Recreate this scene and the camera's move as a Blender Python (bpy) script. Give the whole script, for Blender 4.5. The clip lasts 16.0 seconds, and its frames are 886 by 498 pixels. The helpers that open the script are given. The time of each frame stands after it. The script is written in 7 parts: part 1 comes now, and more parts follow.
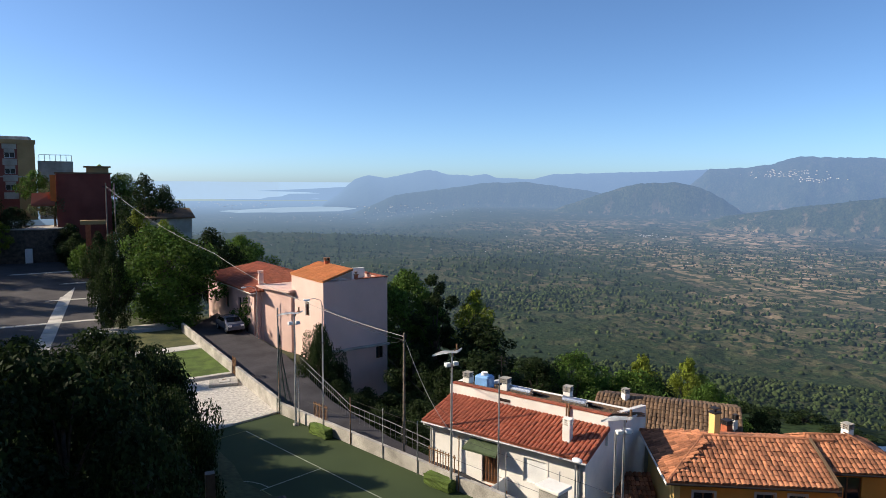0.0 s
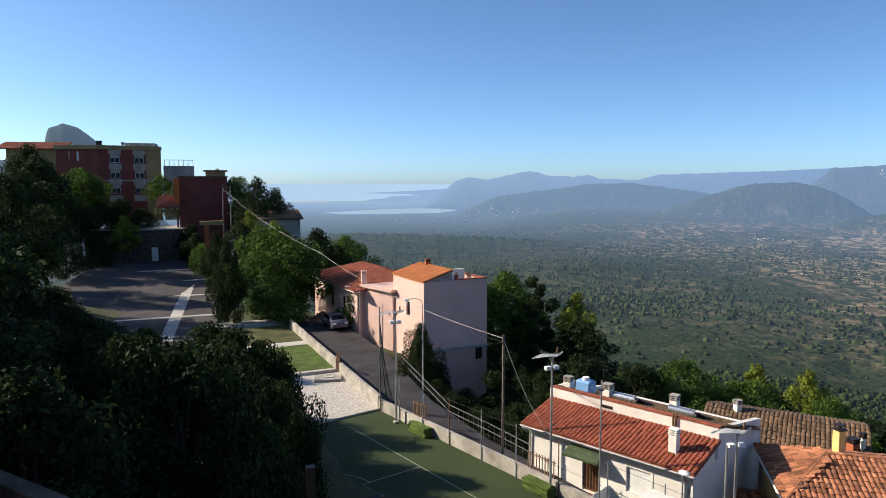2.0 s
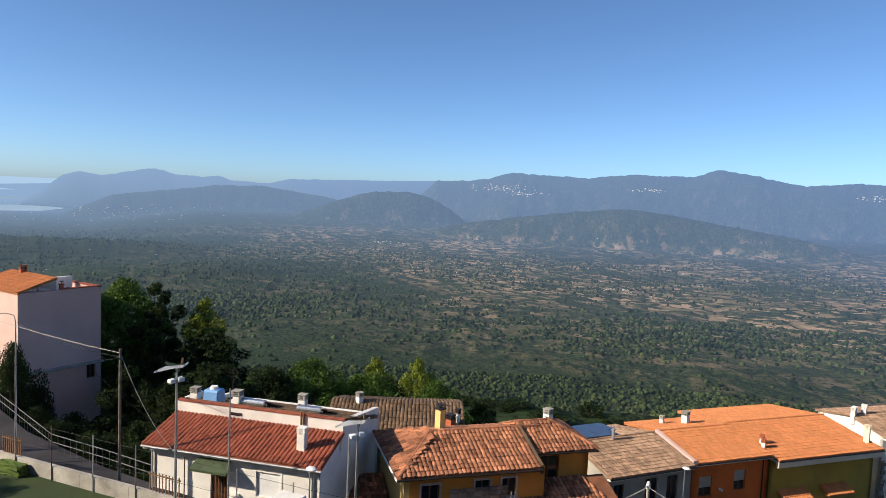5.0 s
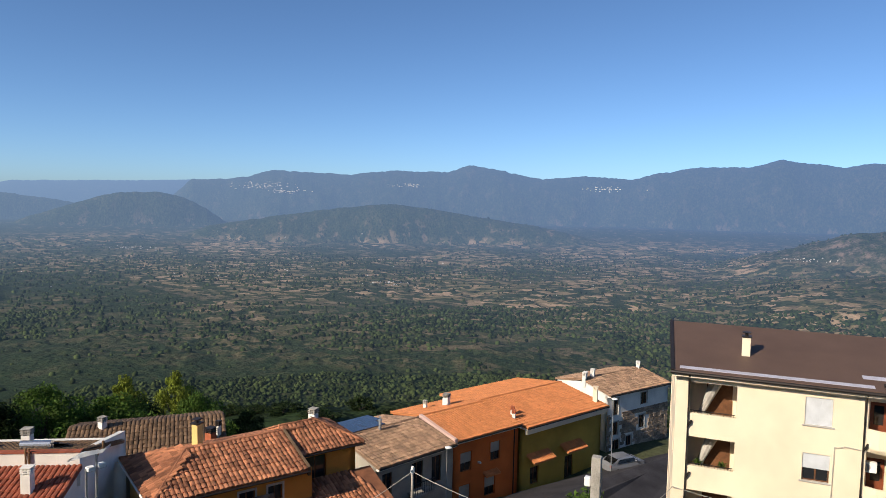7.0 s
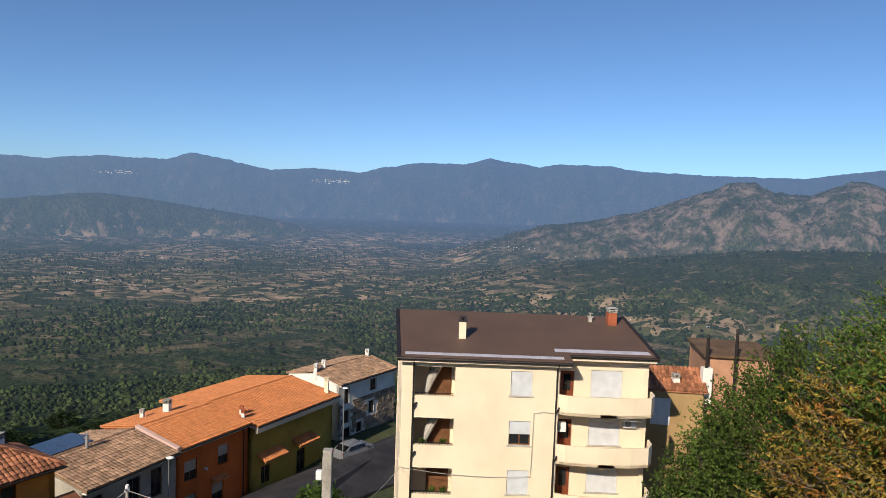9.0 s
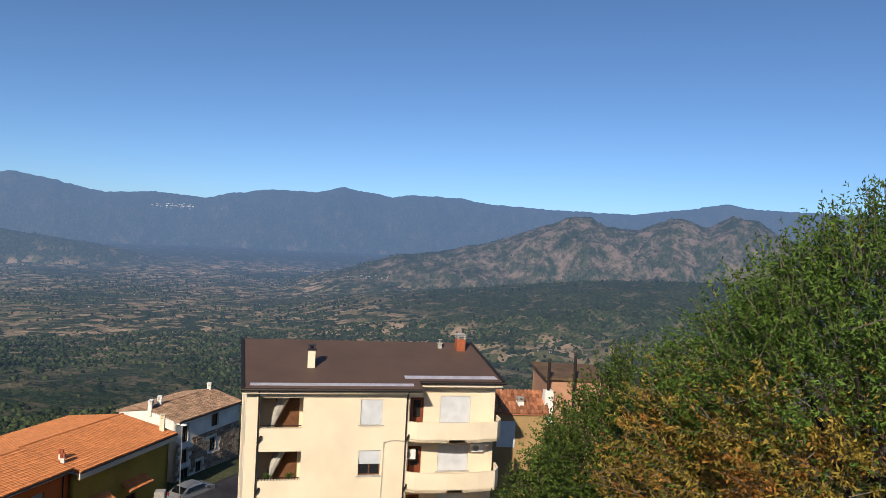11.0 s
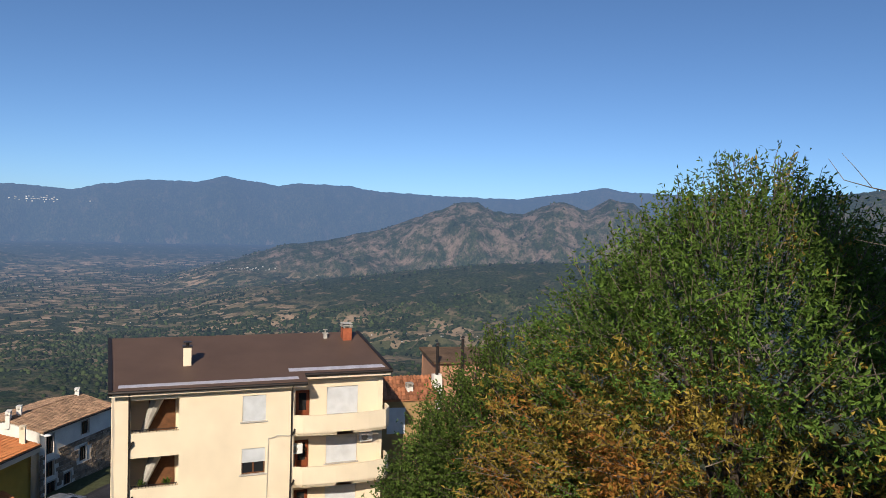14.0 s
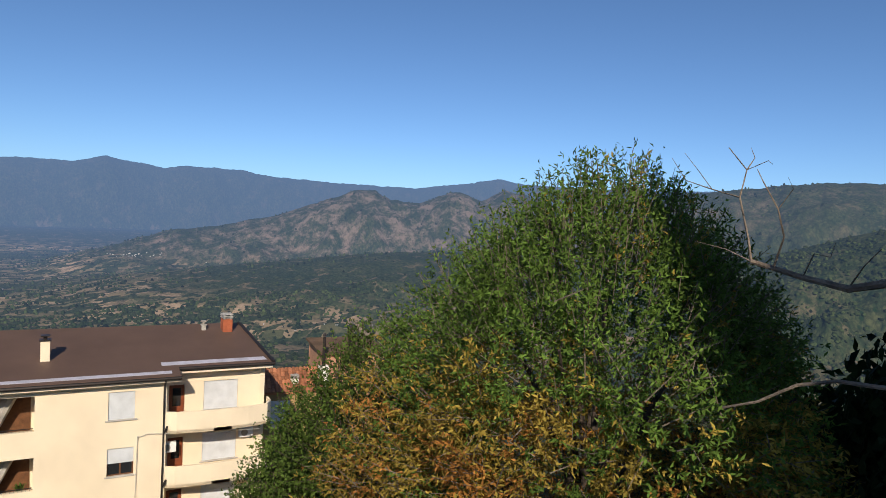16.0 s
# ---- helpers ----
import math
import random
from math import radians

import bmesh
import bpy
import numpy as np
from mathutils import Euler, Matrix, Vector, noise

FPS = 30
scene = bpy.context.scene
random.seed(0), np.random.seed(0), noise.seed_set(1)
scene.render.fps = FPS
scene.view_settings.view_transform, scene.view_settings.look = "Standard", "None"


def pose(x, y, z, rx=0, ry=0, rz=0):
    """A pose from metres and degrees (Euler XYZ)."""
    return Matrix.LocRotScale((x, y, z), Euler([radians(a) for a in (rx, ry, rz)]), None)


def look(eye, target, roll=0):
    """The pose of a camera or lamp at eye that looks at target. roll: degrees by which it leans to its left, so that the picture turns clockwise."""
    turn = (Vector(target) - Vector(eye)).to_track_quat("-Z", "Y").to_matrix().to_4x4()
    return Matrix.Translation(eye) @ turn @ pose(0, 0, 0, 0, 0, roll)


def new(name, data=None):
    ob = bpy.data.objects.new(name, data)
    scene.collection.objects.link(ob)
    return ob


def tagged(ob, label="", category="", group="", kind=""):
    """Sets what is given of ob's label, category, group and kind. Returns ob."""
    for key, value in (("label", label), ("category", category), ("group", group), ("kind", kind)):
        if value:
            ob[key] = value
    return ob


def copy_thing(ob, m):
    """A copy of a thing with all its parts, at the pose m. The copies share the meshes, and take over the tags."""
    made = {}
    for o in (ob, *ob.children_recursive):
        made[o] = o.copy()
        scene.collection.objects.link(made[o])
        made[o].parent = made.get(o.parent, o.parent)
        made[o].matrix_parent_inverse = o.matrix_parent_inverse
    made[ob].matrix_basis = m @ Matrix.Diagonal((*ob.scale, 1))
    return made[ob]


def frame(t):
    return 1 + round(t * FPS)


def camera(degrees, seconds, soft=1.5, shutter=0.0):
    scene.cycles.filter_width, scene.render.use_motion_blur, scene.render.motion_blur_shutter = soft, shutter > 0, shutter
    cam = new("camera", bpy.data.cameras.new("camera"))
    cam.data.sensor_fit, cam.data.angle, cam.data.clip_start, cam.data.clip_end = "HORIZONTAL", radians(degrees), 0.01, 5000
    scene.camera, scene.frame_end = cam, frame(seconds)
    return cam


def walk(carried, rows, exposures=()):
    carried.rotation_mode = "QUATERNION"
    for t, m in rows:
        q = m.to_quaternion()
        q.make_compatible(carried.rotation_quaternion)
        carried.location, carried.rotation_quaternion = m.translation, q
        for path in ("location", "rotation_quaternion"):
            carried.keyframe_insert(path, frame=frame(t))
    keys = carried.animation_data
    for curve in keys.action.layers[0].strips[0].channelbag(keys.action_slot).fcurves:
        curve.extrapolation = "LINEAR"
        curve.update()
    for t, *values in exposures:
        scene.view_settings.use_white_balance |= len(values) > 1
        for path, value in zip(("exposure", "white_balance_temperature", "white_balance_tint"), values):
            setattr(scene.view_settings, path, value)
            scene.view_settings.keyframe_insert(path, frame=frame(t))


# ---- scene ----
cam = camera(66.29, 16.0, 0.5)
PATH = [
    (0.0, -0.001, -0.002, 15.499, 84.419, -0.358, -25.592),
    (0.5, 0.034, 0.135, 15.445, 82.599, 0.287, -23.478),
    (1.0, 0.079, 0.215, 15.417, 82.534, 0.273, -20.616),
    (1.5, 0.100, 0.252, 15.423, 84.002, 0.105, -18.760),
    (2.0, 0.057, 0.159, 15.443, 84.534, -0.019, -17.151),
    (2.5, 0.011, 0.020, 15.467, 85.540, -0.182, -18.861),
    (3.0, -0.072, -0.013, 15.508, 84.361, -0.200, -26.595),
    (3.5, -0.125, 0.054, 15.508, 82.776, -1.331, -31.940),
    (4.0, -0.055, 0.126, 15.527, 81.764, -1.276, -37.963),
    (4.5, 0.063, 0.142, 15.550, 83.171, -1.187, -42.764),
    (4.7, 0.104, 0.115, 15.554, 84.193, -1.758, -44.425),
    (6.8, 0.593, -0.232, 15.578, 86.196, -1.638, -66.192),
    (7.0, 0.677, -0.254, 15.600, 85.807, -1.150, -67.154),
    (7.5, 0.941, -0.321, 15.699, 86.232, -0.980, -74.077),
    (8.0, 1.038, -0.340, 15.658, 86.310, -1.328, -79.508),
    (8.5, 1.000, -0.317, 15.647, 85.781, -1.801, -84.714),
    (9.0, 0.937, -0.269, 15.677, 85.726, -2.061, -89.648),
    (9.5, 0.896, -0.298, 15.678, 86.753, -2.879, -92.158),
    (10.0, 0.930, -0.334, 15.616, 88.314, -2.920, -92.969),
    (10.2, 0.945, -0.344, 15.566, 88.407, -3.164, -95.285),
    (12.3, 1.222, -0.480, 15.527, 88.810, -2.631, -106.680),
    (12.5, 1.259, -0.500, 15.552, 88.475, -2.856, -107.638),
    (13.0, 1.334, -0.605, 15.549, 89.092, -2.445, -107.540),
    (13.5, 1.389, -0.777, 15.511, 88.136, -1.739, -109.422),
    (14.0, 1.425, -0.917, 15.481, 88.047, -1.735, -111.320),
    (14.5, 1.482, -1.036, 15.524, 86.994, -2.479, -117.786),
    (15.0, 1.568, -1.194, 15.489, 86.971, -1.473, -116.353),
    (15.5, 1.640, -1.453, 15.511, 85.320, -1.027, -117.509),
    (16.0, 1.681, -1.658, 15.565, 87.415, -2.814, -119.994),
]
walk(cam, [(t, pose(*p)) for t, *p in PATH], [(0.0, 0.6, 6300, 10), (3.0, 0.6, 6300, 10), (4.7, 0.5, 6300, 10), (7.0, 0.28, 6300, 10), (10.0, 0.1, 6300, 10), (16.0, 0.05, 6300, 10)])

# ---- world, sun, exposure ----
SUN_AZ, SUN_EL = -63.0, 31.0
world = bpy.data.worlds.new("sky")
scene.world = world
world.use_nodes = True
wn = world.node_tree.nodes
sky = wn.new("ShaderNodeTexSky")
sky.sky_type = "NISHITA"
sky.sun_disc = False
sky.sun_elevation = radians(SUN_EL)
sky.sun_rotation = radians(SUN_AZ % 360)
sky.altitude = 500
sky.air_density = 0.6
sky.dust_density = 0.9
sky.ozone_density = 4.0
wn["Background"].inputs["Strength"].default_value = 0.115
air_tint = wn.new("ShaderNodeMix")
air_tint.data_type, air_tint.blend_type = "RGBA", "MULTIPLY"
air_tint.inputs["Factor"].default_value = 1.0
air_tint.inputs["B"].default_value = (0.90, 1.0, 1.02, 1)
world.node_tree.links.new(sky.outputs["Color"], air_tint.inputs["A"])
world.node_tree.links.new(air_tint.outputs["Result"], wn["Background"].inputs["Color"])
sun_data = bpy.data.lights.new("sun", "SUN")
sun_data.energy, sun_data.angle, sun_data.color = 5.0, radians(0.55), (1.0, 0.86, 0.68)
sun = new("sun", sun_data)
sun_way = Vector((math.sin(radians(SUN_AZ)) * math.cos(radians(SUN_EL)), math.cos(radians(SUN_AZ)) * math.cos(radians(SUN_EL)), math.sin(radians(SUN_EL))))
sun.matrix_world = look(sun_way * 200, (0, 0, 0))

# ---- materials ----


def material(name, base, rough=0.8, spread=0.12, scale=1.2, fine=14.0, bump=0.15, metal=0.0, island=0.0, second=None, patch=0.5, thin=0.0, spec=0.3):
    """A surface with stains at a large scale, grain at a fine one, and relief."""
    m = bpy.data.materials.new(name)
    m.use_nodes = True
    nt = m.node_tree
    nodes, link = nt.nodes, nt.links.new
    bs = nodes["Principled BSDF"]
    bs.inputs["Roughness"].default_value = rough
    bs.inputs["Metallic"].default_value = metal
    bs.inputs["Specular IOR Level"].default_value = spec
    geo = nodes.new("ShaderNodeNewGeometry")
    big, small = nodes.new("ShaderNodeTexNoise"), nodes.new("ShaderNodeTexNoise")
    for n, s, d in ((big, scale, 5), (small, fine, 3)):
        n.inputs["Scale"].default_value, n.inputs["Detail"].default_value = s, d
        link(geo.outputs["Position"], n.inputs["Vector"])
    ramp = nodes.new("ShaderNodeMix")
    ramp.data_type = "RGBA"
    lo = [c * (1 - spread * 2) for c in base] if second is None else second
    hi = [min(1, c * (1 + spread)) for c in base]
    ramp.inputs["A"].default_value, ramp.inputs["B"].default_value = (*lo, 1), (*hi, 1)
    span = nodes.new("ShaderNodeMapRange")
    span.inputs["From Min"].default_value, span.inputs["From Max"].default_value = patch - 0.22, patch + 0.22
    link(big.outputs["Fac"], span.inputs["Value"])
    link(span.outputs["Result"], ramp.inputs["Factor"])
    grain = nodes.new("ShaderNodeMapRange")
    grain.inputs["From Min"].default_value, grain.inputs["From Max"].default_value = 0.3, 0.7
    grain.inputs["To Min"].default_value, grain.inputs["To Max"].default_value = 1 - spread * 1.2, 1 + spread * 0.6
    link(small.outputs["Fac"], grain.inputs["Value"])
    hue = nodes.new("ShaderNodeHueSaturation")
    link(ramp.outputs["Result"], hue.inputs["Color"])
    last = grain.outputs["Result"]
    if island:
        info = nodes.new("ShaderNodeObjectInfo")
        add = nodes.new("ShaderNodeMath")
        add.operation = "ADD"
        wrap = nodes.new("ShaderNodeMath")
        wrap.operation = "FRACT"
        link(geo.outputs["Random Per Island"], add.inputs[0])
        link(info.outputs["Random"], add.inputs[1])
        link(add.outputs[0], wrap.inputs[0])
        iso = nodes.new("ShaderNodeMapRange")
        iso.inputs["To Min"].default_value, iso.inputs["To Max"].default_value = 1 - island, 1 + island
        link(wrap.outputs[0], iso.inputs["Value"])
        mul = nodes.new("ShaderNodeMath")
        mul.operation = "MULTIPLY"
        link(last, mul.inputs[0])
        link(iso.outputs["Result"], mul.inputs[1])
        last = mul.outputs[0]
    link(last, hue.inputs["Value"])
    link(hue.outputs["Color"], bs.inputs["Base Color"])
    if bump:
        bp = nodes.new("ShaderNodeBump")
        bp.inputs["Strength"].default_value, bp.inputs["Distance"].default_value = bump, 0.03
        link(small.outputs["Fac"], bp.inputs["Height"])
        link(bp.outputs["Normal"], bs.inputs["Normal"])
    if thin:
        leaf, both = nodes.new("ShaderNodeBsdfTranslucent"), nodes.new("ShaderNodeMixShader")
        both.inputs["Fac"].default_value = thin
        link(hue.outputs["Color"], leaf.inputs["Color"])
        link(bs.outputs["BSDF"], both.inputs[1])
        link(leaf.outputs["BSDF"], both.inputs[2])
        link(both.outputs["Shader"], nodes["Material Output"].inputs["Surface"])
    return m


cream_plaster = material("cream_plaster", (0.80, 0.68, 0.50), 0.9, 0.05, 0.5, 40, 0.05)
white_plaster = material("white_plaster", (0.82, 0.78, 0.71), 0.9, 0.08, 0.7, 30, 0.08)
pink_plaster = material("pink_plaster", (0.68, 0.47, 0.40), 0.9, 0.06, 0.4, 30, 0.08)
ochre_plaster = material("ochre_plaster", (0.62, 0.27, 0.05), 0.9, 0.10, 0.6, 30, 0.1)
yellow_plaster = material("yellow_plaster", (0.78, 0.55, 0.20), 0.9, 0.08, 0.6, 30, 0.1)
orange_plaster = material("orange_plaster", (0.60, 0.145, 0.03), 0.9, 0.10, 0.6, 30, 0.1)
olive_plaster = material("olive_plaster", (0.42, 0.29, 0.055), 0.9, 0.12, 0.5, 30, 0.1)
grey_plaster = material("grey_plaster", (0.40, 0.36, 0.30), 0.9, 0.15, 0.6, 25, 0.12)
brick_red_paint = material("brick_red_paint", (0.20, 0.055, 0.04), 0.9, 0.12, 0.5, 20, 0.1)
beige_paint = material("beige_paint", (0.36, 0.24, 0.11), 0.9, 0.12, 0.5, 20, 0.1)
concrete = material("concrete", (0.42, 0.39, 0.34), 0.95, 0.22, 0.8, 18, 0.3)
kerb_stone = material("kerb_stone", (0.50, 0.47, 0.42), 0.9, 0.15, 1.5, 25, 0.2)
asphalt = material("asphalt", (0.05, 0.046, 0.05), 0.9, 0.25, 0.5, 60, 0.15)
paver = material("paver", (0.075, 0.068, 0.068), 0.85, 0.2, 0.4, 30, 0.15)
pale_paver = material("pale_paver", (0.52, 0.49, 0.44), 0.85, 0.12, 0.8, 30, 0.1)
gravel = material("gravel", (0.58, 0.54, 0.48), 0.95, 0.22, 5, 30, 0.8)
court_green = material("court_green", (0.040, 0.058, 0.019), 0.85, 0.10, 0.22, 25, 0.08, second=(0.027, 0.043, 0.014))
line_white = material("line_white", (0.30, 0.33, 0.25), 0.8, 0.2, 2.0, 20, 0.0)
line_yellow = material("line_yellow", (0.19, 0.20, 0.07), 0.8, 0.2, 2.0, 20, 0.0)
# dry grass, set darker for the tree shade over the far strip
shaded_dry_lawn = material("shaded_dry_lawn", (0.085, 0.085, 0.03), 0.95, 0.3, 0.9, 20, 0.5, second=(0.045, 0.055, 0.02))
lawn = material("lawn", (0.085, 0.13, 0.022), 0.9, 0.25, 0.9, 20, 0.5)
soil = material("soil", (0.062, 0.066, 0.03), 0.95, 0.3, 0.15, 3, 0.6, second=(0.035, 0.05, 0.016))
new_tile = material("new_tile", (0.30, 0.085, 0.045), 0.8, 0.08, 0.7, 30, 0.1, island=0.16)
old_tile = material("old_tile", (0.42, 0.175, 0.085), 0.85, 0.16, 1.2, 25, 0.2, island=0.45, second=(0.21, 0.085, 0.045))
tan_tile = material("tan_tile", (0.40, 0.25, 0.155), 0.88, 0.14, 0.9, 25, 0.2, island=0.30, second=(0.22, 0.14, 0.09))
orange_tile = material("orange_tile", (0.56, 0.21, 0.075), 0.8, 0.07, 0.6, 25, 0.1, island=0.12)
# dull clay, darkened: shade on the rear roofs is put into this colour
dull_shaded_tile = material("dull_shaded_tile", (0.17, 0.105, 0.06), 0.9, 0.2, 0.8, 25, 0.2, island=0.3)
brown_sheet = material("brown_sheet", (0.115, 0.072, 0.052), 0.6, 0.08, 0.5, 40, 0.04)
dark_metal = material("dark_metal", (0.035, 0.028, 0.025), 0.5, 0.15, 2, 30, 0.05, metal=0.3)
flashing = material("flashing", (0.62, 0.60, 0.66), 0.45, 0.12, 1.5, 30, 0.05, metal=0.3)
rail_grey = material("rail_grey", (0.16, 0.16, 0.165), 0.6, 0.15, 3, 30, 0.05, metal=0.2)
galvanised = material("galvanised", (0.42, 0.43, 0.44), 0.5, 0.12, 2, 30, 0.04, metal=0.7)
white_paint = material("white_paint", (0.78, 0.78, 0.76), 0.4, 0.05, 2, 30, 0.0)
shutter_white = material("shutter_white", (0.60, 0.62, 0.64), 0.6, 0.06, 2, 30, 0.0)
wood_brown = material("wood_brown", (0.16, 0.07, 0.03), 0.6, 0.2, 3, 30, 0.1)
door_red = material("door_red", (0.22, 0.06, 0.025), 0.5, 0.15, 3, 30, 0.05)
dark_glass = material("dark_glass", (0.02, 0.022, 0.025), 0.08, 0.1, 1, 5, 0.0, spec=0.6)
rust = material("rust", (0.22, 0.12, 0.06), 0.8, 0.25, 4, 40, 0.2)
pole_wood = material("pole_wood", (0.22, 0.18, 0.14), 0.9, 0.2, 4, 40, 0.2)
cable_black = material("cable_black", (0.03, 0.03, 0.03), 0.7, 0.1, 2, 10, 0)
cable_pale = material("cable_pale", (0.42, 0.40, 0.36), 0.7, 0.1, 2, 10, 0)
steel = material("steel", (0.62, 0.63, 0.65), 0.25, 0.06, 2, 20, 0, metal=0.9)
blue_plastic = material("blue_plastic", (0.20, 0.40, 0.72), 0.5, 0.1, 2, 20, 0)
solar_blue = material("solar_blue", (0.04, 0.055, 0.10), 0.25, 0.2, 1.5, 20, 0, spec=0.6)
green_awning = material("green_awning", (0.06, 0.085, 0.04), 0.7, 0.15, 3, 20, 0.1)
brick_clay = material("brick_clay", (0.42, 0.12, 0.055), 0.9, 0.15, 3, 30, 0.3, island=0.2)
stone_wall_mat = material("field_stone", (0.34, 0.26, 0.19), 0.95, 0.2, 1.5, 20, 0.5, island=0.35)
# the garden wall's deep shade is put into this dark base colour
shade_dark_stone = material("shade_dark_stone", (0.11, 0.085, 0.065), 0.95, 0.3, 2.0, 18, 0.5)
mortar = material("mortar", (0.30, 0.25, 0.20), 0.95, 0.15, 2, 30, 0.3)
bark = material("bark", (0.085, 0.065, 0.05), 0.95, 0.3, 4, 30, 0.6)
dead_wood = material("dead_wood", (0.20, 0.16, 0.125), 0.9, 0.25, 6, 40, 0.4)
car_silver = material("car_silver", (0.42, 0.43, 0.46), 0.25, 0.04, 2, 20, 0, metal=0.6)
car_white = material("car_grey_blue", (0.14, 0.15, 0.19), 0.25, 0.04, 2, 20, 0, metal=0.3)
tyre_black = material("tyre_black", (0.02, 0.02, 0.02), 0.9, 0.1, 4, 30, 0)
lamp_red = material("lamp_red", (0.35, 0.03, 0.02), 0.3, 0.1, 2, 20, 0)
net_green = material("net_green", (0.03, 0.07, 0.06), 0.9, 0.1, 2, 20, 0)
LEAF = dict(rough=0.7, bump=0.0, island=0.45, fine=3, scale=0.5, thin=0.35, spec=0.12)
leaf_mid = material("leaf_mid", (0.085, 0.15, 0.026), spread=0.25, **LEAF)
leaf_fresh = material("leaf_fresh", (0.115, 0.18, 0.034), spread=0.2, **LEAF)
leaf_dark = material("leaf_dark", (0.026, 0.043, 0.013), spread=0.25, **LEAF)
leaf_bright = material("leaf_bright", (0.19, 0.23, 0.03), spread=0.2, **LEAF)
leaf_olive = material("leaf_olive", (0.10, 0.12, 0.06), spread=0.2, **LEAF)
leaf_almond = material("leaf_almond", (0.135, 0.225, 0.04), spread=0.22, **LEAF)
leaf_yellow = material("leaf_yellow", (0.42, 0.31, 0.06), spread=0.25, **LEAF)
leaf_rust = material("leaf_rust", (0.50, 0.23, 0.055), spread=0.25, **LEAF)

# ---- building helpers ----


def mesh_of(name, bm, mat):
    me = bpy.data.meshes.new(name)
    bm.normal_update()
    bm.to_mesh(me)
    bm.free()
    me.materials.append(mat)
    return me


def part(name, bm, mat, parent=None, label=""):
    ob = new(name, mesh_of(name, bm, mat))
    ob.parent = parent
    return tagged(ob, label)


def thing(name, label, category, m=None, group="", kind=""):
    ob = new(name)
    ob.empty_display_size = 0.2
    if m is not None:
        ob.matrix_world = m
    return tagged(ob, label, category, group, kind)


def box(bm, x0, y0, z0, x1, y1, z1, bevel=0.0):
    made = bmesh.ops.create_cube(bm, size=1.0, matrix=Matrix.Translation(((x0 + x1) / 2, (y0 + y1) / 2, (z0 + z1) / 2)) @ Matrix.Diagonal((abs(x1 - x0), abs(y1 - y0), abs(z1 - z0), 1)))
    if bevel:
        edges = list({e for v in made["verts"] for e in v.link_edges})
        bmesh.ops.bevel(bm, geom=edges, offset=bevel, segments=1, affect="EDGES", profile=0.5)
    return bm


def boxed(*a, **k):
    return box(bmesh.new(), *a, **k)


def rod(bm, a, b, r0, r1=None, n=8):
    a, b = Vector(a), Vector(b)
    d = b - a
    m = Matrix.Translation((a + b) / 2) @ d.to_track_quat("Z", "Y").to_matrix().to_4x4()
    bmesh.ops.create_cone(bm, cap_ends=True, segments=n, radius1=r0, radius2=r0 if r1 is None else r1, depth=d.length, matrix=m)
    return bm


def rodded(*a, **k):
    return rod(bmesh.new(), *a, **k)


def path_tube(bm, pts, r0, r1, n=6):
    """A tapered tube along points."""
    pts = [Vector(p) for p in pts]
    rings = []
    for i, p in enumerate(pts):
        d = (pts[min(i + 1, len(pts) - 1)] - pts[max(i - 1, 0)]).normalized()
        q = d.to_track_quat("Z", "Y")
        r = r0 + (r1 - r0) * i / (len(pts) - 1)
        rings.append([bm.verts.new(p + q @ Vector((r * math.cos(2 * math.pi * k / n), r * math.sin(2 * math.pi * k / n), 0))) for k in range(n)])
    for a, b in zip(rings, rings[1:]):
        for k in range(n):
            bm.faces.new((a[k], a[(k + 1) % n], b[(k + 1) % n], b[k]))
    bm.faces.new(rings[-1])
    return bm


def prism(bm, poly, z0, z1):
    """An upright prism over a polygon in plan."""
    lo, hi = [bm.verts.new((x, y, z0)) for x, y in poly], [bm.verts.new((x, y, z1)) for x, y in poly]
    bm.faces.new(hi)
    bm.faces.new(lo[::-1])
    for i in range(len(poly)):
        j = (i + 1) % len(poly)
        bm.faces.new((lo[i], lo[j], hi[j], hi[i]))
    bmesh.ops.recalc_face_normals(bm, faces=bm.faces)
    return bm


def slab(bm, pts, thick):
    """A slab under a polygon in space."""
    hi = [bm.verts.new(p) for p in pts]
    lo = [bm.verts.new((p[0], p[1], p[2] - thick)) for p in pts]
    bm.faces.new(hi)
    bm.faces.new(lo[::-1])
    for i in range(len(pts)):
        j = (i + 1) % len(pts)
        bm.faces.new((lo[i], lo[j], hi[j], hi[i]))
    bmesh.ops.recalc_face_normals(bm, faces=bm.faces)
    return bm


def frame_at(a, b, z):
    """A frame with its origin at a, x towards b, y to the left of that (into the house when a to b runs rightwards), z up."""
    d = Vector((b[0] - a[0], b[1] - a[1], 0))
    return Matrix.Translation((a[0], a[1], z)) @ Matrix.Rotation(math.atan2(d.y, d.x), 4, "Z"), d.length


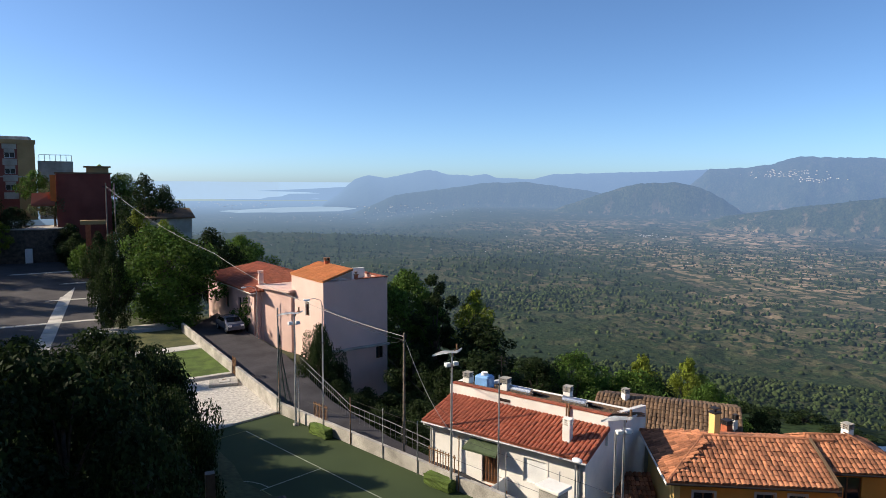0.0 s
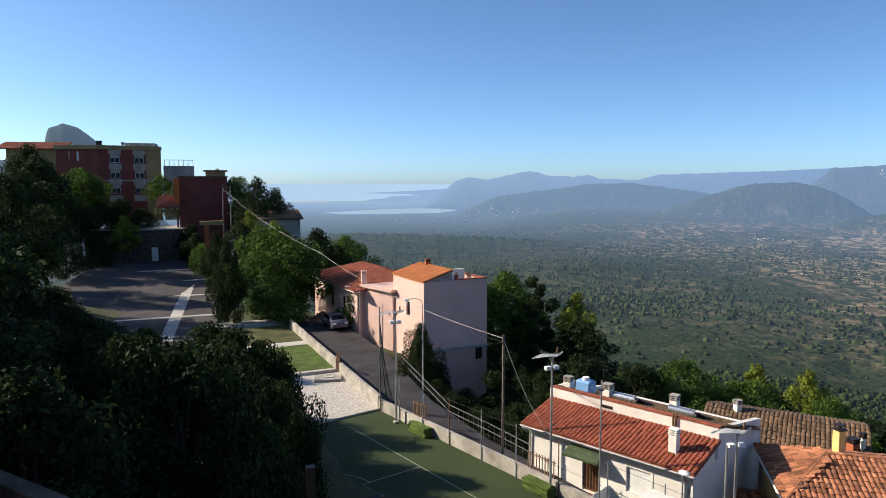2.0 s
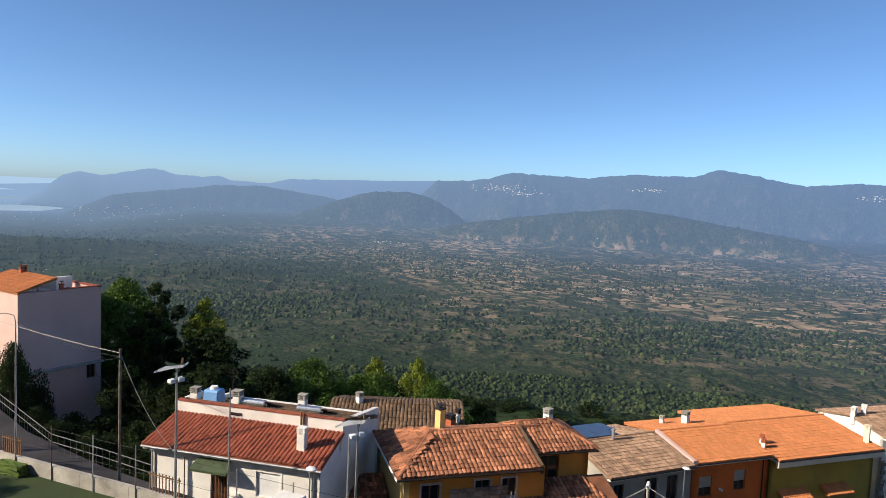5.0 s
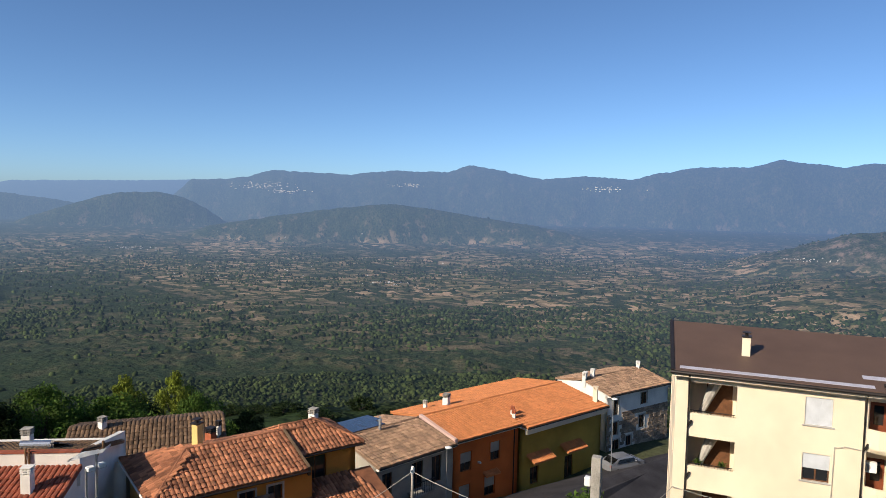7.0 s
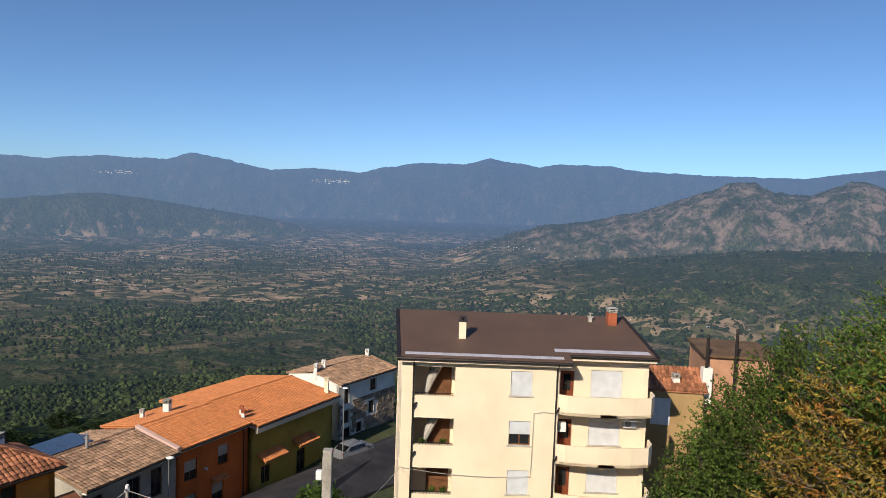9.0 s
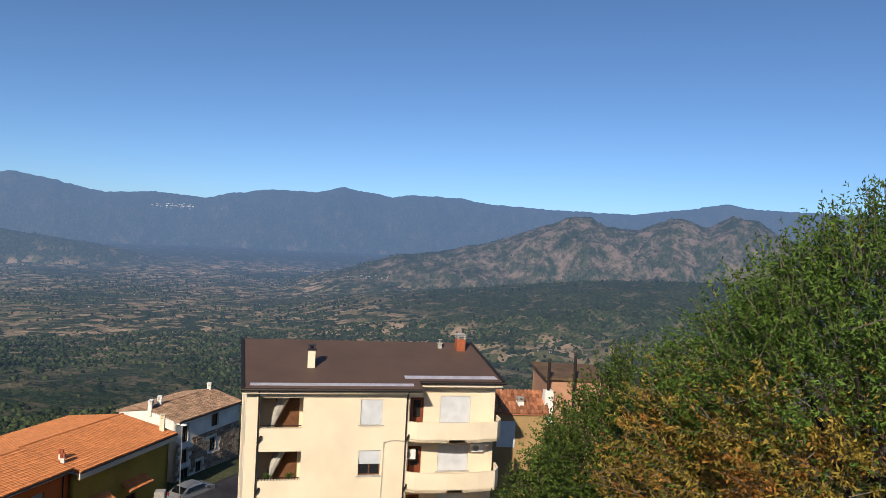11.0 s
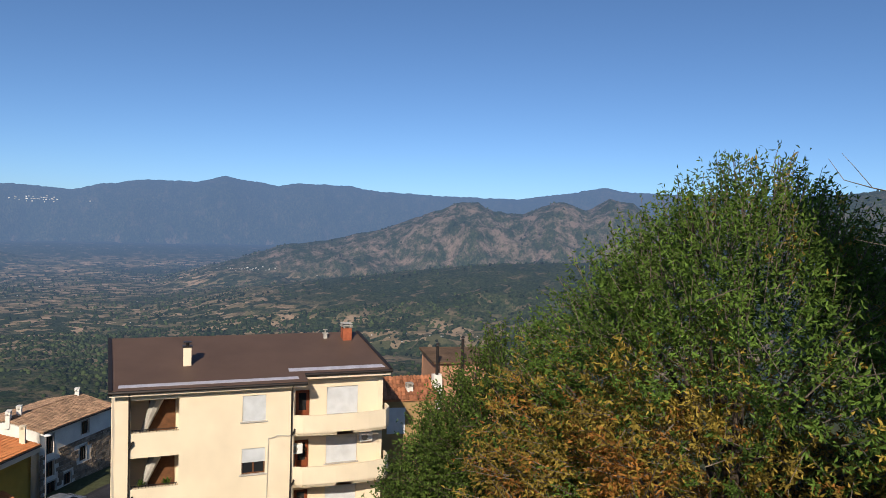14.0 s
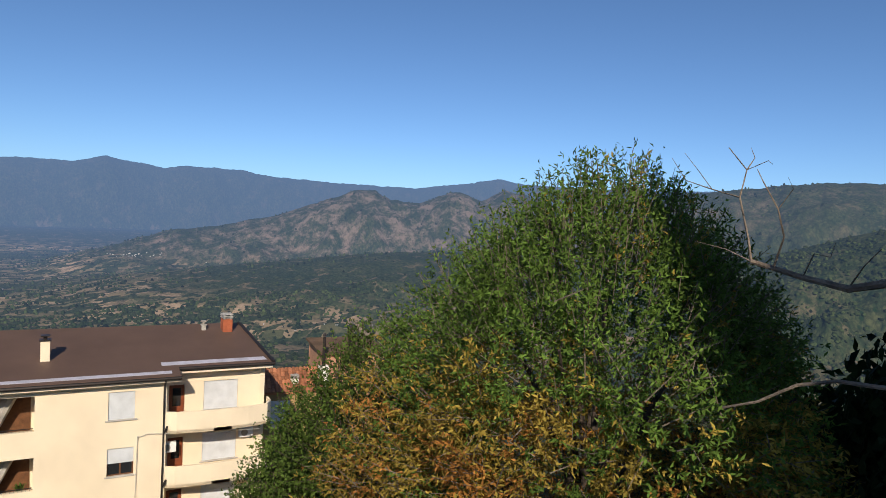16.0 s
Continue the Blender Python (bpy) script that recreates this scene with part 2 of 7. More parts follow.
def wall(name, length, z0, z1, thick, holes, mat, parent, m, label=""):
    """A wall along x of the frame m with openings (x0, z0, x1, z1) cut through it."""
    bm = bmesh.new()
    xs = sorted({0, length, *[v for h in holes for v in (h[0], h[2])]})
    zs = sorted({z0, z1, *[v for h in holes for v in (h[1], h[3])]})
    for i in range(len(xs) - 1):
        for k in range(len(zs) - 1):
            cx, cz = (xs[i] + xs[i + 1]) / 2, (zs[k] + zs[k + 1]) / 2
            if not any(h[0] < cx < h[2] and h[1] < cz < h[3] for h in holes):
                box(bm, xs[i], 0, zs[k], xs[i + 1], thick, zs[k + 1])
    bmesh.ops.remove_doubles(bm, verts=bm.verts, dist=1e-4)
    spans = {}
    for f in bm.faces:
        spans.setdefault(tuple(sorted(v.index for v in f.verts)) if bm.verts.index_update() is None else None, []).append(f)
    bmesh.ops.delete(bm, geom=[f for g_ in spans.values() if len(g_) > 1 for f in g_], context="FACES_ONLY")
    ob = part(name, bm, mat, parent, label)
    ob.matrix_local = m
    return ob


def put(ob, m):
    ob.matrix_local = m
    return ob


def window(parent, m, x0, z0, x1, z1, frame_mat, pane_mat, shut=0.0, shutter_mat=None, surround=None, sill=None, bars=1):
    """A window set into an opening: frame, panes, shutter rolled down by a share, surround and sill."""
    ob = put(part("window", window_frame(x0, z0, x1, z1, bars), frame_mat, parent), m)
    top = z1 - (z1 - z0) * shut
    if shut < 0.98:
        w = (x1 - x0 - 0.08) / (bars + 1)
        for i in range(bars + 1):
            part("pane", boxed(x0 + 0.04 + i * w + 0.035, 0.150, z0 + 0.07, x0 + 0.04 + (i + 1) * w - 0.035, 0.162, z1 - 0.07), pane_mat, ob)
    if shut > 0:
        bm = bmesh.new()
        z, step = top, 0.055
        while z < z1 - 0.01:
            box(bm, x0 + 0.005, 0.075, z, x1 - 0.005, 0.095, min(z + step - 0.008, z1))
            box(bm, x0 + 0.008, 0.08, z + step - 0.008, x1 - 0.008, 0.09, min(z + step, z1))
            z += step
        part("shutter", bm, shutter_mat, ob, "pale rolling shutter")
    if surround:
        bm = bmesh.new()
        for a in ((x0 - 0.10, z1 - 0.002, x1 + 0.10, z1 + 0.12), (x0 - 0.10, z0, x0 + 0.002, z1 - 0.004), (x1 - 0.002, z0, x1 + 0.10, z1 - 0.004)):
            box(bm, a[0], -0.025, a[1], a[2], 0.02, a[3])
        part("surround", bm, surround, ob)
    if sill:
        part("sill", boxed(x0 - 0.12, -0.07, z0 - 0.07, x1 + 0.12, 0.12, z0 + 0.003, bevel=0.01), sill, ob)
    return ob


def window_frame(x0, z0, x1, z1, bars):
    bm = bmesh.new()
    for a in ((x0, z0, x1, z0 + 0.07), (x0, z1 - 0.07, x1, z1), (x0, z0 + 0.07, x0 + 0.07, z1 - 0.07), (x1 - 0.07, z0 + 0.07, x1, z1 - 0.07)):
        box(bm, a[0] + 0.002, 0.13, a[1] + 0.002, a[2] - 0.002, 0.18, a[3] - 0.002)
    for i in range(bars):
        cx = x0 + (x1 - x0) * (i + 1) / (bars + 1)
        box(bm, cx - 0.04, 0.132, z0 + 0.07, cx + 0.04, 0.178, z1 - 0.07)
    return bm


def tile_mesh(width, length, seg=4, lift=0.075):
    """One half-round clay tile, with its lip."""
    vs, fs = [], []
    for j, (y, s) in enumerate(((0, 1.0), (length, 0.86))):
        for k in range(seg + 1):
            a = math.pi * k / seg
            vs.append((-math.cos(a) * width * 0.5 * s, y, math.sin(a) * lift * s + (0.028 if j == 0 else 0.0)))
    for k in range(seg):
        fs.append((k, k + 1, seg + 2 + k, seg + 1 + k))
    vs.append((0, 0.0, -0.01))
    c = len(vs) - 1
    for k in range(seg):
        fs.append((k + 1, k, c))
    return np.array(vs), fs


def joined(name, base_v, base_f, mats, mat, parent=None, label="", kind=""):
    """Many placed copies of one small shape, joined into one mesh. mats: array n x 4 x 4."""
    n, k = len(mats), len(base_v)
    hv = np.c_[base_v, np.ones(k)]
    v = np.einsum("nij,kj->nki", mats, hv)[:, :, :3].reshape(-1, 3)
    me = bpy.data.meshes.new(name)
    f = [tuple(i + k * j for i in face) for j in range(n) for face in base_f]
    me.from_pydata(v.tolist(), [], f)
    me.update()
    me.materials.append(mat)
    ob = new(name, me)
    ob.parent = parent
    return tagged(ob, label, kind=kind)


rng = np.random.default_rng(7)


def roof(parent, name, o, u, v, mat, width=0.24, length=0.40, inside=None, singles=0, under=None, label=""):
    """A pitched roof plane: a deck and rows of half-round tiles. o: the eave's start; u: along the eave; v: up the slope;
    inside(a, b): whether a place, in metres along u and v, is covered."""
    o, u, v = Vector(o), Vector(u), Vector(v)
    lu, lv = u.length, v.length
    ux, vx = u.normalized(), v.normalized()
    nx = ux.cross(vx).normalized()
    nu, nv = max(1, round(lu / width)), max(1, round(lv / length))
    du, dv = lu / nu, lv / nv
    bv, bf = tile_mesh(du * 1.02, dv * 1.14)
    places = []
    for j in range(nv):
        for i in range(nu):
            a, b = (i + 0.5) * du, j * dv
            if inside and not inside(a, b + dv * 0.5):
                continue
            w = rng.normal(0, 0.012, 2)
            p = o + ux * (a + w[0]) + vx * (b - 0.04 + w[1]) + nx * (0.015 + 0.006 * (j % 2) + rng.uniform(0, 0.012))
            tilt = rng.normal(0, 0.018)
            uu, vv = (ux + vx * tilt).normalized(), (vx - ux * tilt).normalized()
            places.append([[uu.x, vv.x, nx.x, p.x], [uu.y, vv.y, nx.y, p.y], [uu.z, vv.z, nx.z, p.z], [0, 0, 0, 1]])
    places = np.array(places)
    field = part(name, slab(bmesh.new(), under or [o, o + u, o + u + v, o + v], 0.12), mat, parent, label)
    cut = min(singles, len(places))
    if cut < len(places):
        joined("tiles", bv, bf, places[cut:], mat, field, kind="stuff")
    if cut:
        me = bpy.data.meshes.new("tile")
        me.from_pydata(bv.tolist(), [], bf)
        me.materials.append(mat)
        for p in places[:cut]:
            t = new("tile", me)
            t.parent = field
            t.matrix_local = Matrix(p.tolist())
    return field


def ridge_caps(parent, a, b, mat, r=0.11):
    a, b = Vector(a), Vector(b)
    n = max(2, round((b - a).length / 0.38))
    bm = bmesh.new()
    for i in range(n):
        p, q = a.lerp(b, i / n), a.lerp(b, (i + 1.12) / n)
        rod(bm, p + Vector((0, 0, 0.03)), q + Vector((0, 0, 0.045)), r, r * 0.85, 7)
    return part("ridge_tiles", bm, mat, parent)


def chimney(parent, m, w, d, h, mat, cap_mat, slots=True):
    """A chimney with a capped head."""
    body = put(part("chimney", boxed(-w / 2, -d / 2, -0.6, w / 2, d / 2, h, bevel=0.012), mat, parent), m)
    if slots:
        bm = bmesh.new()
        for i in range(3):
            z = h + 0.02 + i * 0.11
            for sx in (-1, 1):
                for sy in (-1, 1):
                    box(bm, sx * w * 0.36 - 0.05, sy * d * 0.36 - 0.05, z - 0.02, sx * w * 0.36 + 0.05, sy * d * 0.36 + 0.05, z + 0.06)
            box(bm, -w / 2 - 0.03, -d / 2 - 0.03, z + 0.06, w / 2 + 0.03, d / 2 + 0.03, z + 0.09)
        part("cap", bm, cap_mat, body)
    else:
        bm = boxed(-w / 2 - 0.05, -d / 2 - 0.05, h, w / 2 + 0.05, d / 2 + 0.05, h + 0.07)
        rod(bm, (0, 0, h + 0.07), (0, 0, h + 0.25), w * 0.22)
        box(bm, -w / 2, -d / 2, h + 0.25, w / 2, d / 2, h + 0.30)
        part("cap", bm, cap_mat, body)
    return body


def cable(name, pts, sag, r, mat, label):
    """A sagging cable from support to support."""
    out = []
    for a, b in zip(pts, pts[1:]):
        a, b = Vector(a), Vector(b)
        for i in range(13):
            t = i / 12
            out.append(a.lerp(b, t) - Vector((0, 0, 4 * sag * t * (1 - t))))
    ob = part(name, path_tube(bmesh.new(), out, r, r, 5), mat)
    return tagged(ob, label, "cable")

# ---- the land ----
EYE = 15.5


def lattice(x, y, seed):
    h = (x.astype(np.int64) * 374761393 + y.astype(np.int64) * 668265263 + seed * 974711) & 0x7FFFFFFF
    h = ((h ^ (h >> 13)) * 1274126177) & 0x7FFFFFFF
    return ((h ^ (h >> 16)) & 0xFFFF) / 65535.0


def ripple(x, y, seed=0):
    xi, yi = np.floor(x), np.floor(y)
    fx, fy = x - xi, y - yi
    fx, fy = fx * fx * (3 - 2 * fx), fy * fy * (3 - 2 * fy)
    a, b = lattice(xi, yi, seed), lattice(xi + 1, yi, seed)
    c, d = lattice(xi, yi + 1, seed), lattice(xi + 1, yi + 1, seed)
    return (a * (1 - fx) + b * fx) * (1 - fy) + (c * (1 - fx) + d * fx) * fy


def cloudy(x, y, octaves=4, seed=0):
    total, amp = 0, 0.5
    for k in range(octaves):
        total = total + amp * ripple(x * 2**k, y * 2**k, seed + k)
        amp *= 0.5
    return total / (1 - 0.5**octaves)


NEAR = [(0, 0, 12.5), (-3, 8, 10.5), (2, 9, 8.0), (0, 20, 5.0), (3, 27, 1.0), (8, 20, -0.3), (16, 10, -0.4), (10, 35, -0.3), (6, 46, -0.3), (0, 38, 0.5), (-8, 40, 4), (-14, 30, 9),
        (-20, 20, 15), (-25, 40, 14), (7, 56, -0.3), (2, 62, -0.2), (-4, 80, -0.1), (-8, 100, 0.7), (-12, 122, 2.0), (-12, 131, 7.4), (-16, 150, 13.0), (-2, 132, 8), (3, 85, -0.1), (10, 75, -0.2),
        (13, 62, -0.8), (12.5, 48, -0.5), (17.5, 44, -8), (17, 51, -7.5), (16.5, 33, -0.9), (19.5, 24, -1.9), (25, 38, -5), (20, 57, -7), (26, 70, -5), (14, 90, -1.5), (25, 20, -4.2), (30, 16, -5.0), (40, 15, -7.5), (49, 11, -9.4), (58, 5, -9.6),
        (66, 3, -9.9), (70, 7, -9.8), (36, 30, -6.5), (45, 45, -12), (50, 25, -9.5), (62, 18, -10.5), (41, -5, -7.5), (42, -14, -6.5), (60, -15, -10), (33, -12, -5.5), (30, 0, -6.5), (20, 0, -3.0), (14, -6, 3.0), (8, -8, 6.5), (4, -6, 9.5), (0, -12, 12),
        (12, -20, 6.5), (30, -30, 1), (80, 30, -22), (60, 60, -24), (90, -10, -18), (30, 100, -14), (50, 85, -20), (0, 160, 5), (-20, -20, 18), (-30, 0, 20), (-45, 30, 26), (-40, 70, 22), (-40, 110, 20), (10, -45, 10), (50, -60, -6)]


def near_height(x, y):
    num, den = 0, 0
    for px, py, pz in NEAR:
        w = 1.0 / ((x - px) ** 2 + (y - py) ** 2 + 4.0) ** 1.7
        num, den = num + w * pz, den + w
    return num / den


def pick(table, q):
    xs, ys = zip(*table)
    return np.interp(q, xs, ys)


FLOOR = [(0, -5), (120, -38), (180, -74), (260, -112), (400, -152), (600, -178), (800, -193), (1000, -204), (1500, -216), (2200, -217), (3000, -212), (3800, -196), (4300, -172), (4650, -140), (4850, -122), (4990, -118)]
# The upper plain, which rises towards the mountains.
PLAIN = [(2700, 0), (3000, 14), (3300, 36), (3600, 62), (3800, 68), (4300, 52), (4700, 20), (4990, 8)]
# Skylines: azimuth and height in degrees, with the distance, the depth of the front slope and of the back, and the roughness.
RIDGES = [
    (4760, 420, 150, 0.10, [(15.5, -1.8), (16.8, -1.0), (17.6, -0.2), (18.3, 0.3), (19.3, 0.6), (20.7, 0.38), (23.3, 0.87), (24.5, 1.11), (25.9, 0.74), (28.2, 0.57), (29.2, 0.76), (30.1, 0.44), (33, 0.35), (34.8, 0.74), (38.5, 0.85), (42.4, 1.0), (46.3, 1.15), (49.1, 1.25), (58, 1.0), (64, -2)]),
    (4300, 420, 250, 0.12, [(43, -2.5), (46.9, 1.2), (49.3, 1.28), (51.4, 1.6), (53.2, 2.12), (56.2, 2.03), (59.4, 1.86), (62.7, 2.31), (67.6, 2.33), (69.2, 2.92), (71.6, 2.6), (75.4, 1.81), (78.6, 2.08), (82.7, 1.92), (85.3, 2.55), (87.8, 2.9), (91.2, 2.9), (93.6, 3.5), (96, 3.1), (97.6, 2.85), (99, 3.1), (103.3, 3.1), (106, 2.68), (112.3, 2.5), (117.4, 2.4), (120.8, 2.85), (124.5, 3.5), (126.9, 3.15), (132.4, 3.0), (142.1, 3.1), (160, 3.0), (175, 2)]),
    (4150, 170, 250, 0.10, [(18, -2.6), (21.6, -1.03), (25.4, -0.54), (29.2, 0.01), (32.5, 0.08), (35.8, -0.3), (40, -1.0), (46, -2.4)]),
    (3700, 210, 250, 0.12, [(33, -3.2), (35.8, -1.75), (38.5, -0.85), (40.7, -0.1), (42, 0.1), (44.4, 0.15), (46.3, -0.25), (48, -1.1), (49.5, -2.2), (51, -3.4)]),
    (3300, 230, 300, 0.10, [(44, -4), (48.2, -2.45), (53, -1.7), (58.5, -0.88), (62.7, -0.47), (66, -0.8), (70.3, -1.46), (75.1, -2.1), (79, -2.9), (84, -4)]),
    (2700, 640, 300, 0.34, [(88, -5), (94.8, -3.0), (98.1, -1.95), (101.7, -1.5), (106.5, -0.3), (110.6, 1.3), (113, 2.1), (114.2, 2.1), (115.6, 1.4), (118, 1.2), (120.5, 2.3), (121.4, 2.3), (123.2, 1.6), (125, 2.6), (126.9, 2.3), (129, 0.8), (135, 0.5), (150, 0)]),
    (1900, 900, 700, 0.10, [(88, -6.8), (95.4, -5.7), (100, -5.1), (105.4, -4.4), (110.5, -3.7), (115.3, -3.2), (123, -2.7), (135, -2.1), (150, -1.6), (175, -2)]),
    (2400, 900, 400, 0.10, [(126, -8), (134, 0.5), (139, 2.75), (142.7, 3.2), (146.2, 3.7), (149.2, 3.95), (155, 3.9), (200, 6)]),
    (1500, 600, 500, 0.12, [(132, -12), (140.6, -3.6), (147.2, -1.1), (153.1, 0.8), (175, 5), (200, 8)]),
    (1800, 500, 400, 0.12, [(14, -7.5), (19, -6.7), (25, -6.6), (31, -6.7), (36, -7.4), (40, -8.6)]),
    (2500, 500, 400, 0.12, [(4, -4.3), (10, -4.1), (18, -4.4), (24, -4.7), (31, -5.4)]),
    (3000, 500, 300, 0.08, [(-30, 1.5), (-13.3, 1.8), (-12.8, 4.0), (-11.8, 4.4), (-10.7, 4.0), (-9.6, 3.1), (-8, 1.0), (-5, -3.0), (0, -9)]),
]


def far_height(az, r):
    floor = pick(FLOOR, r) + pick(PLAIN, r) * np.clip((az - 20) / 8, 0, 1) * np.clip((118 - az) / 15, 0, 1)
    x, y = r * np.sin(np.radians(az)), r * np.cos(np.radians(az))
    z = floor + (cloudy(x / 300, y / 300, 4, 3) - 0.5) * np.interp(r, [200, 600, 1500, 4000], [16, 34, 22, 4])
    behind = np.clip((np.abs((az - 62 + 180) % 360 - 180) - 95) / 45, 0, 1)
    z = z + behind * np.interp(r, [60, 400, 1500, 4900], [3, 25, 60, 200])
    shape_of = z.shape
    z, az, r, x, y = z.ravel(), np.broadcast_to(az, shape_of).ravel(), np.broadcast_to(r, shape_of).ravel(), x.ravel(), y.ravel()
    for r0, front, back, rough, line in RIDGES:
        on = np.flatnonzero((r > r0 - front) & (r < r0 + back) & (az > line[0][0]) & (az < line[-1][0]))
        if not len(on):
            continue
        a, q, px, py = az[on], r[on], x[on], y[on]
        el = pick(line, a) + 0.16 * (cloudy(a * 0.9, np.full_like(a, r0 * 0.01), 4, 53) - 0.5) + 0.10 * (cloudy(a * 4.0, np.full_like(a, r0 * 0.01), 3, 59) - 0.5)
        crest = EYE + r0 * np.tan(np.radians(el))
        base = float(pick(FLOOR, r0)) - 8
        d = (q - r0) / np.where(q < r0, front, back)
        shape = (1 - d * d) ** 2
        gully = cloudy(px / (r0 * 0.055), py / (r0 * 0.055), 5, 11)
        ridged = 1 - np.abs(2 * cloudy(px / (r0 * 0.03), py / (r0 * 0.03), 4, 17) - 1)
        shape = shape ** (1 + 1.2 * (gully - 0.5)) * (1 - rough * 1.2 * (1 - shape) * (1.2 - ridged)) - rough * 0.10 * (1 - ridged)
        z[on] = np.maximum(z[on], base + (crest - base) * shape)
    z = z.reshape(shape_of)
    return z


def height(az, r):
    x, y = r * np.sin(np.radians(az)), r * np.cos(np.radians(az))
    s = np.clip((r - 85) / 75, 0, 1)
    s = s * s * (3 - 2 * s)
    out = far_height(az, r)
    close = s < 1
    if np.any(close):
        out[close] = near_height(x[close], y[close]) * (1 - s[close]) + out[close] * s[close]
    return out


def sheet(name, azs, rs, zs, mat, label, category):
    a, r = np.meshgrid(np.radians(azs), rs)
    v = np.stack([r * np.sin(a), r * np.cos(a), zs], 2).reshape(-1, 3)
    na, nr = len(azs), len(rs)
    i = (np.arange(nr - 1)[:, None] * na + np.arange(na - 1)[None]).ravel()
    quads = np.stack([i, i + na, i + na + 1, i + 1], 1)
    me = bpy.data.meshes.new(name)
    me.vertices.add(len(v))
    me.vertices.foreach_set("co", v.ravel())
    me.loops.add(quads.size)
    me.loops.foreach_set("vertex_index", quads.ravel().astype(np.int32))
    me.polygons.add(len(quads))
    me.polygons.foreach_set("loop_start", np.arange(0, quads.size, 4, dtype=np.int32))
    me.update(calc_edges=True)
    me.validate()
    me.materials.append(mat)
    return tagged(new(name, me), label, category, kind="structure")


def add_painted_haze(m):
    """Painted haze: emission mixed over a far surface, which grows with the distance."""
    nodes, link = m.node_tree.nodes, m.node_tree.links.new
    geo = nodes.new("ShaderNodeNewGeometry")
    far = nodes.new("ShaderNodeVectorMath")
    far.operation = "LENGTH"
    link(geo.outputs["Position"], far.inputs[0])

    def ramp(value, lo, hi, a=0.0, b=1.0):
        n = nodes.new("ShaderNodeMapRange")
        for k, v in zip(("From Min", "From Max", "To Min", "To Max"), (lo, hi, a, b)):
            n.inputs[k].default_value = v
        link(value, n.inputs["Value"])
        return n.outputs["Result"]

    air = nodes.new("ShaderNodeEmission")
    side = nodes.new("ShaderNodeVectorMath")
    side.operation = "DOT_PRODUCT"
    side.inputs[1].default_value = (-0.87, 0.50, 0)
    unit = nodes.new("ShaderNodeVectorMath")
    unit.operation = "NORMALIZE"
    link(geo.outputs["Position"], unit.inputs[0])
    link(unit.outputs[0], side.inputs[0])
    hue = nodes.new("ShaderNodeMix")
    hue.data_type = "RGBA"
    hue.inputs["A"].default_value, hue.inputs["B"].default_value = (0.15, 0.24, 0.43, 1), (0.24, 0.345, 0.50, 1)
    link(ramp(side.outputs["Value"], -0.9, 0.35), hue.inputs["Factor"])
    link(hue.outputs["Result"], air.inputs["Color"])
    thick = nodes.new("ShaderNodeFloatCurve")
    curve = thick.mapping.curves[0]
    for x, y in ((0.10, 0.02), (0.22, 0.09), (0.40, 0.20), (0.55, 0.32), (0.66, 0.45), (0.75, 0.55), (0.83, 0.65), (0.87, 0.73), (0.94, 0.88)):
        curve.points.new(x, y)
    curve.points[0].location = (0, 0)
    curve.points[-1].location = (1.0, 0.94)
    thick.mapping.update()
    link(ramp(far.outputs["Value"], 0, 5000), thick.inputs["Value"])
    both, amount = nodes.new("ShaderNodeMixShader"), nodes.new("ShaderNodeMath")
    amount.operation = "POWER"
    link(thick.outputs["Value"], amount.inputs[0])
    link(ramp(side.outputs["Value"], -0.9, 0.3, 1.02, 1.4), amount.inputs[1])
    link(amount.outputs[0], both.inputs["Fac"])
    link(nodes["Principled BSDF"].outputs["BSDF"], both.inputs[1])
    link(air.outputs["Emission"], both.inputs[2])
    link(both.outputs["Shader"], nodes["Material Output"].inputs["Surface"])


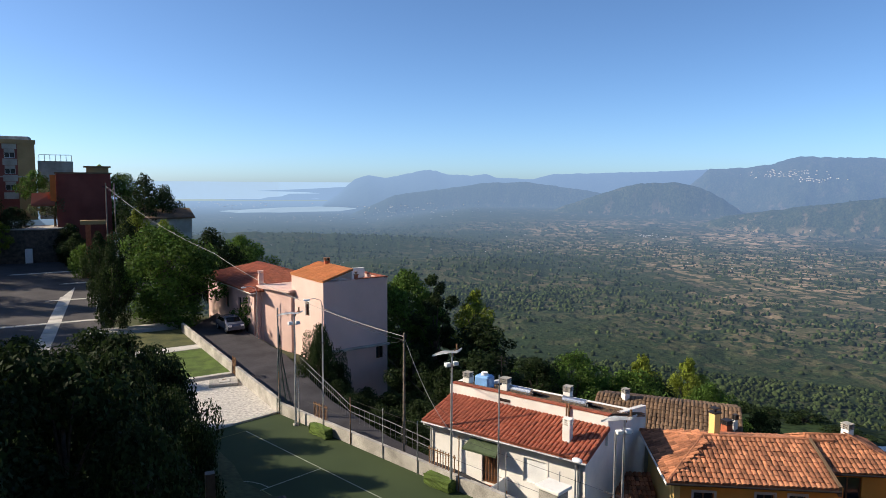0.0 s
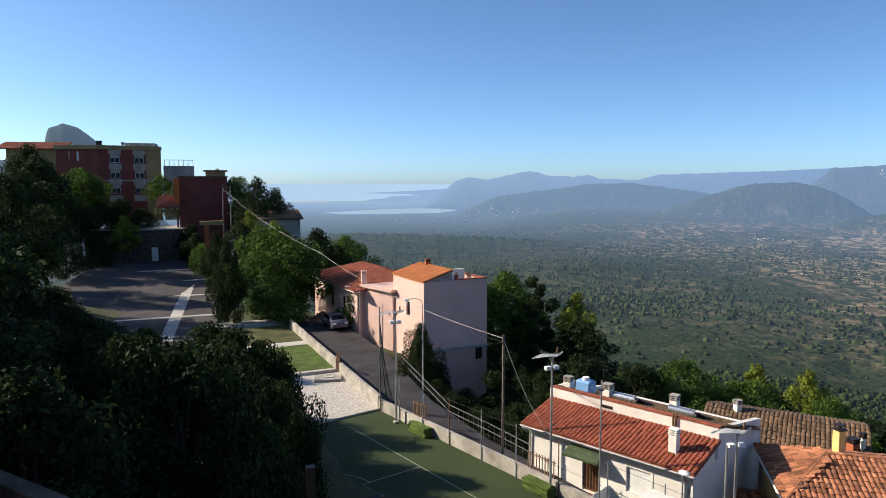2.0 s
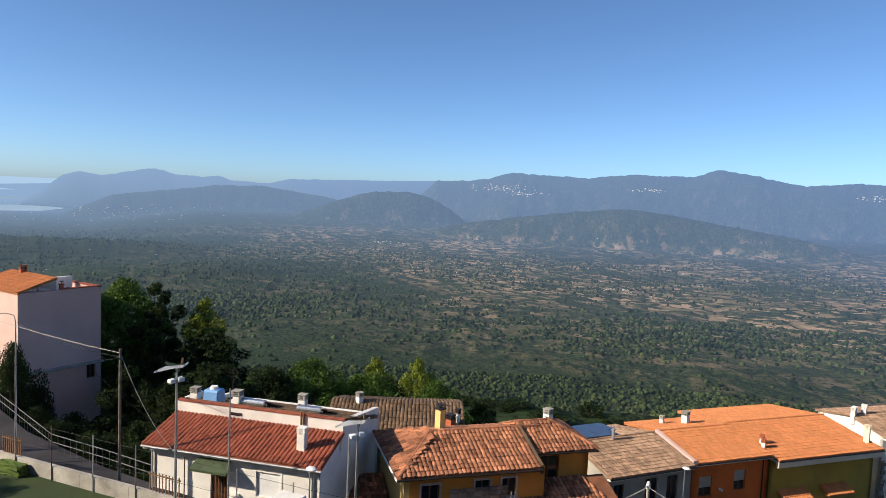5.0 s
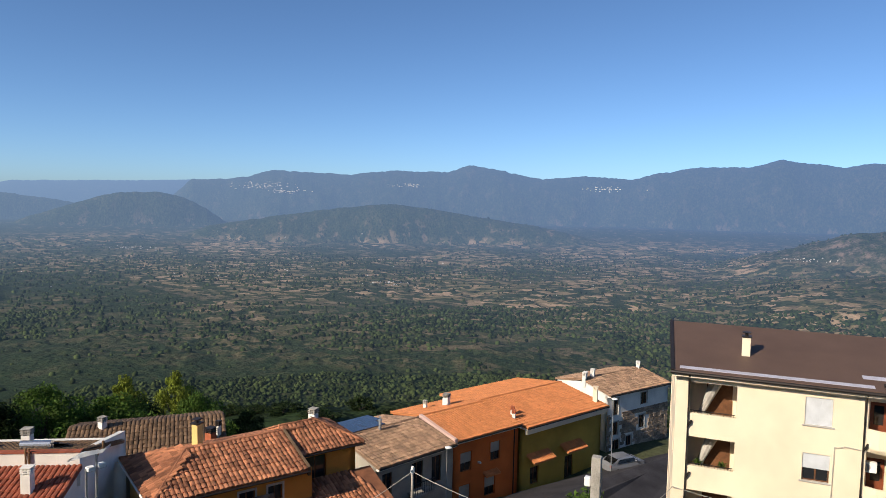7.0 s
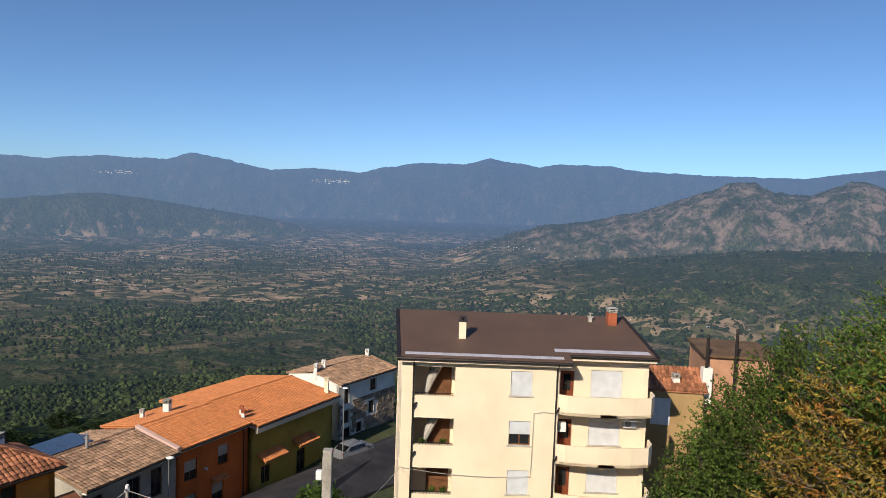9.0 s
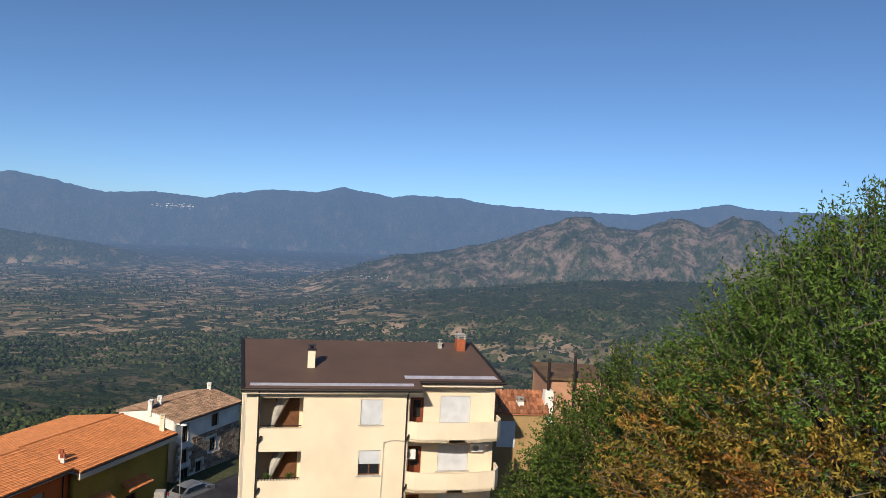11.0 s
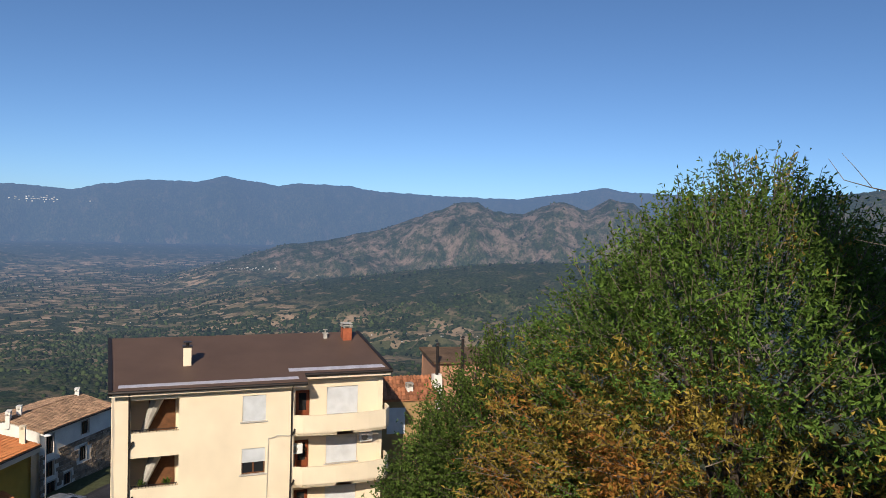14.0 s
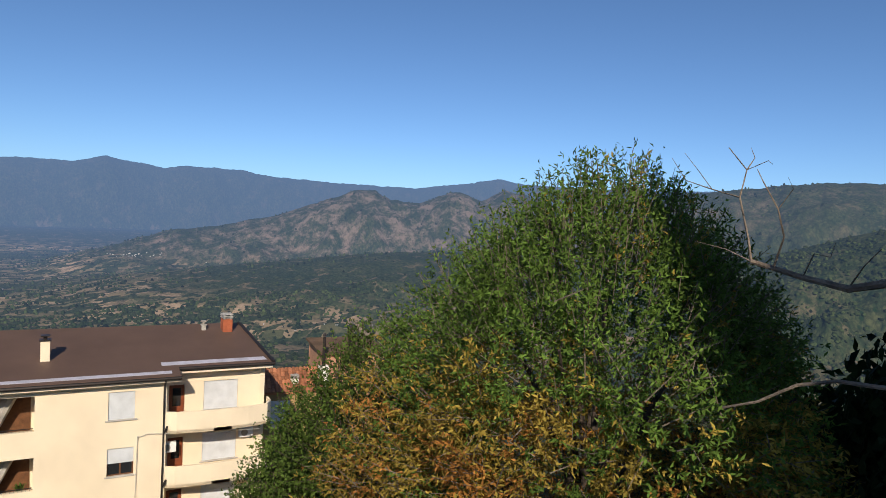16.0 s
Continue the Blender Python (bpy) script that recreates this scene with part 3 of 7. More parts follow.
def land_material():
    """Woods, scrub, fields and bare rock in patches, with haze painted as emission."""
    m = bpy.data.materials.new("far_land")
    m.use_nodes = True
    nodes, link = m.node_tree.nodes, m.node_tree.links.new
    bs = nodes["Principled BSDF"]
    bs.inputs["Roughness"].default_value = 0.95
    bs.inputs["Specular IOR Level"].default_value = 0.05
    geo = nodes.new("ShaderNodeNewGeometry")
    flat = nodes.new("ShaderNodeVectorMath")
    flat.operation = "MULTIPLY"
    flat.inputs[1].default_value = (1, 1, 0.35)
    link(geo.outputs["Position"], flat.inputs[0])
    far = nodes.new("ShaderNodeVectorMath")
    far.operation = "LENGTH"
    link(geo.outputs["Position"], far.inputs[0])
    part_xyz = nodes.new("ShaderNodeSeparateXYZ")
    link(geo.outputs["Position"], part_xyz.inputs[0])

    def noise_at(scale, detail=4, rough=0.55):
        n = nodes.new("ShaderNodeTexNoise")
        n.inputs["Scale"].default_value, n.inputs["Detail"].default_value, n.inputs["Roughness"].default_value = scale, detail, rough
        link(flat.outputs[0], n.inputs["Vector"])
        return n.outputs["Fac"]

    def ramp(value, lo, hi, a=0.0, b=1.0):
        n = nodes.new("ShaderNodeMapRange")
        for k, v in zip(("From Min", "From Max", "To Min", "To Max"), (lo, hi, a, b)):
            n.inputs[k].default_value = v
        link(value, n.inputs["Value"])
        return n.outputs["Result"]

    def blend(fac, a, b):
        n = nodes.new("ShaderNodeMix")
        n.data_type = "RGBA"
        link(fac, n.inputs["Factor"])
        for k, v in (("A", a), ("B", b)):
            if isinstance(v, tuple):
                n.inputs[k].default_value = (*v, 1)
            else:
                link(v, n.inputs[k])
        return n.outputs["Result"]

    def times(a, b):
        n = nodes.new("ShaderNodeMath")
        n.operation = "MULTIPLY"
        for k, v in enumerate((a, b)):
            if isinstance(v, float):
                n.inputs[k].default_value = v
            else:
                link(v, n.inputs[k])
        return n.outputs[0]

    def cells(scale, stretch):
        c = nodes.new("ShaderNodeTexVoronoi")
        c.inputs["Scale"].default_value = scale
        c.distance = "CHEBYCHEV"
        s = nodes.new("ShaderNodeMapping")
        s.inputs["Scale"].default_value = stretch
        s.inputs["Rotation"].default_value = (0, 0, 0.5)
        link(geo.outputs["Position"], s.inputs["Vector"])
        link(s.outputs["Vector"], c.inputs["Vector"])
        split = nodes.new("ShaderNodeSeparateColor")
        link(c.outputs["Color"], split.inputs["Color"])
        return split.outputs

    woods = blend(ramp(noise_at(0.012), 0.35, 0.65), (0.034, 0.048, 0.020), (0.080, 0.086, 0.038))
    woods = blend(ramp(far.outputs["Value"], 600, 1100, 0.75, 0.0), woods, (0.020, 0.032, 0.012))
    woods = blend(ramp(noise_at(0.09, 3), 0.42, 0.62), woods, (0.026, 0.043, 0.018))
    crowns = nodes.new("ShaderNodeTexVoronoi")
    crowns.inputs["Scale"].default_value = 0.16
    link(flat.outputs[0], crowns.inputs["Vector"])
    woods = blend(ramp(crowns.outputs["Distance"], 0.2, 0.7, 0.0, 0.6), woods, (0.012, 0.020, 0.009))
    one, two = cells(0.026, (1, 1, 0.0)), cells(0.050, (1.0, 0.7, 0.0))
    tones = nodes.new("ShaderNodeSeparateColor")
    link(crowns.outputs["Color"], tones.inputs["Color"])
    woods = blend(ramp(tones.outputs["Red"], 0.6, 1.0, 0.0, 0.45), woods, (0.075, 0.085, 0.035))
    field = blend(one["Green"], (0.30, 0.215, 0.125), (0.07, 0.08, 0.033))
    field = blend(ramp(one["Blue"], 0.70, 0.78), field, (0.38, 0.27, 0.17))
    tilled = ramp(noise_at(0.0022, 4, 0.6), 0.40, 0.54)
    lowland = ramp(part_xyz.outputs["Z"], -150, -185)
    reach = ramp(far.outputs["Value"], 600, 1600, 0.15, 1.0)
    east = nodes.new("ShaderNodeVectorMath")
    east.operation = "DOT_PRODUCT"
    east.inputs[1].default_value = (0.92, -0.38, 0)
    link(geo.outputs["Position"], east.inputs[0])
    inland = ramp(east.outputs["Value"], 0, 900, 0.3, 1.0)
    tilled = times(tilled, inland)
    mask = times(times(ramp(two["Red"], 0.47, 0.55), tilled), times(lowland, reach))
    ground = blend(mask, woods, field)
    hedge = nodes.new("ShaderNodeTexVoronoi")
    hedge.inputs["Scale"].default_value = 0.075
    link(flat.outputs[0], hedge.inputs["Vector"])
    ground = blend(times(ramp(hedge.outputs["Distance"], 0.33, 0.2), ramp(noise_at(0.006), 0.4, 0.6, 0.2, 1.0)), ground, (0.014, 0.03, 0.011))
    glade = times(ramp(noise_at(0.02, 6, 0.66), 0.57, 0.63), ramp(far.outputs["Value"], 500, 1300, 0.3, 0.9))
    glade = times(times(glade, inland), ramp(part_xyz.outputs["Z"], -60, -150, 0.2, 1.0))
    ground = blend(glade, ground, (0.17, 0.128, 0.078))
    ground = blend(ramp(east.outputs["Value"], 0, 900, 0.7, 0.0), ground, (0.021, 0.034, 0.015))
    steep = nodes.new("ShaderNodeSeparateXYZ")
    link(geo.outputs["Normal"], steep.inputs[0])
    rocky = times(times(ramp(noise_at(0.02, 8, 0.78), 0.46, 0.60, 0.0, 0.48), ramp(steep.outputs["Z"], 0.985, 0.93)), times(times(ramp(east.outputs["Value"], 1500, 2300), ramp(far.outputs["Value"], 3050, 2850, 0.06, 1.0)), ramp(part_xyz.outputs["Z"], -190, -100)))
    ground = blend(rocky, ground, (0.34, 0.24, 0.20))
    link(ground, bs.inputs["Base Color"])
    bump = nodes.new("ShaderNodeBump")
    bump.inputs["Strength"].default_value, bump.inputs["Distance"].default_value = 0.9, 6.0
    link(noise_at(0.1, 4), bump.inputs["Height"])
    link(bump.outputs["Normal"], bs.inputs["Normal"])
    add_painted_haze(m)
    return m


def woods_lift(az, r):
    """The uneven top of the far woods."""
    x, y = r * np.sin(np.radians(az)), r * np.cos(np.radians(az))
    woody = np.interp(r, [98, 130, 1400, 2400], [0.3, 1, 1, 0]) * np.clip((0.62 - cloudy(x / 260, y / 260, 3, 41)) * 6, 0.15, 1)
    return woody * ((cloudy(x / 9, y / 9, 2, 23) - 0.5) * 4 + (cloudy(x / 40, y / 40, 2, 29) - 0.5) * 8)


far_land = land_material()
azs = np.concatenate([np.arange(-180, -20, 4.0), np.arange(-20, 160, 0.13), np.arange(160, 180.1, 4.0)])
azs[-1] = 180.0
rs = np.concatenate([np.geomspace(98, 2600, 370), np.linspace(2612, 4930, 180)])
ga, gr = np.meshgrid(azs, rs)
far_z = height(ga, gr)
far_z = far_z + woods_lift(ga, gr)
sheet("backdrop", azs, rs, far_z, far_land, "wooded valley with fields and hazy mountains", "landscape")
nazs = np.arange(-180, 180.1, 1.5)
nrs = np.concatenate([[0.3], np.geomspace(2, 98, 70)])
ga, gr = np.meshgrid(nazs, nrs)
near_z = height(ga, gr)
sheet("ground", nazs, nrs, near_z, soil, "steep village hillside with scrub and soil", "ground")

# ---- the woods and hedgerows of the valley ----


def crown_shape(cuts, seed):
    """One lumpy tree crown, open below."""
    g = random.Random(seed)
    bm = bmesh.new()
    bmesh.ops.create_icosphere(bm, subdivisions=cuts, radius=1.0)
    bmesh.ops.delete(bm, geom=[f for f in bm.faces if f.calc_center_median().z < -0.35], context="FACES")
    for v in bm.verts:
        v.co *= g.uniform(0.6, 1.3)
        v.co.z *= 0.85
    bm.verts.index_update()
    out = np.array([v.co[:] for v in bm.verts]), np.array([[v.index for v in f.verts] for f in bm.faces])
    bm.free()
    return out


def wood_of(name, label, az, r, size, mat, cuts, seed):
    """Many tree crowns standing on the land, as one mesh."""
    g = np.random.default_rng(seed)
    base, faces = crown_shape(cuts, seed)
    n, k = len(az), len(base)
    x, y = r * np.sin(np.radians(az)), r * np.cos(np.radians(az))
    z = height(az, r) + woods_lift(az, r)
    a = g.uniform(0, 2 * math.pi, n)
    c, d = np.cos(a)[:, None] * size[:, None], np.sin(a)[:, None] * size[:, None]
    tall = size * g.uniform(0.75, 1.25, n)
    v = np.stack([base[:, 0] * c - base[:, 1] * d + x[:, None], base[:, 0] * d + base[:, 1] * c + y[:, None], base[:, 2] * tall[:, None] + (z + tall * 0.4)[:, None]], 2).reshape(-1, 3)
    f = (faces[None] + (np.arange(n) * k)[:, None, None]).reshape(-1, 3)
    me = bpy.data.meshes.new(name)
    me.vertices.add(len(v))
    me.vertices.foreach_set("co", v.ravel())
    me.loops.add(f.size)
    me.loops.foreach_set("vertex_index", f.ravel().astype(np.int32))
    me.polygons.add(len(f))
    me.polygons.foreach_set("loop_start", np.arange(0, f.size, 3, dtype=np.int32))
    me.update(calc_edges=True)
    me.materials.append(mat)
    return tagged(new(name, me), label, "woods", kind="stuff")


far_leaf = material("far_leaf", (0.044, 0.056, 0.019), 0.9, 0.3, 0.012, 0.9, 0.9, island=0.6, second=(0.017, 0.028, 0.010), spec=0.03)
# the far crowns get the same haze, as emission in their material
add_painted_haze(far_leaf)
gw = np.random.default_rng(31)


def spread(n, r0, r1, a0=-4.0, a1=156.0):
    return gw.uniform(a0, a1, n), np.sqrt(gw.uniform(r0**2, r1**2, n))


def kept(az, r, least, most, seed, scale):
    x, y = r * np.sin(np.radians(az)), r * np.cos(np.radians(az))
    t = cloudy(x / scale, y / scale, 4, seed)
    return gw.uniform(0, 1, len(az)) < np.clip((t - 0.38) / 0.2, 0, 1) * (most - least) + least


az, r = spread(26000, 300, 800)
on = kept(az, r, 0.72, 1.0, 61, 150)
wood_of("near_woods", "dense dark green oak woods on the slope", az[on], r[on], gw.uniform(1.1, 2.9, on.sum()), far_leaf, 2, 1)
az, r = spread(26000, 700, 1500)
on = kept(az, r, 0.05, 1.0, 67, 230)
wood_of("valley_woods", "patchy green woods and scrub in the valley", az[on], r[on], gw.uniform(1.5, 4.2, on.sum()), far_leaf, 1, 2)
# hedgerows run along the edges of the fields
az, r = spread(34000, 1150, 3300)
x, y = r * np.sin(np.radians(az)), r * np.cos(np.radians(az))
turn = 0.5 + 1.2 * np.round(cloudy(x / 700, y / 700, 2, 71) * 3) / 3
u, v = x * np.cos(turn) + y * np.sin(turn), -x * np.sin(turn) + y * np.cos(turn)
first = gw.uniform(0, 1, len(u)) < 0.5
u = np.where(first, np.round(u / 62) * 62 + gw.normal(0, 3, len(u)), u)
v = np.where(first, v, np.round(v / 48) * 48 + gw.normal(0, 3, len(u)))
x, y = u * np.cos(turn) - v * np.sin(turn), u * np.sin(turn) + v * np.cos(turn)
az, r = np.degrees(np.arctan2(x, y)), np.hypot(x, y)
on = kept(az, r, 0.10, 1.0, 73, 300) & (r < 3300) & (r > 1000) & ((far_height(az, r) < -175) | (gw.uniform(0, 1, len(az)) < 0.35))
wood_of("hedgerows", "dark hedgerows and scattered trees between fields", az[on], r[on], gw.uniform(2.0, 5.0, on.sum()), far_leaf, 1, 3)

water = material("glowing_sea_water", (0.05, 0.12, 0.22), 0.25, 0.05, 0.002, 0.02, 0.0)
# emission paints the pale haze and sky glow over the sea
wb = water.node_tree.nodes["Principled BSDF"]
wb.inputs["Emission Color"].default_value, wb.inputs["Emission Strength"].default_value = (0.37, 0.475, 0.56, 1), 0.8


glowing_lagoon_water = material("glowing_lagoon_water", (0.1, 0.15, 0.2), 0.8, 0.05, 0.002, 0.02, 0.0)
# the lagoon's pale sheen is painted as emission as well
wb = glowing_lagoon_water.node_tree.nodes["Principled BSDF"]
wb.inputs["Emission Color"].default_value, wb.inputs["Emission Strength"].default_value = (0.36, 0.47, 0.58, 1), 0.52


def water_sheet(name, low, high, label, mat=water):
    """A sheet of far water between two shores, each azimuth and height in degrees with its distance."""
    bm = bmesh.new()
    rows = []
    for line, r in (low, high):
        rows.append([bm.verts.new((r * math.sin(radians(a)), r * math.cos(radians(a)), EYE + r * math.tan(radians(e)))) for a, e in line])
    for i in range(len(rows[0]) - 1):
        bm.faces.new((rows[0][i], rows[0][i + 1], rows[1][i + 1], rows[1][i]))
    return tagged(part(name, bm, mat), label, "water", kind="structure")


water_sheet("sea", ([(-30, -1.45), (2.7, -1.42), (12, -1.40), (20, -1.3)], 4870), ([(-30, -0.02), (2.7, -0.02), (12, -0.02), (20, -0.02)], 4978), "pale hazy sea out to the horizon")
water_sheet("lagoon", ([(7.4, -2.40), (8.7, -2.52), (10.5, -2.50), (12.3, -2.52), (14, -2.46), (16.9, -2.42), (18.3, -2.2)], 4180), ([(7.4, -2.36), (9, -2.28), (10.5, -2.20), (12.3, -2.10), (15, -2.03), (16.9, -2.06), (18.3, -2.16)], 4230), "pale lagoon behind the coast", glowing_lagoon_water)


def tongue(line, r, label):
    """A low spit of land in the sea: azimuth, lower and upper height in degrees."""
    bm = bmesh.new()
    rows = [[bm.verts.new(((r + 20 * k) * math.sin(radians(a)), (r + 20 * k) * math.cos(radians(a)), EYE + (r + 20 * k) * math.tan(radians(e)))) for a, *es in line for e in (es[k],)] for k in (0, 1)]
    for i in range(len(line) - 1):
        bm.faces.new((rows[0][i], rows[0][i + 1], rows[1][i + 1], rows[1][i]))
    tagged(part("headland", bm, far_land), label, "headland", kind="structure")


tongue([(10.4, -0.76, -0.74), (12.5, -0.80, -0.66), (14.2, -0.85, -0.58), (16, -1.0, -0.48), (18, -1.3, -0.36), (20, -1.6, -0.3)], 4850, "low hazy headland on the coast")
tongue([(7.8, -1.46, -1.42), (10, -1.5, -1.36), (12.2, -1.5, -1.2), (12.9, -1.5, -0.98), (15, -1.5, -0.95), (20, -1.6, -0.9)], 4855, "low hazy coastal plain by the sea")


def far_point(az, el):
    """Where the land is met at a bearing and a height in degrees."""
    r = np.linspace(700, 4900, 420)
    z = far_height(np.full_like(r, az), r)
    seen = np.degrees(np.arctan2(z - EYE, r))
    k = int(np.argmax(seen >= el))
    return r[k] * math.sin(radians(az)), r[k] * math.cos(radians(az)), z[k], r[k]


def far_town(az, el, wide, tall, n, seed, label):
    """Pale specks of far houses, as small blocks on the slope."""
    g = random.Random(seed)
    bm = bmesh.new()
    for i in range(n):
        x, y, z, r = far_point(az + g.gauss(0, wide), el + g.gauss(0, tall))
        s = r * 0.00055 * g.uniform(0.4, 1.5)
        box(bm, x - s, y - s, z - 2, x + s, y + s, z + s * g.uniform(0.5, 0.9) + 0.5)
    tagged(part("far_town", bm, far_white_hazed), label, "town", kind="stuff")


far_white_hazed = material("far_white_hazed", (0.42, 0.39, 0.36), 0.9, 0.1, 0.01, 0.1, 0.0, island=0.3)
# bluish emission paints distance haze onto the far houses
fb = far_white_hazed.node_tree.nodes["Principled BSDF"]
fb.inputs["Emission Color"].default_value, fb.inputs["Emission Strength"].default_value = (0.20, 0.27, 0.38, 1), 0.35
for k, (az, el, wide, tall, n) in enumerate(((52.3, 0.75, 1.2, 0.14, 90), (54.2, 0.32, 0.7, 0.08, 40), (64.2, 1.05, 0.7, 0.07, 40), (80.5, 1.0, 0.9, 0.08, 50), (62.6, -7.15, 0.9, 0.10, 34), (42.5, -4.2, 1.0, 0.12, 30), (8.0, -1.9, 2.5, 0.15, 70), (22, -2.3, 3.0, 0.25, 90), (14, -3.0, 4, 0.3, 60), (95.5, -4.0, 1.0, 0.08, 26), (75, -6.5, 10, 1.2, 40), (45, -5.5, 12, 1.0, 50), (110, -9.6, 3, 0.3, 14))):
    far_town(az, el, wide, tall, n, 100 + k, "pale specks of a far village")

# ---- court, walls, road, plaza ----
C = Vector((9.32, 44.85, 0))
U = Vector((0.350, -0.937, 0))
V = Vector((-0.937, -0.350, 0))


def on_court(a, b, z=0.0):
    p = C + U * a + V * b
    return (p.x, p.y, z)


tagged(part("court", slab(bmesh.new(), [on_court(0, 0.02), on_court(36, 0.02), on_court(36, 17), on_court(0, 17)], 0.4), court_green), "green artificial turf sports court", "court", kind="structure")


def court_line(a0, b0, a1, b1, mat, w=0.07):
    p, q = Vector(on_court(a0, b0, 0.006)), Vector(on_court(a1, b1, 0.006))
    s = (q - p).cross(Vector((0, 0, 1))).normalized() * w / 2
    bm = bmesh.new()
    slab(bm, [p + s, q + s, q - s, p - s], 0.004)
    tagged(part("court_line", bm, mat), "thin painted line on the court", "line", "court lines", "structure")


court_line(1.5, 3.35, 34, 3.35, line_white)
court_line(9.4, 3.35, 9.4, 15.5, line_white)
court_line(9.4, 7.0, 26, 7.0, line_yellow)
court_line(1.5, 3.35, 1.5, 15.5, line_yellow, 0.05)
court_line(16, 4.5, 16, 14, line_yellow, 0.05)
arc = [(9.4 - 2.6 * math.sin(math.pi * k / 14), 9.2 - 2.6 * math.cos(math.pi * k / 14)) for k in range(15)]
for p, q in zip(arc, arc[1:]):
    court_line(p[0], p[1], q[0], q[1], line_white)

bend = [(14.6 - 0.0, 28.0), (9.32, 44.85), (7.83, 55.87), (5.55, 72.85)]


def low_wall(a, b, z0, z1, h, name="court_wall"):
    m, n = frame_at(a, b, 0)
    bm = bmesh.new()
    k = max(1, round(n / 3.0))
    for i in range(k):
        x0, x1 = n * i / k, n * (i + 1) / k
        za, zb = z0 + (z1 - z0) * i / k, z0 + (z1 - z0) * (i + 1) / k
        g = 0.006
        vs = [bm.verts.new(p) for p in ((x0 + g, -0.12, za - 0.8), (x1 - g, -0.12, zb - 0.8), (x1 - g, -0.12, zb + h), (x0 + g, -0.12, za + h), (x0 + g, 0.12, za - 0.8), (x1 - g, 0.12, zb - 0.8), (x1 - g, 0.12, zb + h), (x0 + g, 0.12, za + h))]
        for f in ((0, 1, 2, 3), (5, 4, 7, 6), (3, 2, 6, 7), (1, 5, 6, 2), (4, 0, 3, 7)):
            bm.faces.new([vs[j] for j in f])
    bmesh.ops.recalc_face_normals(bm, faces=bm.faces)
    ob = part(name, bm, concrete)
    ob.matrix_world = m
    return tagged(ob, "weathered pale concrete boundary wall", "wall", kind="structure")


P = [on_court(36, 0)[:2], on_court(17.2, 0)[:2], on_court(16.4, 0)[:2], on_court(0, 0)[:2]]
low_wall(P[3], P[2], 0, 0, 0.75)
low_wall(P[1], P[0], 0, 0, 0.75)
low_wall(on_court(16.4, 0)[:2], on_court(17.2, 0)[:2], 0, 0, 0.70)
low_wall((9.32, 44.85), (8.05, 54.3), 0.02, 0.02, 0.95)
low_wall((7.92, 55.3), (5.55, 72.85), 0.25, 0.35, 0.75)
tagged(part("gravel_bed", slab(bmesh.new(), [(9.2, 45.0, 0.03), (8.0, 54.9, 0.03), (-1.0, 53.6, 0.03), (-1.0, 41.2, 0.03)], 0.3), gravel), "pale gravel bed beside the court", "gravel", kind="structure")
tagged(part("kerb", slab(bmesh.new(), [(9.3, 44.75, 0.12), (9.25, 45.0, 0.12), (-1.0, 41.2, 0.12), (-0.95, 40.95, 0.12)], 0.35), kerb_stone), "stone kerb between gravel and court", "kerb", kind="structure")
tagged(part("kerb", slab(bmesh.new(), [(8.0, 55.3, 0.2), (7.95, 55.75, 0.2), (-1.0, 54.5, 0.2), (-0.95, 54.0, 0.2)], 0.4), kerb_stone), "stone kerb between gravel and lawn", "kerb", kind="structure")
tagged(part("lawn", slab(bmesh.new(), [(7.85, 55.75, 0.18), (6.6, 64.8, 0.18), (-1.5, 63.5, 0.18), (-1.2, 54.5, 0.18)], 0.4), lawn), "small sunlit square of lawn", "lawn", kind="structure")
tagged(part("path", slab(bmesh.new(), [(6.6, 64.9, 0.2), (6.35, 66.6, 0.2), (-1.6, 65.4, 0.2), (-1.5, 63.6, 0.2)], 0.4), pale_paver), "pale paved path beyond the lawn", "path", kind="structure")
tagged(part("lawn", slab(bmesh.new(), [(6.3, 66.7, 0.2), (5.4, 74.5, 0.2), (-2.0, 73.6, 0.2), (-1.6, 65.5, 0.2)], 0.4), shaded_dry_lawn), "patchy strip of lawn by the path", "lawn", kind="structure")
tagged(part("path", slab(bmesh.new(), [(5.3, 76.0, 0.25), (5.0, 78.2, 0.25), (-3.6, 77.2, 0.25), (-3.4, 75.0, 0.25)], 0.4), pale_paver), "pale paved path under the trees", "path", kind="structure")
hatch = thing("manhole", "concrete manhole cover slab on the gravel", "manhole", pose(7.0, 53.0, 0.03, 0, 0, -8))
part("slab", boxed(-1.2, -0.75, 0, 0.9, 0.75, 0.22, bevel=0.03), concrete, hatch)
part("cover", boxed(-0.5, -0.35, 0.22, 0.3, 0.35, 0.28, bevel=0.02), kerb_stone, hatch)
part("handle", path_tube(bmesh.new(), [(-0.25, 0, 0.27), (-0.25, 0, 0.36), (0.05, 0, 0.36), (0.05, 0, 0.27)], 0.02, 0.02), rust, hatch)

# plaza
plaza = tagged(part("plaza", slab(bmesh.new(), [(-1.5, 68, 0.05), (-3.2, 104, 0.7), (-5.0, 126, 2.3), (-22, 126, 2.3), (-24, 68, 0.1)], 0.5), paver), "dark paved village square with pale strips", "plaza", kind="structure")


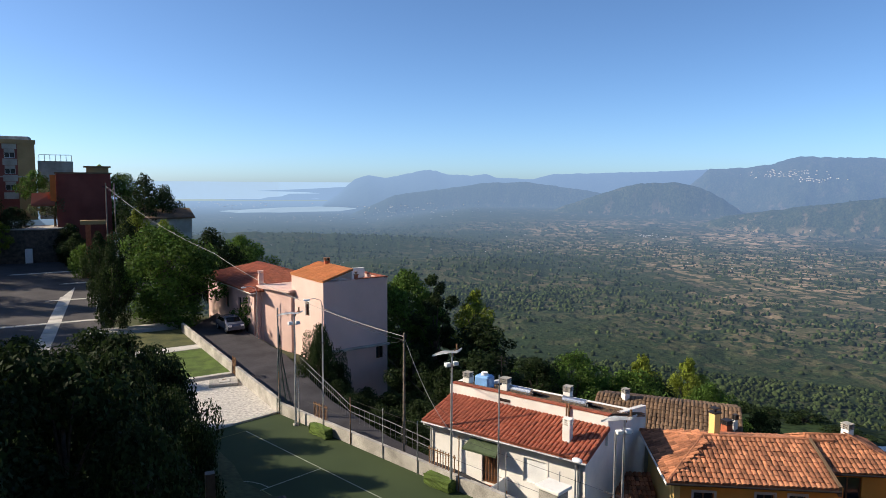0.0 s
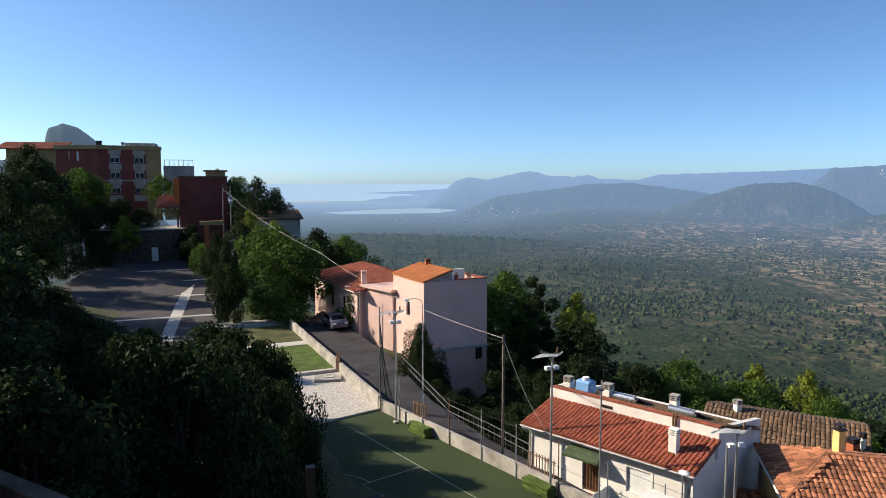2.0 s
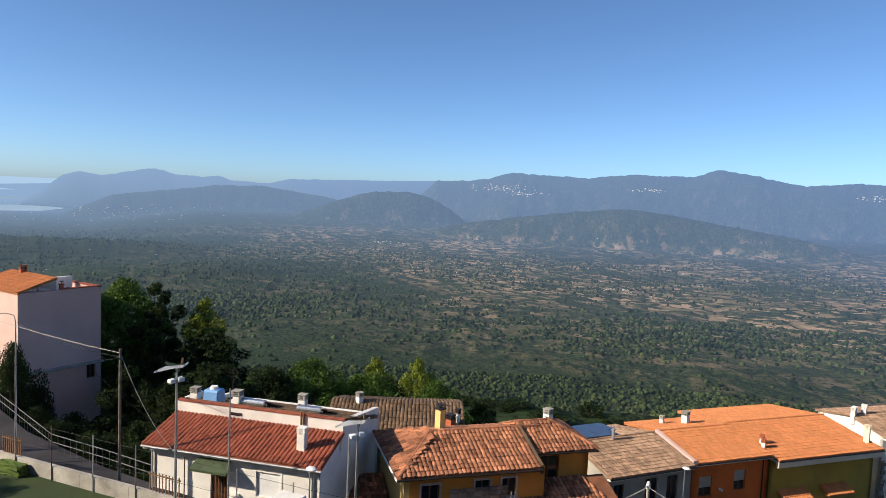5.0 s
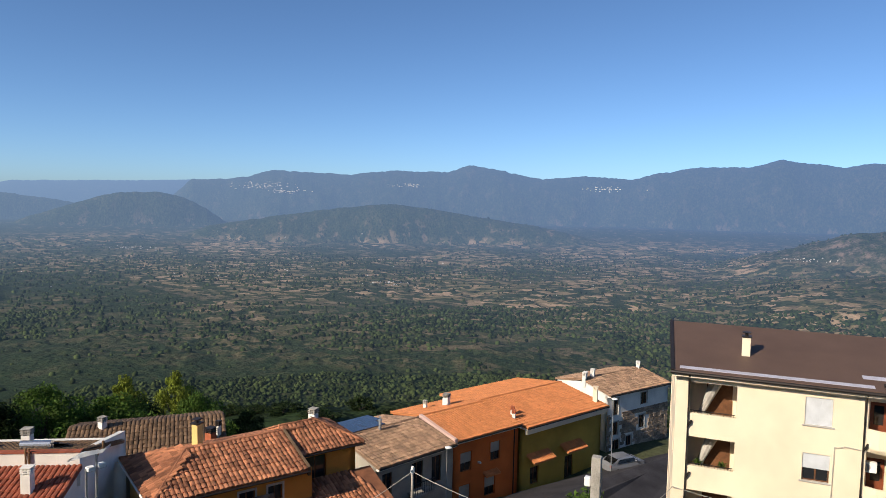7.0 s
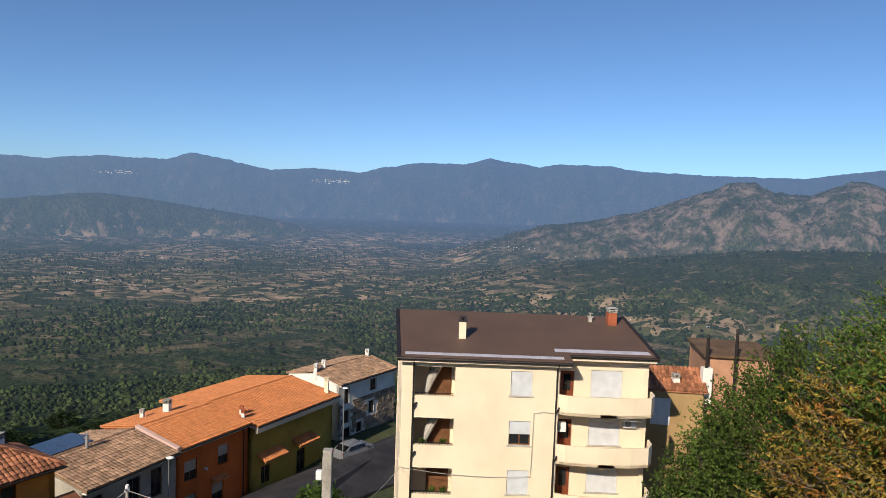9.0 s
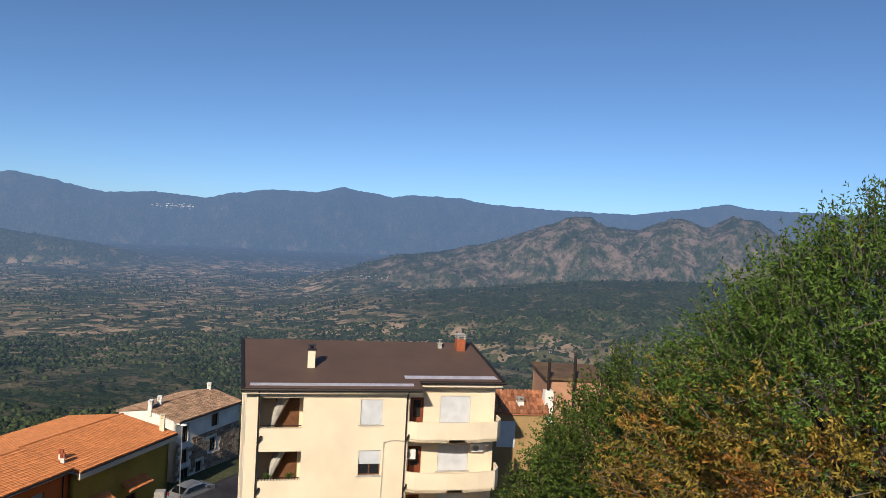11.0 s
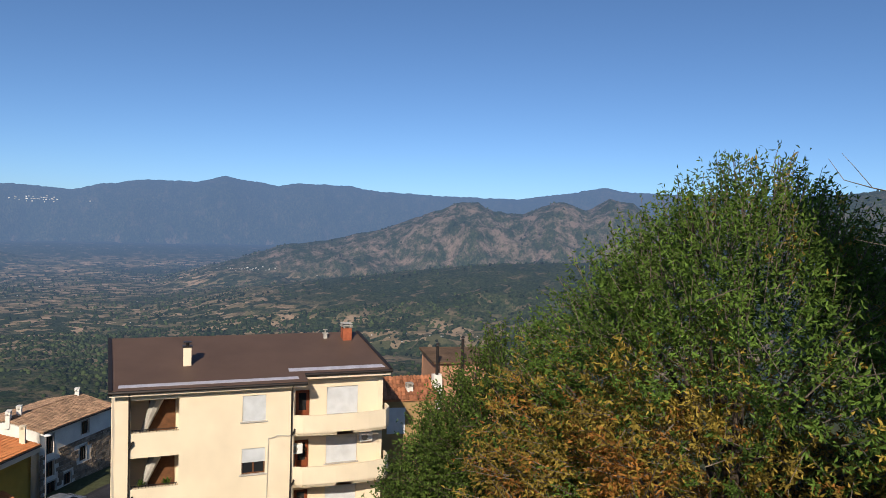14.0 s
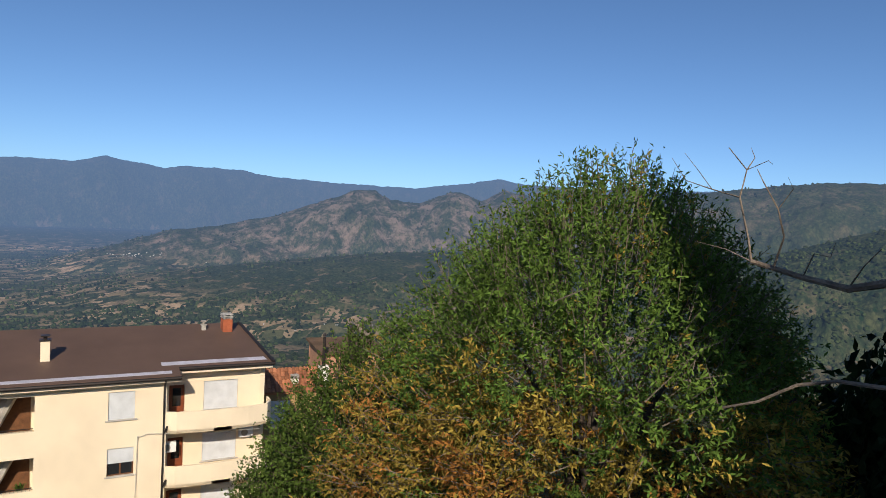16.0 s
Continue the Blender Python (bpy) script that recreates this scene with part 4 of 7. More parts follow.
def strip(a, b, w):
    def up(p):
        return Vector((p[0], p[1], np.interp(p[1], [68, 104, 126], [0.05, 0.7, 2.3]) + 0.03))
    n = 5
    bm = bmesh.new()
    for i in range(n):
        p, q = up(Vector(a).lerp(Vector(b), i / n)), up(Vector(a).lerp(Vector(b), (i + 0.985) / n))
        s = (q - p).cross(Vector((0, 0, 1))).normalized() * w / 2
        slab(bm, [p + s, q + s, q - s, p - s], 0.1)
    part("paving_strip", bm, pale_paver, plaza, "pale paving strip")


strip((-6.7, 70), (-6.3, 106), 1.3)
for y, x0, x1 in ((81, -22, -2.2), (95, -22, -2.8), (107, -18, -3.6), (116, -18, -4.3)):
    strip((x0, y), (x1, y + 1.5), 0.8)
strip((-13.5, 70), (-13.5, 106), 0.5)
low_wall((-2.3, 81), (-3.2, 104), 0.1, 0.7, 0.35, "plaza_wall")
ret = tagged(part("retaining_wall", prism(bmesh.new(), [(-24, 126.5), (-13.5, 125.5), (-9, 126.5), (-6.5, 129), (-6.5, 136), (-24, 136)], 0.5, 7.6), shade_dark_stone), "tall grey retaining wall at the end of the square", "wall", kind="structure")
tagged(part("coping", prism(bmesh.new(), [(-24, 126.3), (-13.5, 125.3), (-8.9, 126.3), (-6.3, 129), (-6.5, 136), (-24, 136)], 7.6, 7.75), kerb_stone), "pale coping on the retaining wall", "coping", kind="structure")
sh = thing("shrine_niche", "small pale arched niche in the retaining wall", "niche", pose(-13.0, 125.35, 2.3, 0, 0, 0))
part("niche", prism(bmesh.new(), [(-0.5, -0.2), (0.5, -0.2), (0.5, 0.3), (-0.5, 0.3)], 0, 2.3), white_plaster, sh)

# road between court wall and houses
bm = bmesh.new()
left = [(13.9, 90.0), (5.7, 73.0), (7.98, 55.9), (9.5, 44.9), *[on_court(a, -0.14)[:2] for a in (8, 16, 24, 36)]]
right = [(20, 92), (11.6, 71.5), (13.2, 60), (13.3, 46.0), *[on_court(a, -2.9)[:2] for a in (8, 16, 24, 36)]]
lz = [0.2, 0.1, 0.02, -0.02, -0.3, -0.8, -1.8, -4.0]
rows = []
for p, q, z in zip(left, right, lz):
    rows.append([bm.verts.new((p[0], p[1], z)), bm.verts.new((q[0], q[1], z - 0.05)), bm.verts.new((p[0], p[1], z - 0.5)), bm.verts.new((q[0], q[1], z - 0.55))])
for a, b in zip(rows, rows[1:]):
    bm.faces.new((a[0], a[1], b[1], b[0]))
    bm.faces.new((a[1], a[3], b[3], b[1]))
    bm.faces.new((a[2], a[0], b[0], b[2]))
tagged(part("road", bm, asphalt), "worn grey asphalt lane sloping past the court", "road", kind="structure")
tagged(part("street", slab(bmesh.new(), [(24, 19, -4.2), (33, 14.5, -6.0), (40, 12.5, -7.4), (49, 9.5, -9.2), (57, 5, -9.35), (66, -3, -9.5), (74, 2, -9.5), (70, 5.4, -9.5), (64, 9.5, -9.45), (55.5, 15.4, -9.35), (49, 18.4, -9.1), (42, 21.2, -7.6), (34, 19.5, -6.0), (26, 23, -4.2)], 0.5), asphalt), "grey asphalt village street", "road", kind="structure")

# fence over the court wall
fence = thing("court_fence", "tall posts and wires of a court fence, rusted", "fence", pose(0, 0, 0))
for k, a in enumerate((0.3, 2.6, 5.2, 7.9, 10.8, 13.6, 16.6, 19.6, 22.6, 26)):
    b = on_court(a, 0.16)
    part("post", rodded((b[0], b[1], 0), (b[0], b[1], 2.9), 0.03), galvanised if k % 3 else rust, fence)
for z in (1.6, 2.75):
    part("wire", path_tube(bmesh.new(), [on_court(a, 0.16, z) for a in (0.3, 2.6, 5.2, 7.9, 10.8, 13.6, 16.6, 19.6, 22.6, 26)], 0.009, 0.009, 4), cable_black, fence)
# hanging net beside the corner post
net = thing("ball_net", "bunched dark green ball net hanging from a post", "net", pose(*on_court(0.2, 0.1)))
part("post", rodded((0, 0, 0), (0, 0, 7.2), 0.045), galvanised, net)
bm = bmesh.new()
r2 = random.Random(4)
for i in range(26):
    x, y = r2.uniform(-0.2, 0.9), r2.uniform(-0.35, 0.25)
    path_tube(bm, [(0.05, 0, 6.0), (x * 0.35, y * 0.4, 3.6), (x * 0.7, y * 0.8, 2.0), (x * 1.3, y * 1.4, 0.05)], 0.009, 0.009, 3)
for i in range(16):
    z = 0.25 + i * 0.16
    path_tube(bm, [(-0.2, -0.3, z), (0.2, -0.1, z - 0.05), (0.6, 0.1, z + 0.04), (0.9, 0.25, z)], 0.007, 0.007, 3)
part("net", bm, net_green, net)
for a0, a1 in ((3.9, 5.4), (14.2, 16.2)):
    g = thing("iron_gate", "rusty iron railing gate in the wall", "gate", pose(*on_court(a0, -0.05, 0.45)) @ Matrix.Rotation(math.atan2(U.y, U.x), 4, "Z"))
    part("rail", boxed(0, -0.025, 0.12, a1 - a0, 0.025, 0.17), rust, g)
    part("rail", boxed(0, -0.025, 1.10, a1 - a0, 0.025, 1.15), rust, g)
    for i in range(10):
        x = (a1 - a0) * (i + 0.5) / 10
        part("bar", boxed(x - 0.02, -0.02, 0, x + 0.02, 0.02, 1.25), rust, g)
gg = thing("iron_gate", "rusty iron gate between the lawn walls", "gate", pose(8.0, 54.4, 0.1, 0, 0, 98))
for i in range(7):
    part("bar", boxed(i * 0.15, -0.02, 0.05, i * 0.15 + 0.05, 0.02, 1.5), rust, gg)
part("rail", boxed(0, -0.03, 0.3, 0.95, -0.02, 0.36), rust, gg)
part("rail", boxed(0, -0.03, 1.3, 0.95, -0.02, 1.36), rust, gg)
for a in (5.4, 15.6):
    hd = thing("hedge", "small clipped green hedge against the court wall", "hedge", pose(*on_court(a, 0.5)) @ Matrix.Rotation(math.atan2(U.y, U.x), 4, "Z"))
    bm = boxed(-0.9, -0.28, 0, 0.9, 0.28, 0.6, bevel=0.08)
    bmesh.ops.subdivide_edges(bm, edges=bm.edges, cuts=3, use_grid_fill=True)
    for v in bm.verts:
        v.co += Vector([r2.uniform(-0.05, 0.05) for _ in range(3)])
    part("foliage", bm, lawn, hd)
# handrail on the lane's lower side
hr = thing("handrail", "grey metal handrail along the lane", "railing", pose(0, 0, 0))
pts = [(13.25, 55.0, 0.0), (13.3, 46.0, -0.05), *[(*on_court(a, -2.9)[:2], z) for a, z in ((4, -0.2), (8, -0.35), (12, -0.6))]]
for z in (0.55, 1.0):
    part("rail", path_tube(bmesh.new(), [(x, y, h + z) for x, y, h in pts], 0.025, 0.025, 6), rail_grey, hr)
for p, q in zip(pts, pts[1:]):
    n = max(2, round((Vector(q) - Vector(p)).length / 0.5))
    for i in range(n):
        s = Vector(p).lerp(Vector(q), i / n)
        part("baluster", rodded(s - Vector((0, 0, 0.2)), s + Vector((0, 0, 1.0)), 0.012, n=5), rail_grey, hr)
# ---- lamps and poles ----


def flood_lamp(p, h, yaw, label):
    """A tall court lamp with a sweeping white wing-shaped reflector."""
    ob = thing("street_lamp", label, "lamp", pose(*p, 0, 0, yaw), "court lamps")
    part("pole", rodded((0, 0, -0.5), (0, 0, h), 0.075, 0.05, 10), galvanised, ob)
    part("base", boxed(-0.16, -0.16, -0.3, 0.16, 0.16, 0.12, bevel=0.02), concrete, ob)
    bm = bmesh.new()
    line = [(-1.15, 0.02, 0.02), (-0.75, 0.20, 0.10), (-0.35, 0.30, 0.13), (0.1, 0.26, 0.06), (0.45, 0.10, 0.10), (0.6, 0.03, 0.16)]
    rows = [[bm.verts.new((x, -w, z + h - 0.02)), bm.verts.new((x, 0, z + h + 0.05)), bm.verts.new((x, w, z + h - 0.02))] for x, w, z in line]
    for a, b in zip(rows, rows[1:]):
        for k in (0, 1):
            bm.faces.new((a[k], a[k + 1], b[k + 1], b[k]))
    bmesh.ops.solidify(bm, geom=bm.faces[:], thickness=0.05)
    part("reflector", bm, white_paint, ob, "white wing-shaped reflector")
    part("arm", path_tube(bmesh.new(), [(0, 0, h - 0.2), (0.15, 0, h + 0.1), (0.35, 0, h + 0.2)], 0.04, 0.03), rust, ob)
    part("mount", rodded((0.3, 0, h + 0.1), (0.3, 0, h + 0.42), 0.06, 0.05), rust, ob)
    for s in (-1, 1):
        part("floodlight", boxed(-0.42 + (s + 1) * 0.22, -0.16, h - 0.62, -0.12 + (s + 1) * 0.22, 0.1, h - 0.45, bevel=0.02), white_paint, ob)
    part("crossarm", boxed(-0.4, -0.03, h - 0.68, 0.4, 0.03, h - 0.62), galvanised, ob)
    return ob


flood_lamp((14.68, 29.5, 0), 7.1, 8, "tall galvanised court lamp with a white wing reflector")
flood_lamp((9.79, 42.0, 0), 7.2, 8, "tall galvanised court lamp with a white wing reflector")
flood_lamp((19.75, 22.6, -2.5), 7.7, -10, "tall galvanised court lamp by the white house")
part3 = thing("pole", "thin second metal pole beside the court lamp", "pole", pose(19.35, 22.7, -2.5))
part("shaft", rodded((0, 0, -0.5), (0, 0, 7.2), 0.05), galvanised, part3)
for x, y, h, r in ((14.05, 34.2, 7.5, 0.09), (11.1, 40.2, 6.4, 0.05), (16.3, 27.6, 6.6, 0.05)):
    ob = thing("utility_pole", "slender wooden utility pole beside the court wall" if r > 0.06 else "thin dark metal pole beside the court wall", "pole", pose(x, y, -0.3))
    part("shaft", rodded((0, 0, -0.5), (0, 0, h), r, r * 0.75), pole_wood if r > 0.06 else galvanised, ob)
    part("bracket", boxed(-0.12, -0.03, h - 0.5, 0.12, 0.03, h - 0.42), dark_metal, ob)


def road_lamp(p, h, label):
    ob = thing("street_lamp", label, "lamp", pose(*p), "street lamps")
    part("pole", rodded((0, 0, -0.3), (0, 0, h), 0.05, 0.035), galvanised, ob)
    bm = bmesh.new()
    bmesh.ops.create_uvsphere(bm, u_segments=12, v_segments=8, radius=0.22, matrix=Matrix.Translation((0, -0.1, h + 0.05)) @ Matrix.Diagonal((1.0, 1.3, 0.45, 1)))
    part("head", bm, white_paint, ob, "white lamp head")
    part("collar", rodded((0, 0, h - 0.15), (0, 0, h), 0.06), galvanised, ob)
    return ob


road_lamp((18.6, 24.5, -1.6), 4.4, "slim street lamp in front of the white house")
road_lamp((47.2, 18.6, -9.0), 5.8, "slim street lamp on the village street")
road_lamp((62.5, 8.6, -9.5), 7.3, "slim street lamp by the stone house")
for p, h in (((14.2, 51.5, -0.6), 6.5), ((12.3, 69.0, -0.1), 4.6)):
    ob = thing("street_lamp", "old lamp on a curved bracket by the pink house", "lamp", pose(*p), "street lamps")
    part("pole", rodded((0, 0, -0.4), (0, 0, h), 0.06, 0.045), galvanised, ob)
    part("arm", path_tube(bmesh.new(), [(0, 0, h - 0.1), (-0.1, 0, h + 0.35), (-0.6, 0, h + 0.55), (-1.1, 0, h + 0.5)], 0.03, 0.025), galvanised, ob)
    part("head", boxed(-1.5, -0.1, h + 0.40, -1.0, 0.1, h + 0.52, bevel=0.03), white_paint, ob)
cp = thing("utility_pole", "thick square concrete pole with a small white box", "pole", pose(25.05, 3.74, -6.5))
part("shaft", boxed(-0.17, -0.17, -1, 0.17, 0.17, 12.9, bevel=0.02), concrete, cp)
part("meter_box", boxed(-0.1, 0.19, 11.75, 0.12, 0.42, 12.1, bevel=0.03), white_paint, cp)
sp = thing("utility_pole", "grey pole with an insulator head on the street", "pole", pose(34.0, 15.3, -7.2))
part("shaft", rodded((0, 0, -0.4), (0, 0, 7.6), 0.10, 0.08), concrete, sp)
part("insulator", rodded((0, 0, 7.6), (0, 0, 7.95), 0.14, 0.08), white_paint, sp)
part("crossarm", boxed(-0.25, -0.04, 7.7, 0.25, 0.04, 7.78), galvanised, sp)

# ---- houses ----


def house(name, label):
    return thing(name, label, "house", Matrix.Identity(4))


def side_walls(parent, corners, z0, z1, mat, thick=0.3, skip=()):
    """Plain walls along the sides of a plan, closed at the corners."""
    n = len(corners)
    for i in range(n):
        if i in skip:
            continue
        a, b = corners[i], corners[(i + 1) % n]
        m, ln = frame_at(a, b, 0)
        wall("wall", ln, z0, z1, thick, [], mat, parent, m)


# white house by the court
wh = house("white_house", "white rendered house with red tiled lean-to roof")
eL, eR = Vector((15.5, 34.5, 0)), Vector((20.2, 26.1, 0))
wd = (eR - eL).normalized()
wn_ = Vector((-wd.y, wd.x, 0))
m, ln = frame_at(eL + wn_ * 0.45, eR + wn_ * 0.45, 0)
door_h = [(3.55, -0.95, 4.55, 1.15), (6.15, -0.2, 7.5, 1.1)]
wall("wall", ln, -3.0, 1.85, 0.3, door_h, white_plaster, wh, m, "white rendered front wall")
window(wh, m, *[6.15, -0.2, 7.5, 1.1], shutter_white, dark_glass, 1.0, white_paint, surround=white_plaster)
dr = put(part("door", boxed(3.58, 0.1, -0.93, 4.52, 0.16, 1.12, bevel=0.01), wood_brown, wh, "brown glazed front door"), m)
for i in range(5):
    part("grille_bar", boxed(3.64 + i * 0.18, 0.06, -0.8, 3.67 + i * 0.18, 0.08, 1.05), dark_metal, dr)
p0, p1, p2, p3 = [eL + wn_ * 0.45, eR + wn_ * 0.45, eR + wn_ * 9.5, eL + wn_ * 9.5]
for a, b in ((p1, p2), (p2, p3), (p3, p0)):
    mm, l2 = frame_at(a, b, 0)
    wall("wall", l2, -4.5, 1.75, 0.3, [], white_plaster, wh, mm)
zE, zR, dR = 1.9, 2.7, 3.0
o = eL + Vector((0, 0, zE)) - wd * 0.25
roof(wh, "roof", o, wd * (ln + 0.5), wn_ * dR + Vector((0, 0, zR - zE)), new_tile, 0.235, 0.42, singles=300, label="red clay tile lean-to roof")
put(part("fascia", boxed(-0.2, -0.42, 1.62, ln + 0.2, 0.0, 1.78), white_plaster, wh), m)
gut = put(part("gutter", rodded((-0.25, -0.5, 1.80), (ln + 0.25, -0.5, 1.76), 0.06), galvanised, wh), m)
for x in (0.15, ln - 0.35):
    put(part("downpipe", rodded((x, -0.1, -1.2), (x, -0.1, 1.7), 0.045), galvanised, wh), m)
mp, _ = frame_at(eL + wn_ * dR, eR + wn_ * dR, 0)
put(part("parapet", boxed(-0.15, 0, 1.7, ln + 0.15, 0.25, zR + 0.66, bevel=0.01), white_plaster, wh, "white parapet with tile coping"), mp)
for i in range(30):
    put(part("coping_tile", boxed(-0.2 + i * (ln + 0.4) / 30, -0.05, zR + 0.66, -0.2 + (i + 0.97) * (ln + 0.4) / 30, 0.32, zR + 0.72), new_tile, wh), mp)
put(part("parapet", boxed(-0.4, 0.05, 1.7, -0.15, 2.4, zR + 0.55, bevel=0.01), white_plaster, wh), mp)
put(part("opening", boxed(3.15, -0.03, zR + 0.2, 3.85, 0.01, zR + 0.36), dark_metal, wh), mp)
for x in (7.4, 7.55):
    put(part("flue", rodded((x, -0.08, zR + 0.0), (x, -0.08, zR + 0.9), 0.05), rust, wh), mp)
ob = eL + wn_ * (dR + 0.3) + Vector((0, 0, zR + 0.62))
roof(wh, "roof", ob - wd * 0.2, wd * (ln + 0.4), wn_ * 5.4 + Vector((0, 0, -1.5)), dull_shaded_tile, 0.25, 0.42, label="shaded rear tile roof")
# gable triangles
for q in (p0 - wd * 0.02, p1 - wd * 0.30):
    bm = bmesh.new()
    pts = [q + Vector((0, 0, 1.7)), q + wn_ * (dR - 0.4) + Vector((0, 0, 1.7)), q + wn_ * (dR - 0.4) + Vector((0, 0, zR - 0.06)), q + Vector((0, 0, zE + 0.02))]
    a, b = [bm.verts.new(p) for p in pts], [bm.verts.new(p + wd * 0.3) for p in pts]
    bm.faces.new(a), bm.faces.new(b[::-1])
    for i in range(4):
        bm.faces.new((a[i], a[(i + 1) % 4], b[(i + 1) % 4], b[i]))
    bmesh.ops.recalc_face_normals(bm, faces=bm.faces)
    part("gable", bm, white_plaster, wh)
    bm = bmesh.new()
    pts = [q + wn_ * (dR - 0.3) + Vector((0, 0, 1.7)), q + wn_ * 9.0 + Vector((0, 0, 1.7)), q + wn_ * 9.0 + Vector((0, 0, 2.15)), q + wn_ * (dR - 0.1) + Vector((0, 0, zR + 0.5))]
    a, b = [bm.verts.new(p) for p in pts], [bm.verts.new(p + wd * 0.3) for p in pts]
    bm.faces.new(a), bm.faces.new(b[::-1])
    for i in range(4):
        bm.faces.new((a[i], a[(i + 1) % 4], b[(i + 1) % 4], b[i]))
    bmesh.ops.recalc_face_normals(bm, faces=bm.faces)
    part("gable", bm, white_plaster, wh)


def wpt(x, d, z):
    return Matrix.Translation(eL + wd * x + wn_ * d + Vector((0, 0, z))) @ Matrix.Rotation(math.atan2(wd.y, wd.x), 4, "Z")


chimney(wh, wpt(ln - 1.35, 1.2, zE + 0.35), 0.42, 0.42, 0.85, white_plaster, white_plaster)
chimney(wh, wpt(0.35, dR + 0.9, zR + 0.2), 0.45, 0.45, 0.7, white_plaster, concrete)
chimney(wh, wpt(3.0, dR + 0.9, zR + 0.2), 0.5, 0.5, 0.8, white_plaster, concrete)
chimney(wh, wpt(6.7, dR + 1.6, zR + 0.0), 0.42, 0.42, 1.0, white_plaster, concrete)
aw = put(part("awning", slab(bmesh.new(), [(2.8, -0.85, 1.12), (4.95, -0.85, 1.12), (4.75, 0, 1.62), (3.0, 0, 1.62)], 0.05), green_awning, wh, "dark green door awning"), m)
part("awning_edge", boxed(2.8, -0.87, 1.0, 4.95, -0.83, 1.11), green_awning, aw)
st = put(part("porch_step", boxed(3.0, -1.6, -1.6, 5.2, 0, -1.0, bevel=0.02), brick_clay, wh, "terracotta tiled porch"), m)
part("porch_rail", boxed(5.15, -1.6, -1.0, 5.2, -0.02, -0.2), white_paint, st)
tank = thing("water_tank", "pale blue plastic water tank on the roof", "tank", wpt(1.55, dR + 0.9, zR + 0.4))
part("tank", boxed(-0.5, -0.4, 0, 0.5, 0.4, 0.85, bevel=0.1), blue_plastic, tank)
part("lid", rodded((0, 0, 0.85), (0, 0, 1.02), 0.24, 0.2, 14), white_paint, tank)
for x in (4.0, 7.4):
    sb = thing("solar_boiler", "steel solar water boiler lying on the roof", "boiler", wpt(x, dR + 1.0, zR + 0.35), "solar boilers")
    part("drum", rodded((-0.7, 0, 0.34), (0.7, 0, 0.34), 0.23, n=18), steel, sb)
    for s in (-0.6, 0.6):
        part("bracket", boxed(s - 0.03, -0.25, -0.2, s + 0.03, 0.25, 0.16), galvanised, sb)
    part("collector", slab(bmesh.new(), [(-0.9, 0.3, 0.35), (0.9, 0.3, 0.35), (0.9, 2.0, -0.35), (-0.9, 2.0, -0.35)], 0.08), solar_blue, sb)
an = thing("antenna", "thin roof aerial with crossbars", "antenna", wpt(2.55, dR + 1.2, zR + 0.4))
part("mast", rodded((0, 0, 0), (0, 0, 2.1), 0.025), dark_metal, an)
for z in (1.6, 1.8, 2.0):
    part("crossbar", rodded((-0.3, 0, z), (0.3, 0, z), 0.012, n=5), dark_metal, an)
# little meter hut at the wall
hut = thing("meter_hut", "small pale concrete meter hut by the wall", "hut", pose(*on_court(22.6, 0.62, 0.0)) @ Matrix.Rotation(math.atan2(U.y, U.x), 4, "Z"))
part("body", boxed(-0.5, -0.4, 0, 0.5, 0.4, 2.3, bevel=0.02), concrete, hut)
part("roof", boxed(-0.62, -0.52, 2.3, 0.62, 0.52, 2.45, bevel=0.02), white_plaster, hut)
part("door", boxed(-0.3, -0.43, 1.25, 0.3, -0.39, 1.9), dark_metal, hut)
part("door", boxed(-0.3, -0.43, 0.3, 0.3, -0.39, 1.0), dark_metal, hut)

# pink house
ph = house("pink_house", "pink rendered house with red tiled roofs")
wa, wb_ = (9.5, 85.0), (12.3, 70.5)
d = (Vector(wb_) - Vector(wa)).normalized()
nn = Vector((-d.y, d.x))
m, ln = frame_at(wa, wb_, 0)
holes = [(6.2, 1.4, 7.3, 3.0), (10.2, 1.6, 11.1, 3.1), (2.2, 1.5, 3.2, 3.0)]
wall("wall", ln, -0.5, 4.3, 0.3, holes, pink_plaster, ph, m, "sunlit pink rendered wall")
for h in holes:
    window(ph, m, *h, wood_brown, dark_glass)
c2, c3 = Vector(wb_) + nn * 9, Vector(wa) + nn * 9
for a, b in ((wb_, c2), (c2, c3), (c3, wa)):
    mm, l2 = frame_at(a, b, 0)
    wall("wall", l2, -2.5, 4.25, 0.3, [(2.0, 1.2, 3.3, 3.2)] if a is wb_ else [], pink_plaster, ph, mm)
    if a is wb_:
        window(ph, mm, 2.0, 1.2, 3.3, 3.2, wood_brown, dark_glass, 0.4, wood_brown)
A, B_, C_, D_ = [Vector((p[0], p[1], 4.35)) for p in (Vector(wa) - nn * 0.6 - d * 0.6, Vector(wb_) - nn * 0.6 + d * 0.6, c2 + nn * 0.6 + d * 0.6, c3 + nn * 0.6 - d * 0.6)]
d3, n3 = Vector((d.x, d.y, 0)), Vector((nn.x, nn.y, 0))
lw, dp = (B_ - A).length, (D_ - A).length
half, rise = dp / 2, 1.7
r0, r1 = A + d3 * half + n3 * half + Vector((0, 0, rise)), B_ - d3 * half + n3 * half + Vector((0, 0, rise))
sl = math.hypot(half, rise)
roof(ph, "roof", A, B_ - A, n3 * half + Vector((0, 0, rise)), new_tile, 0.30, 0.48, lambda a, b: b / sl * half < a < lw - b / sl * half, under=[A, B_, r1, r0], label="red clay hipped roof")
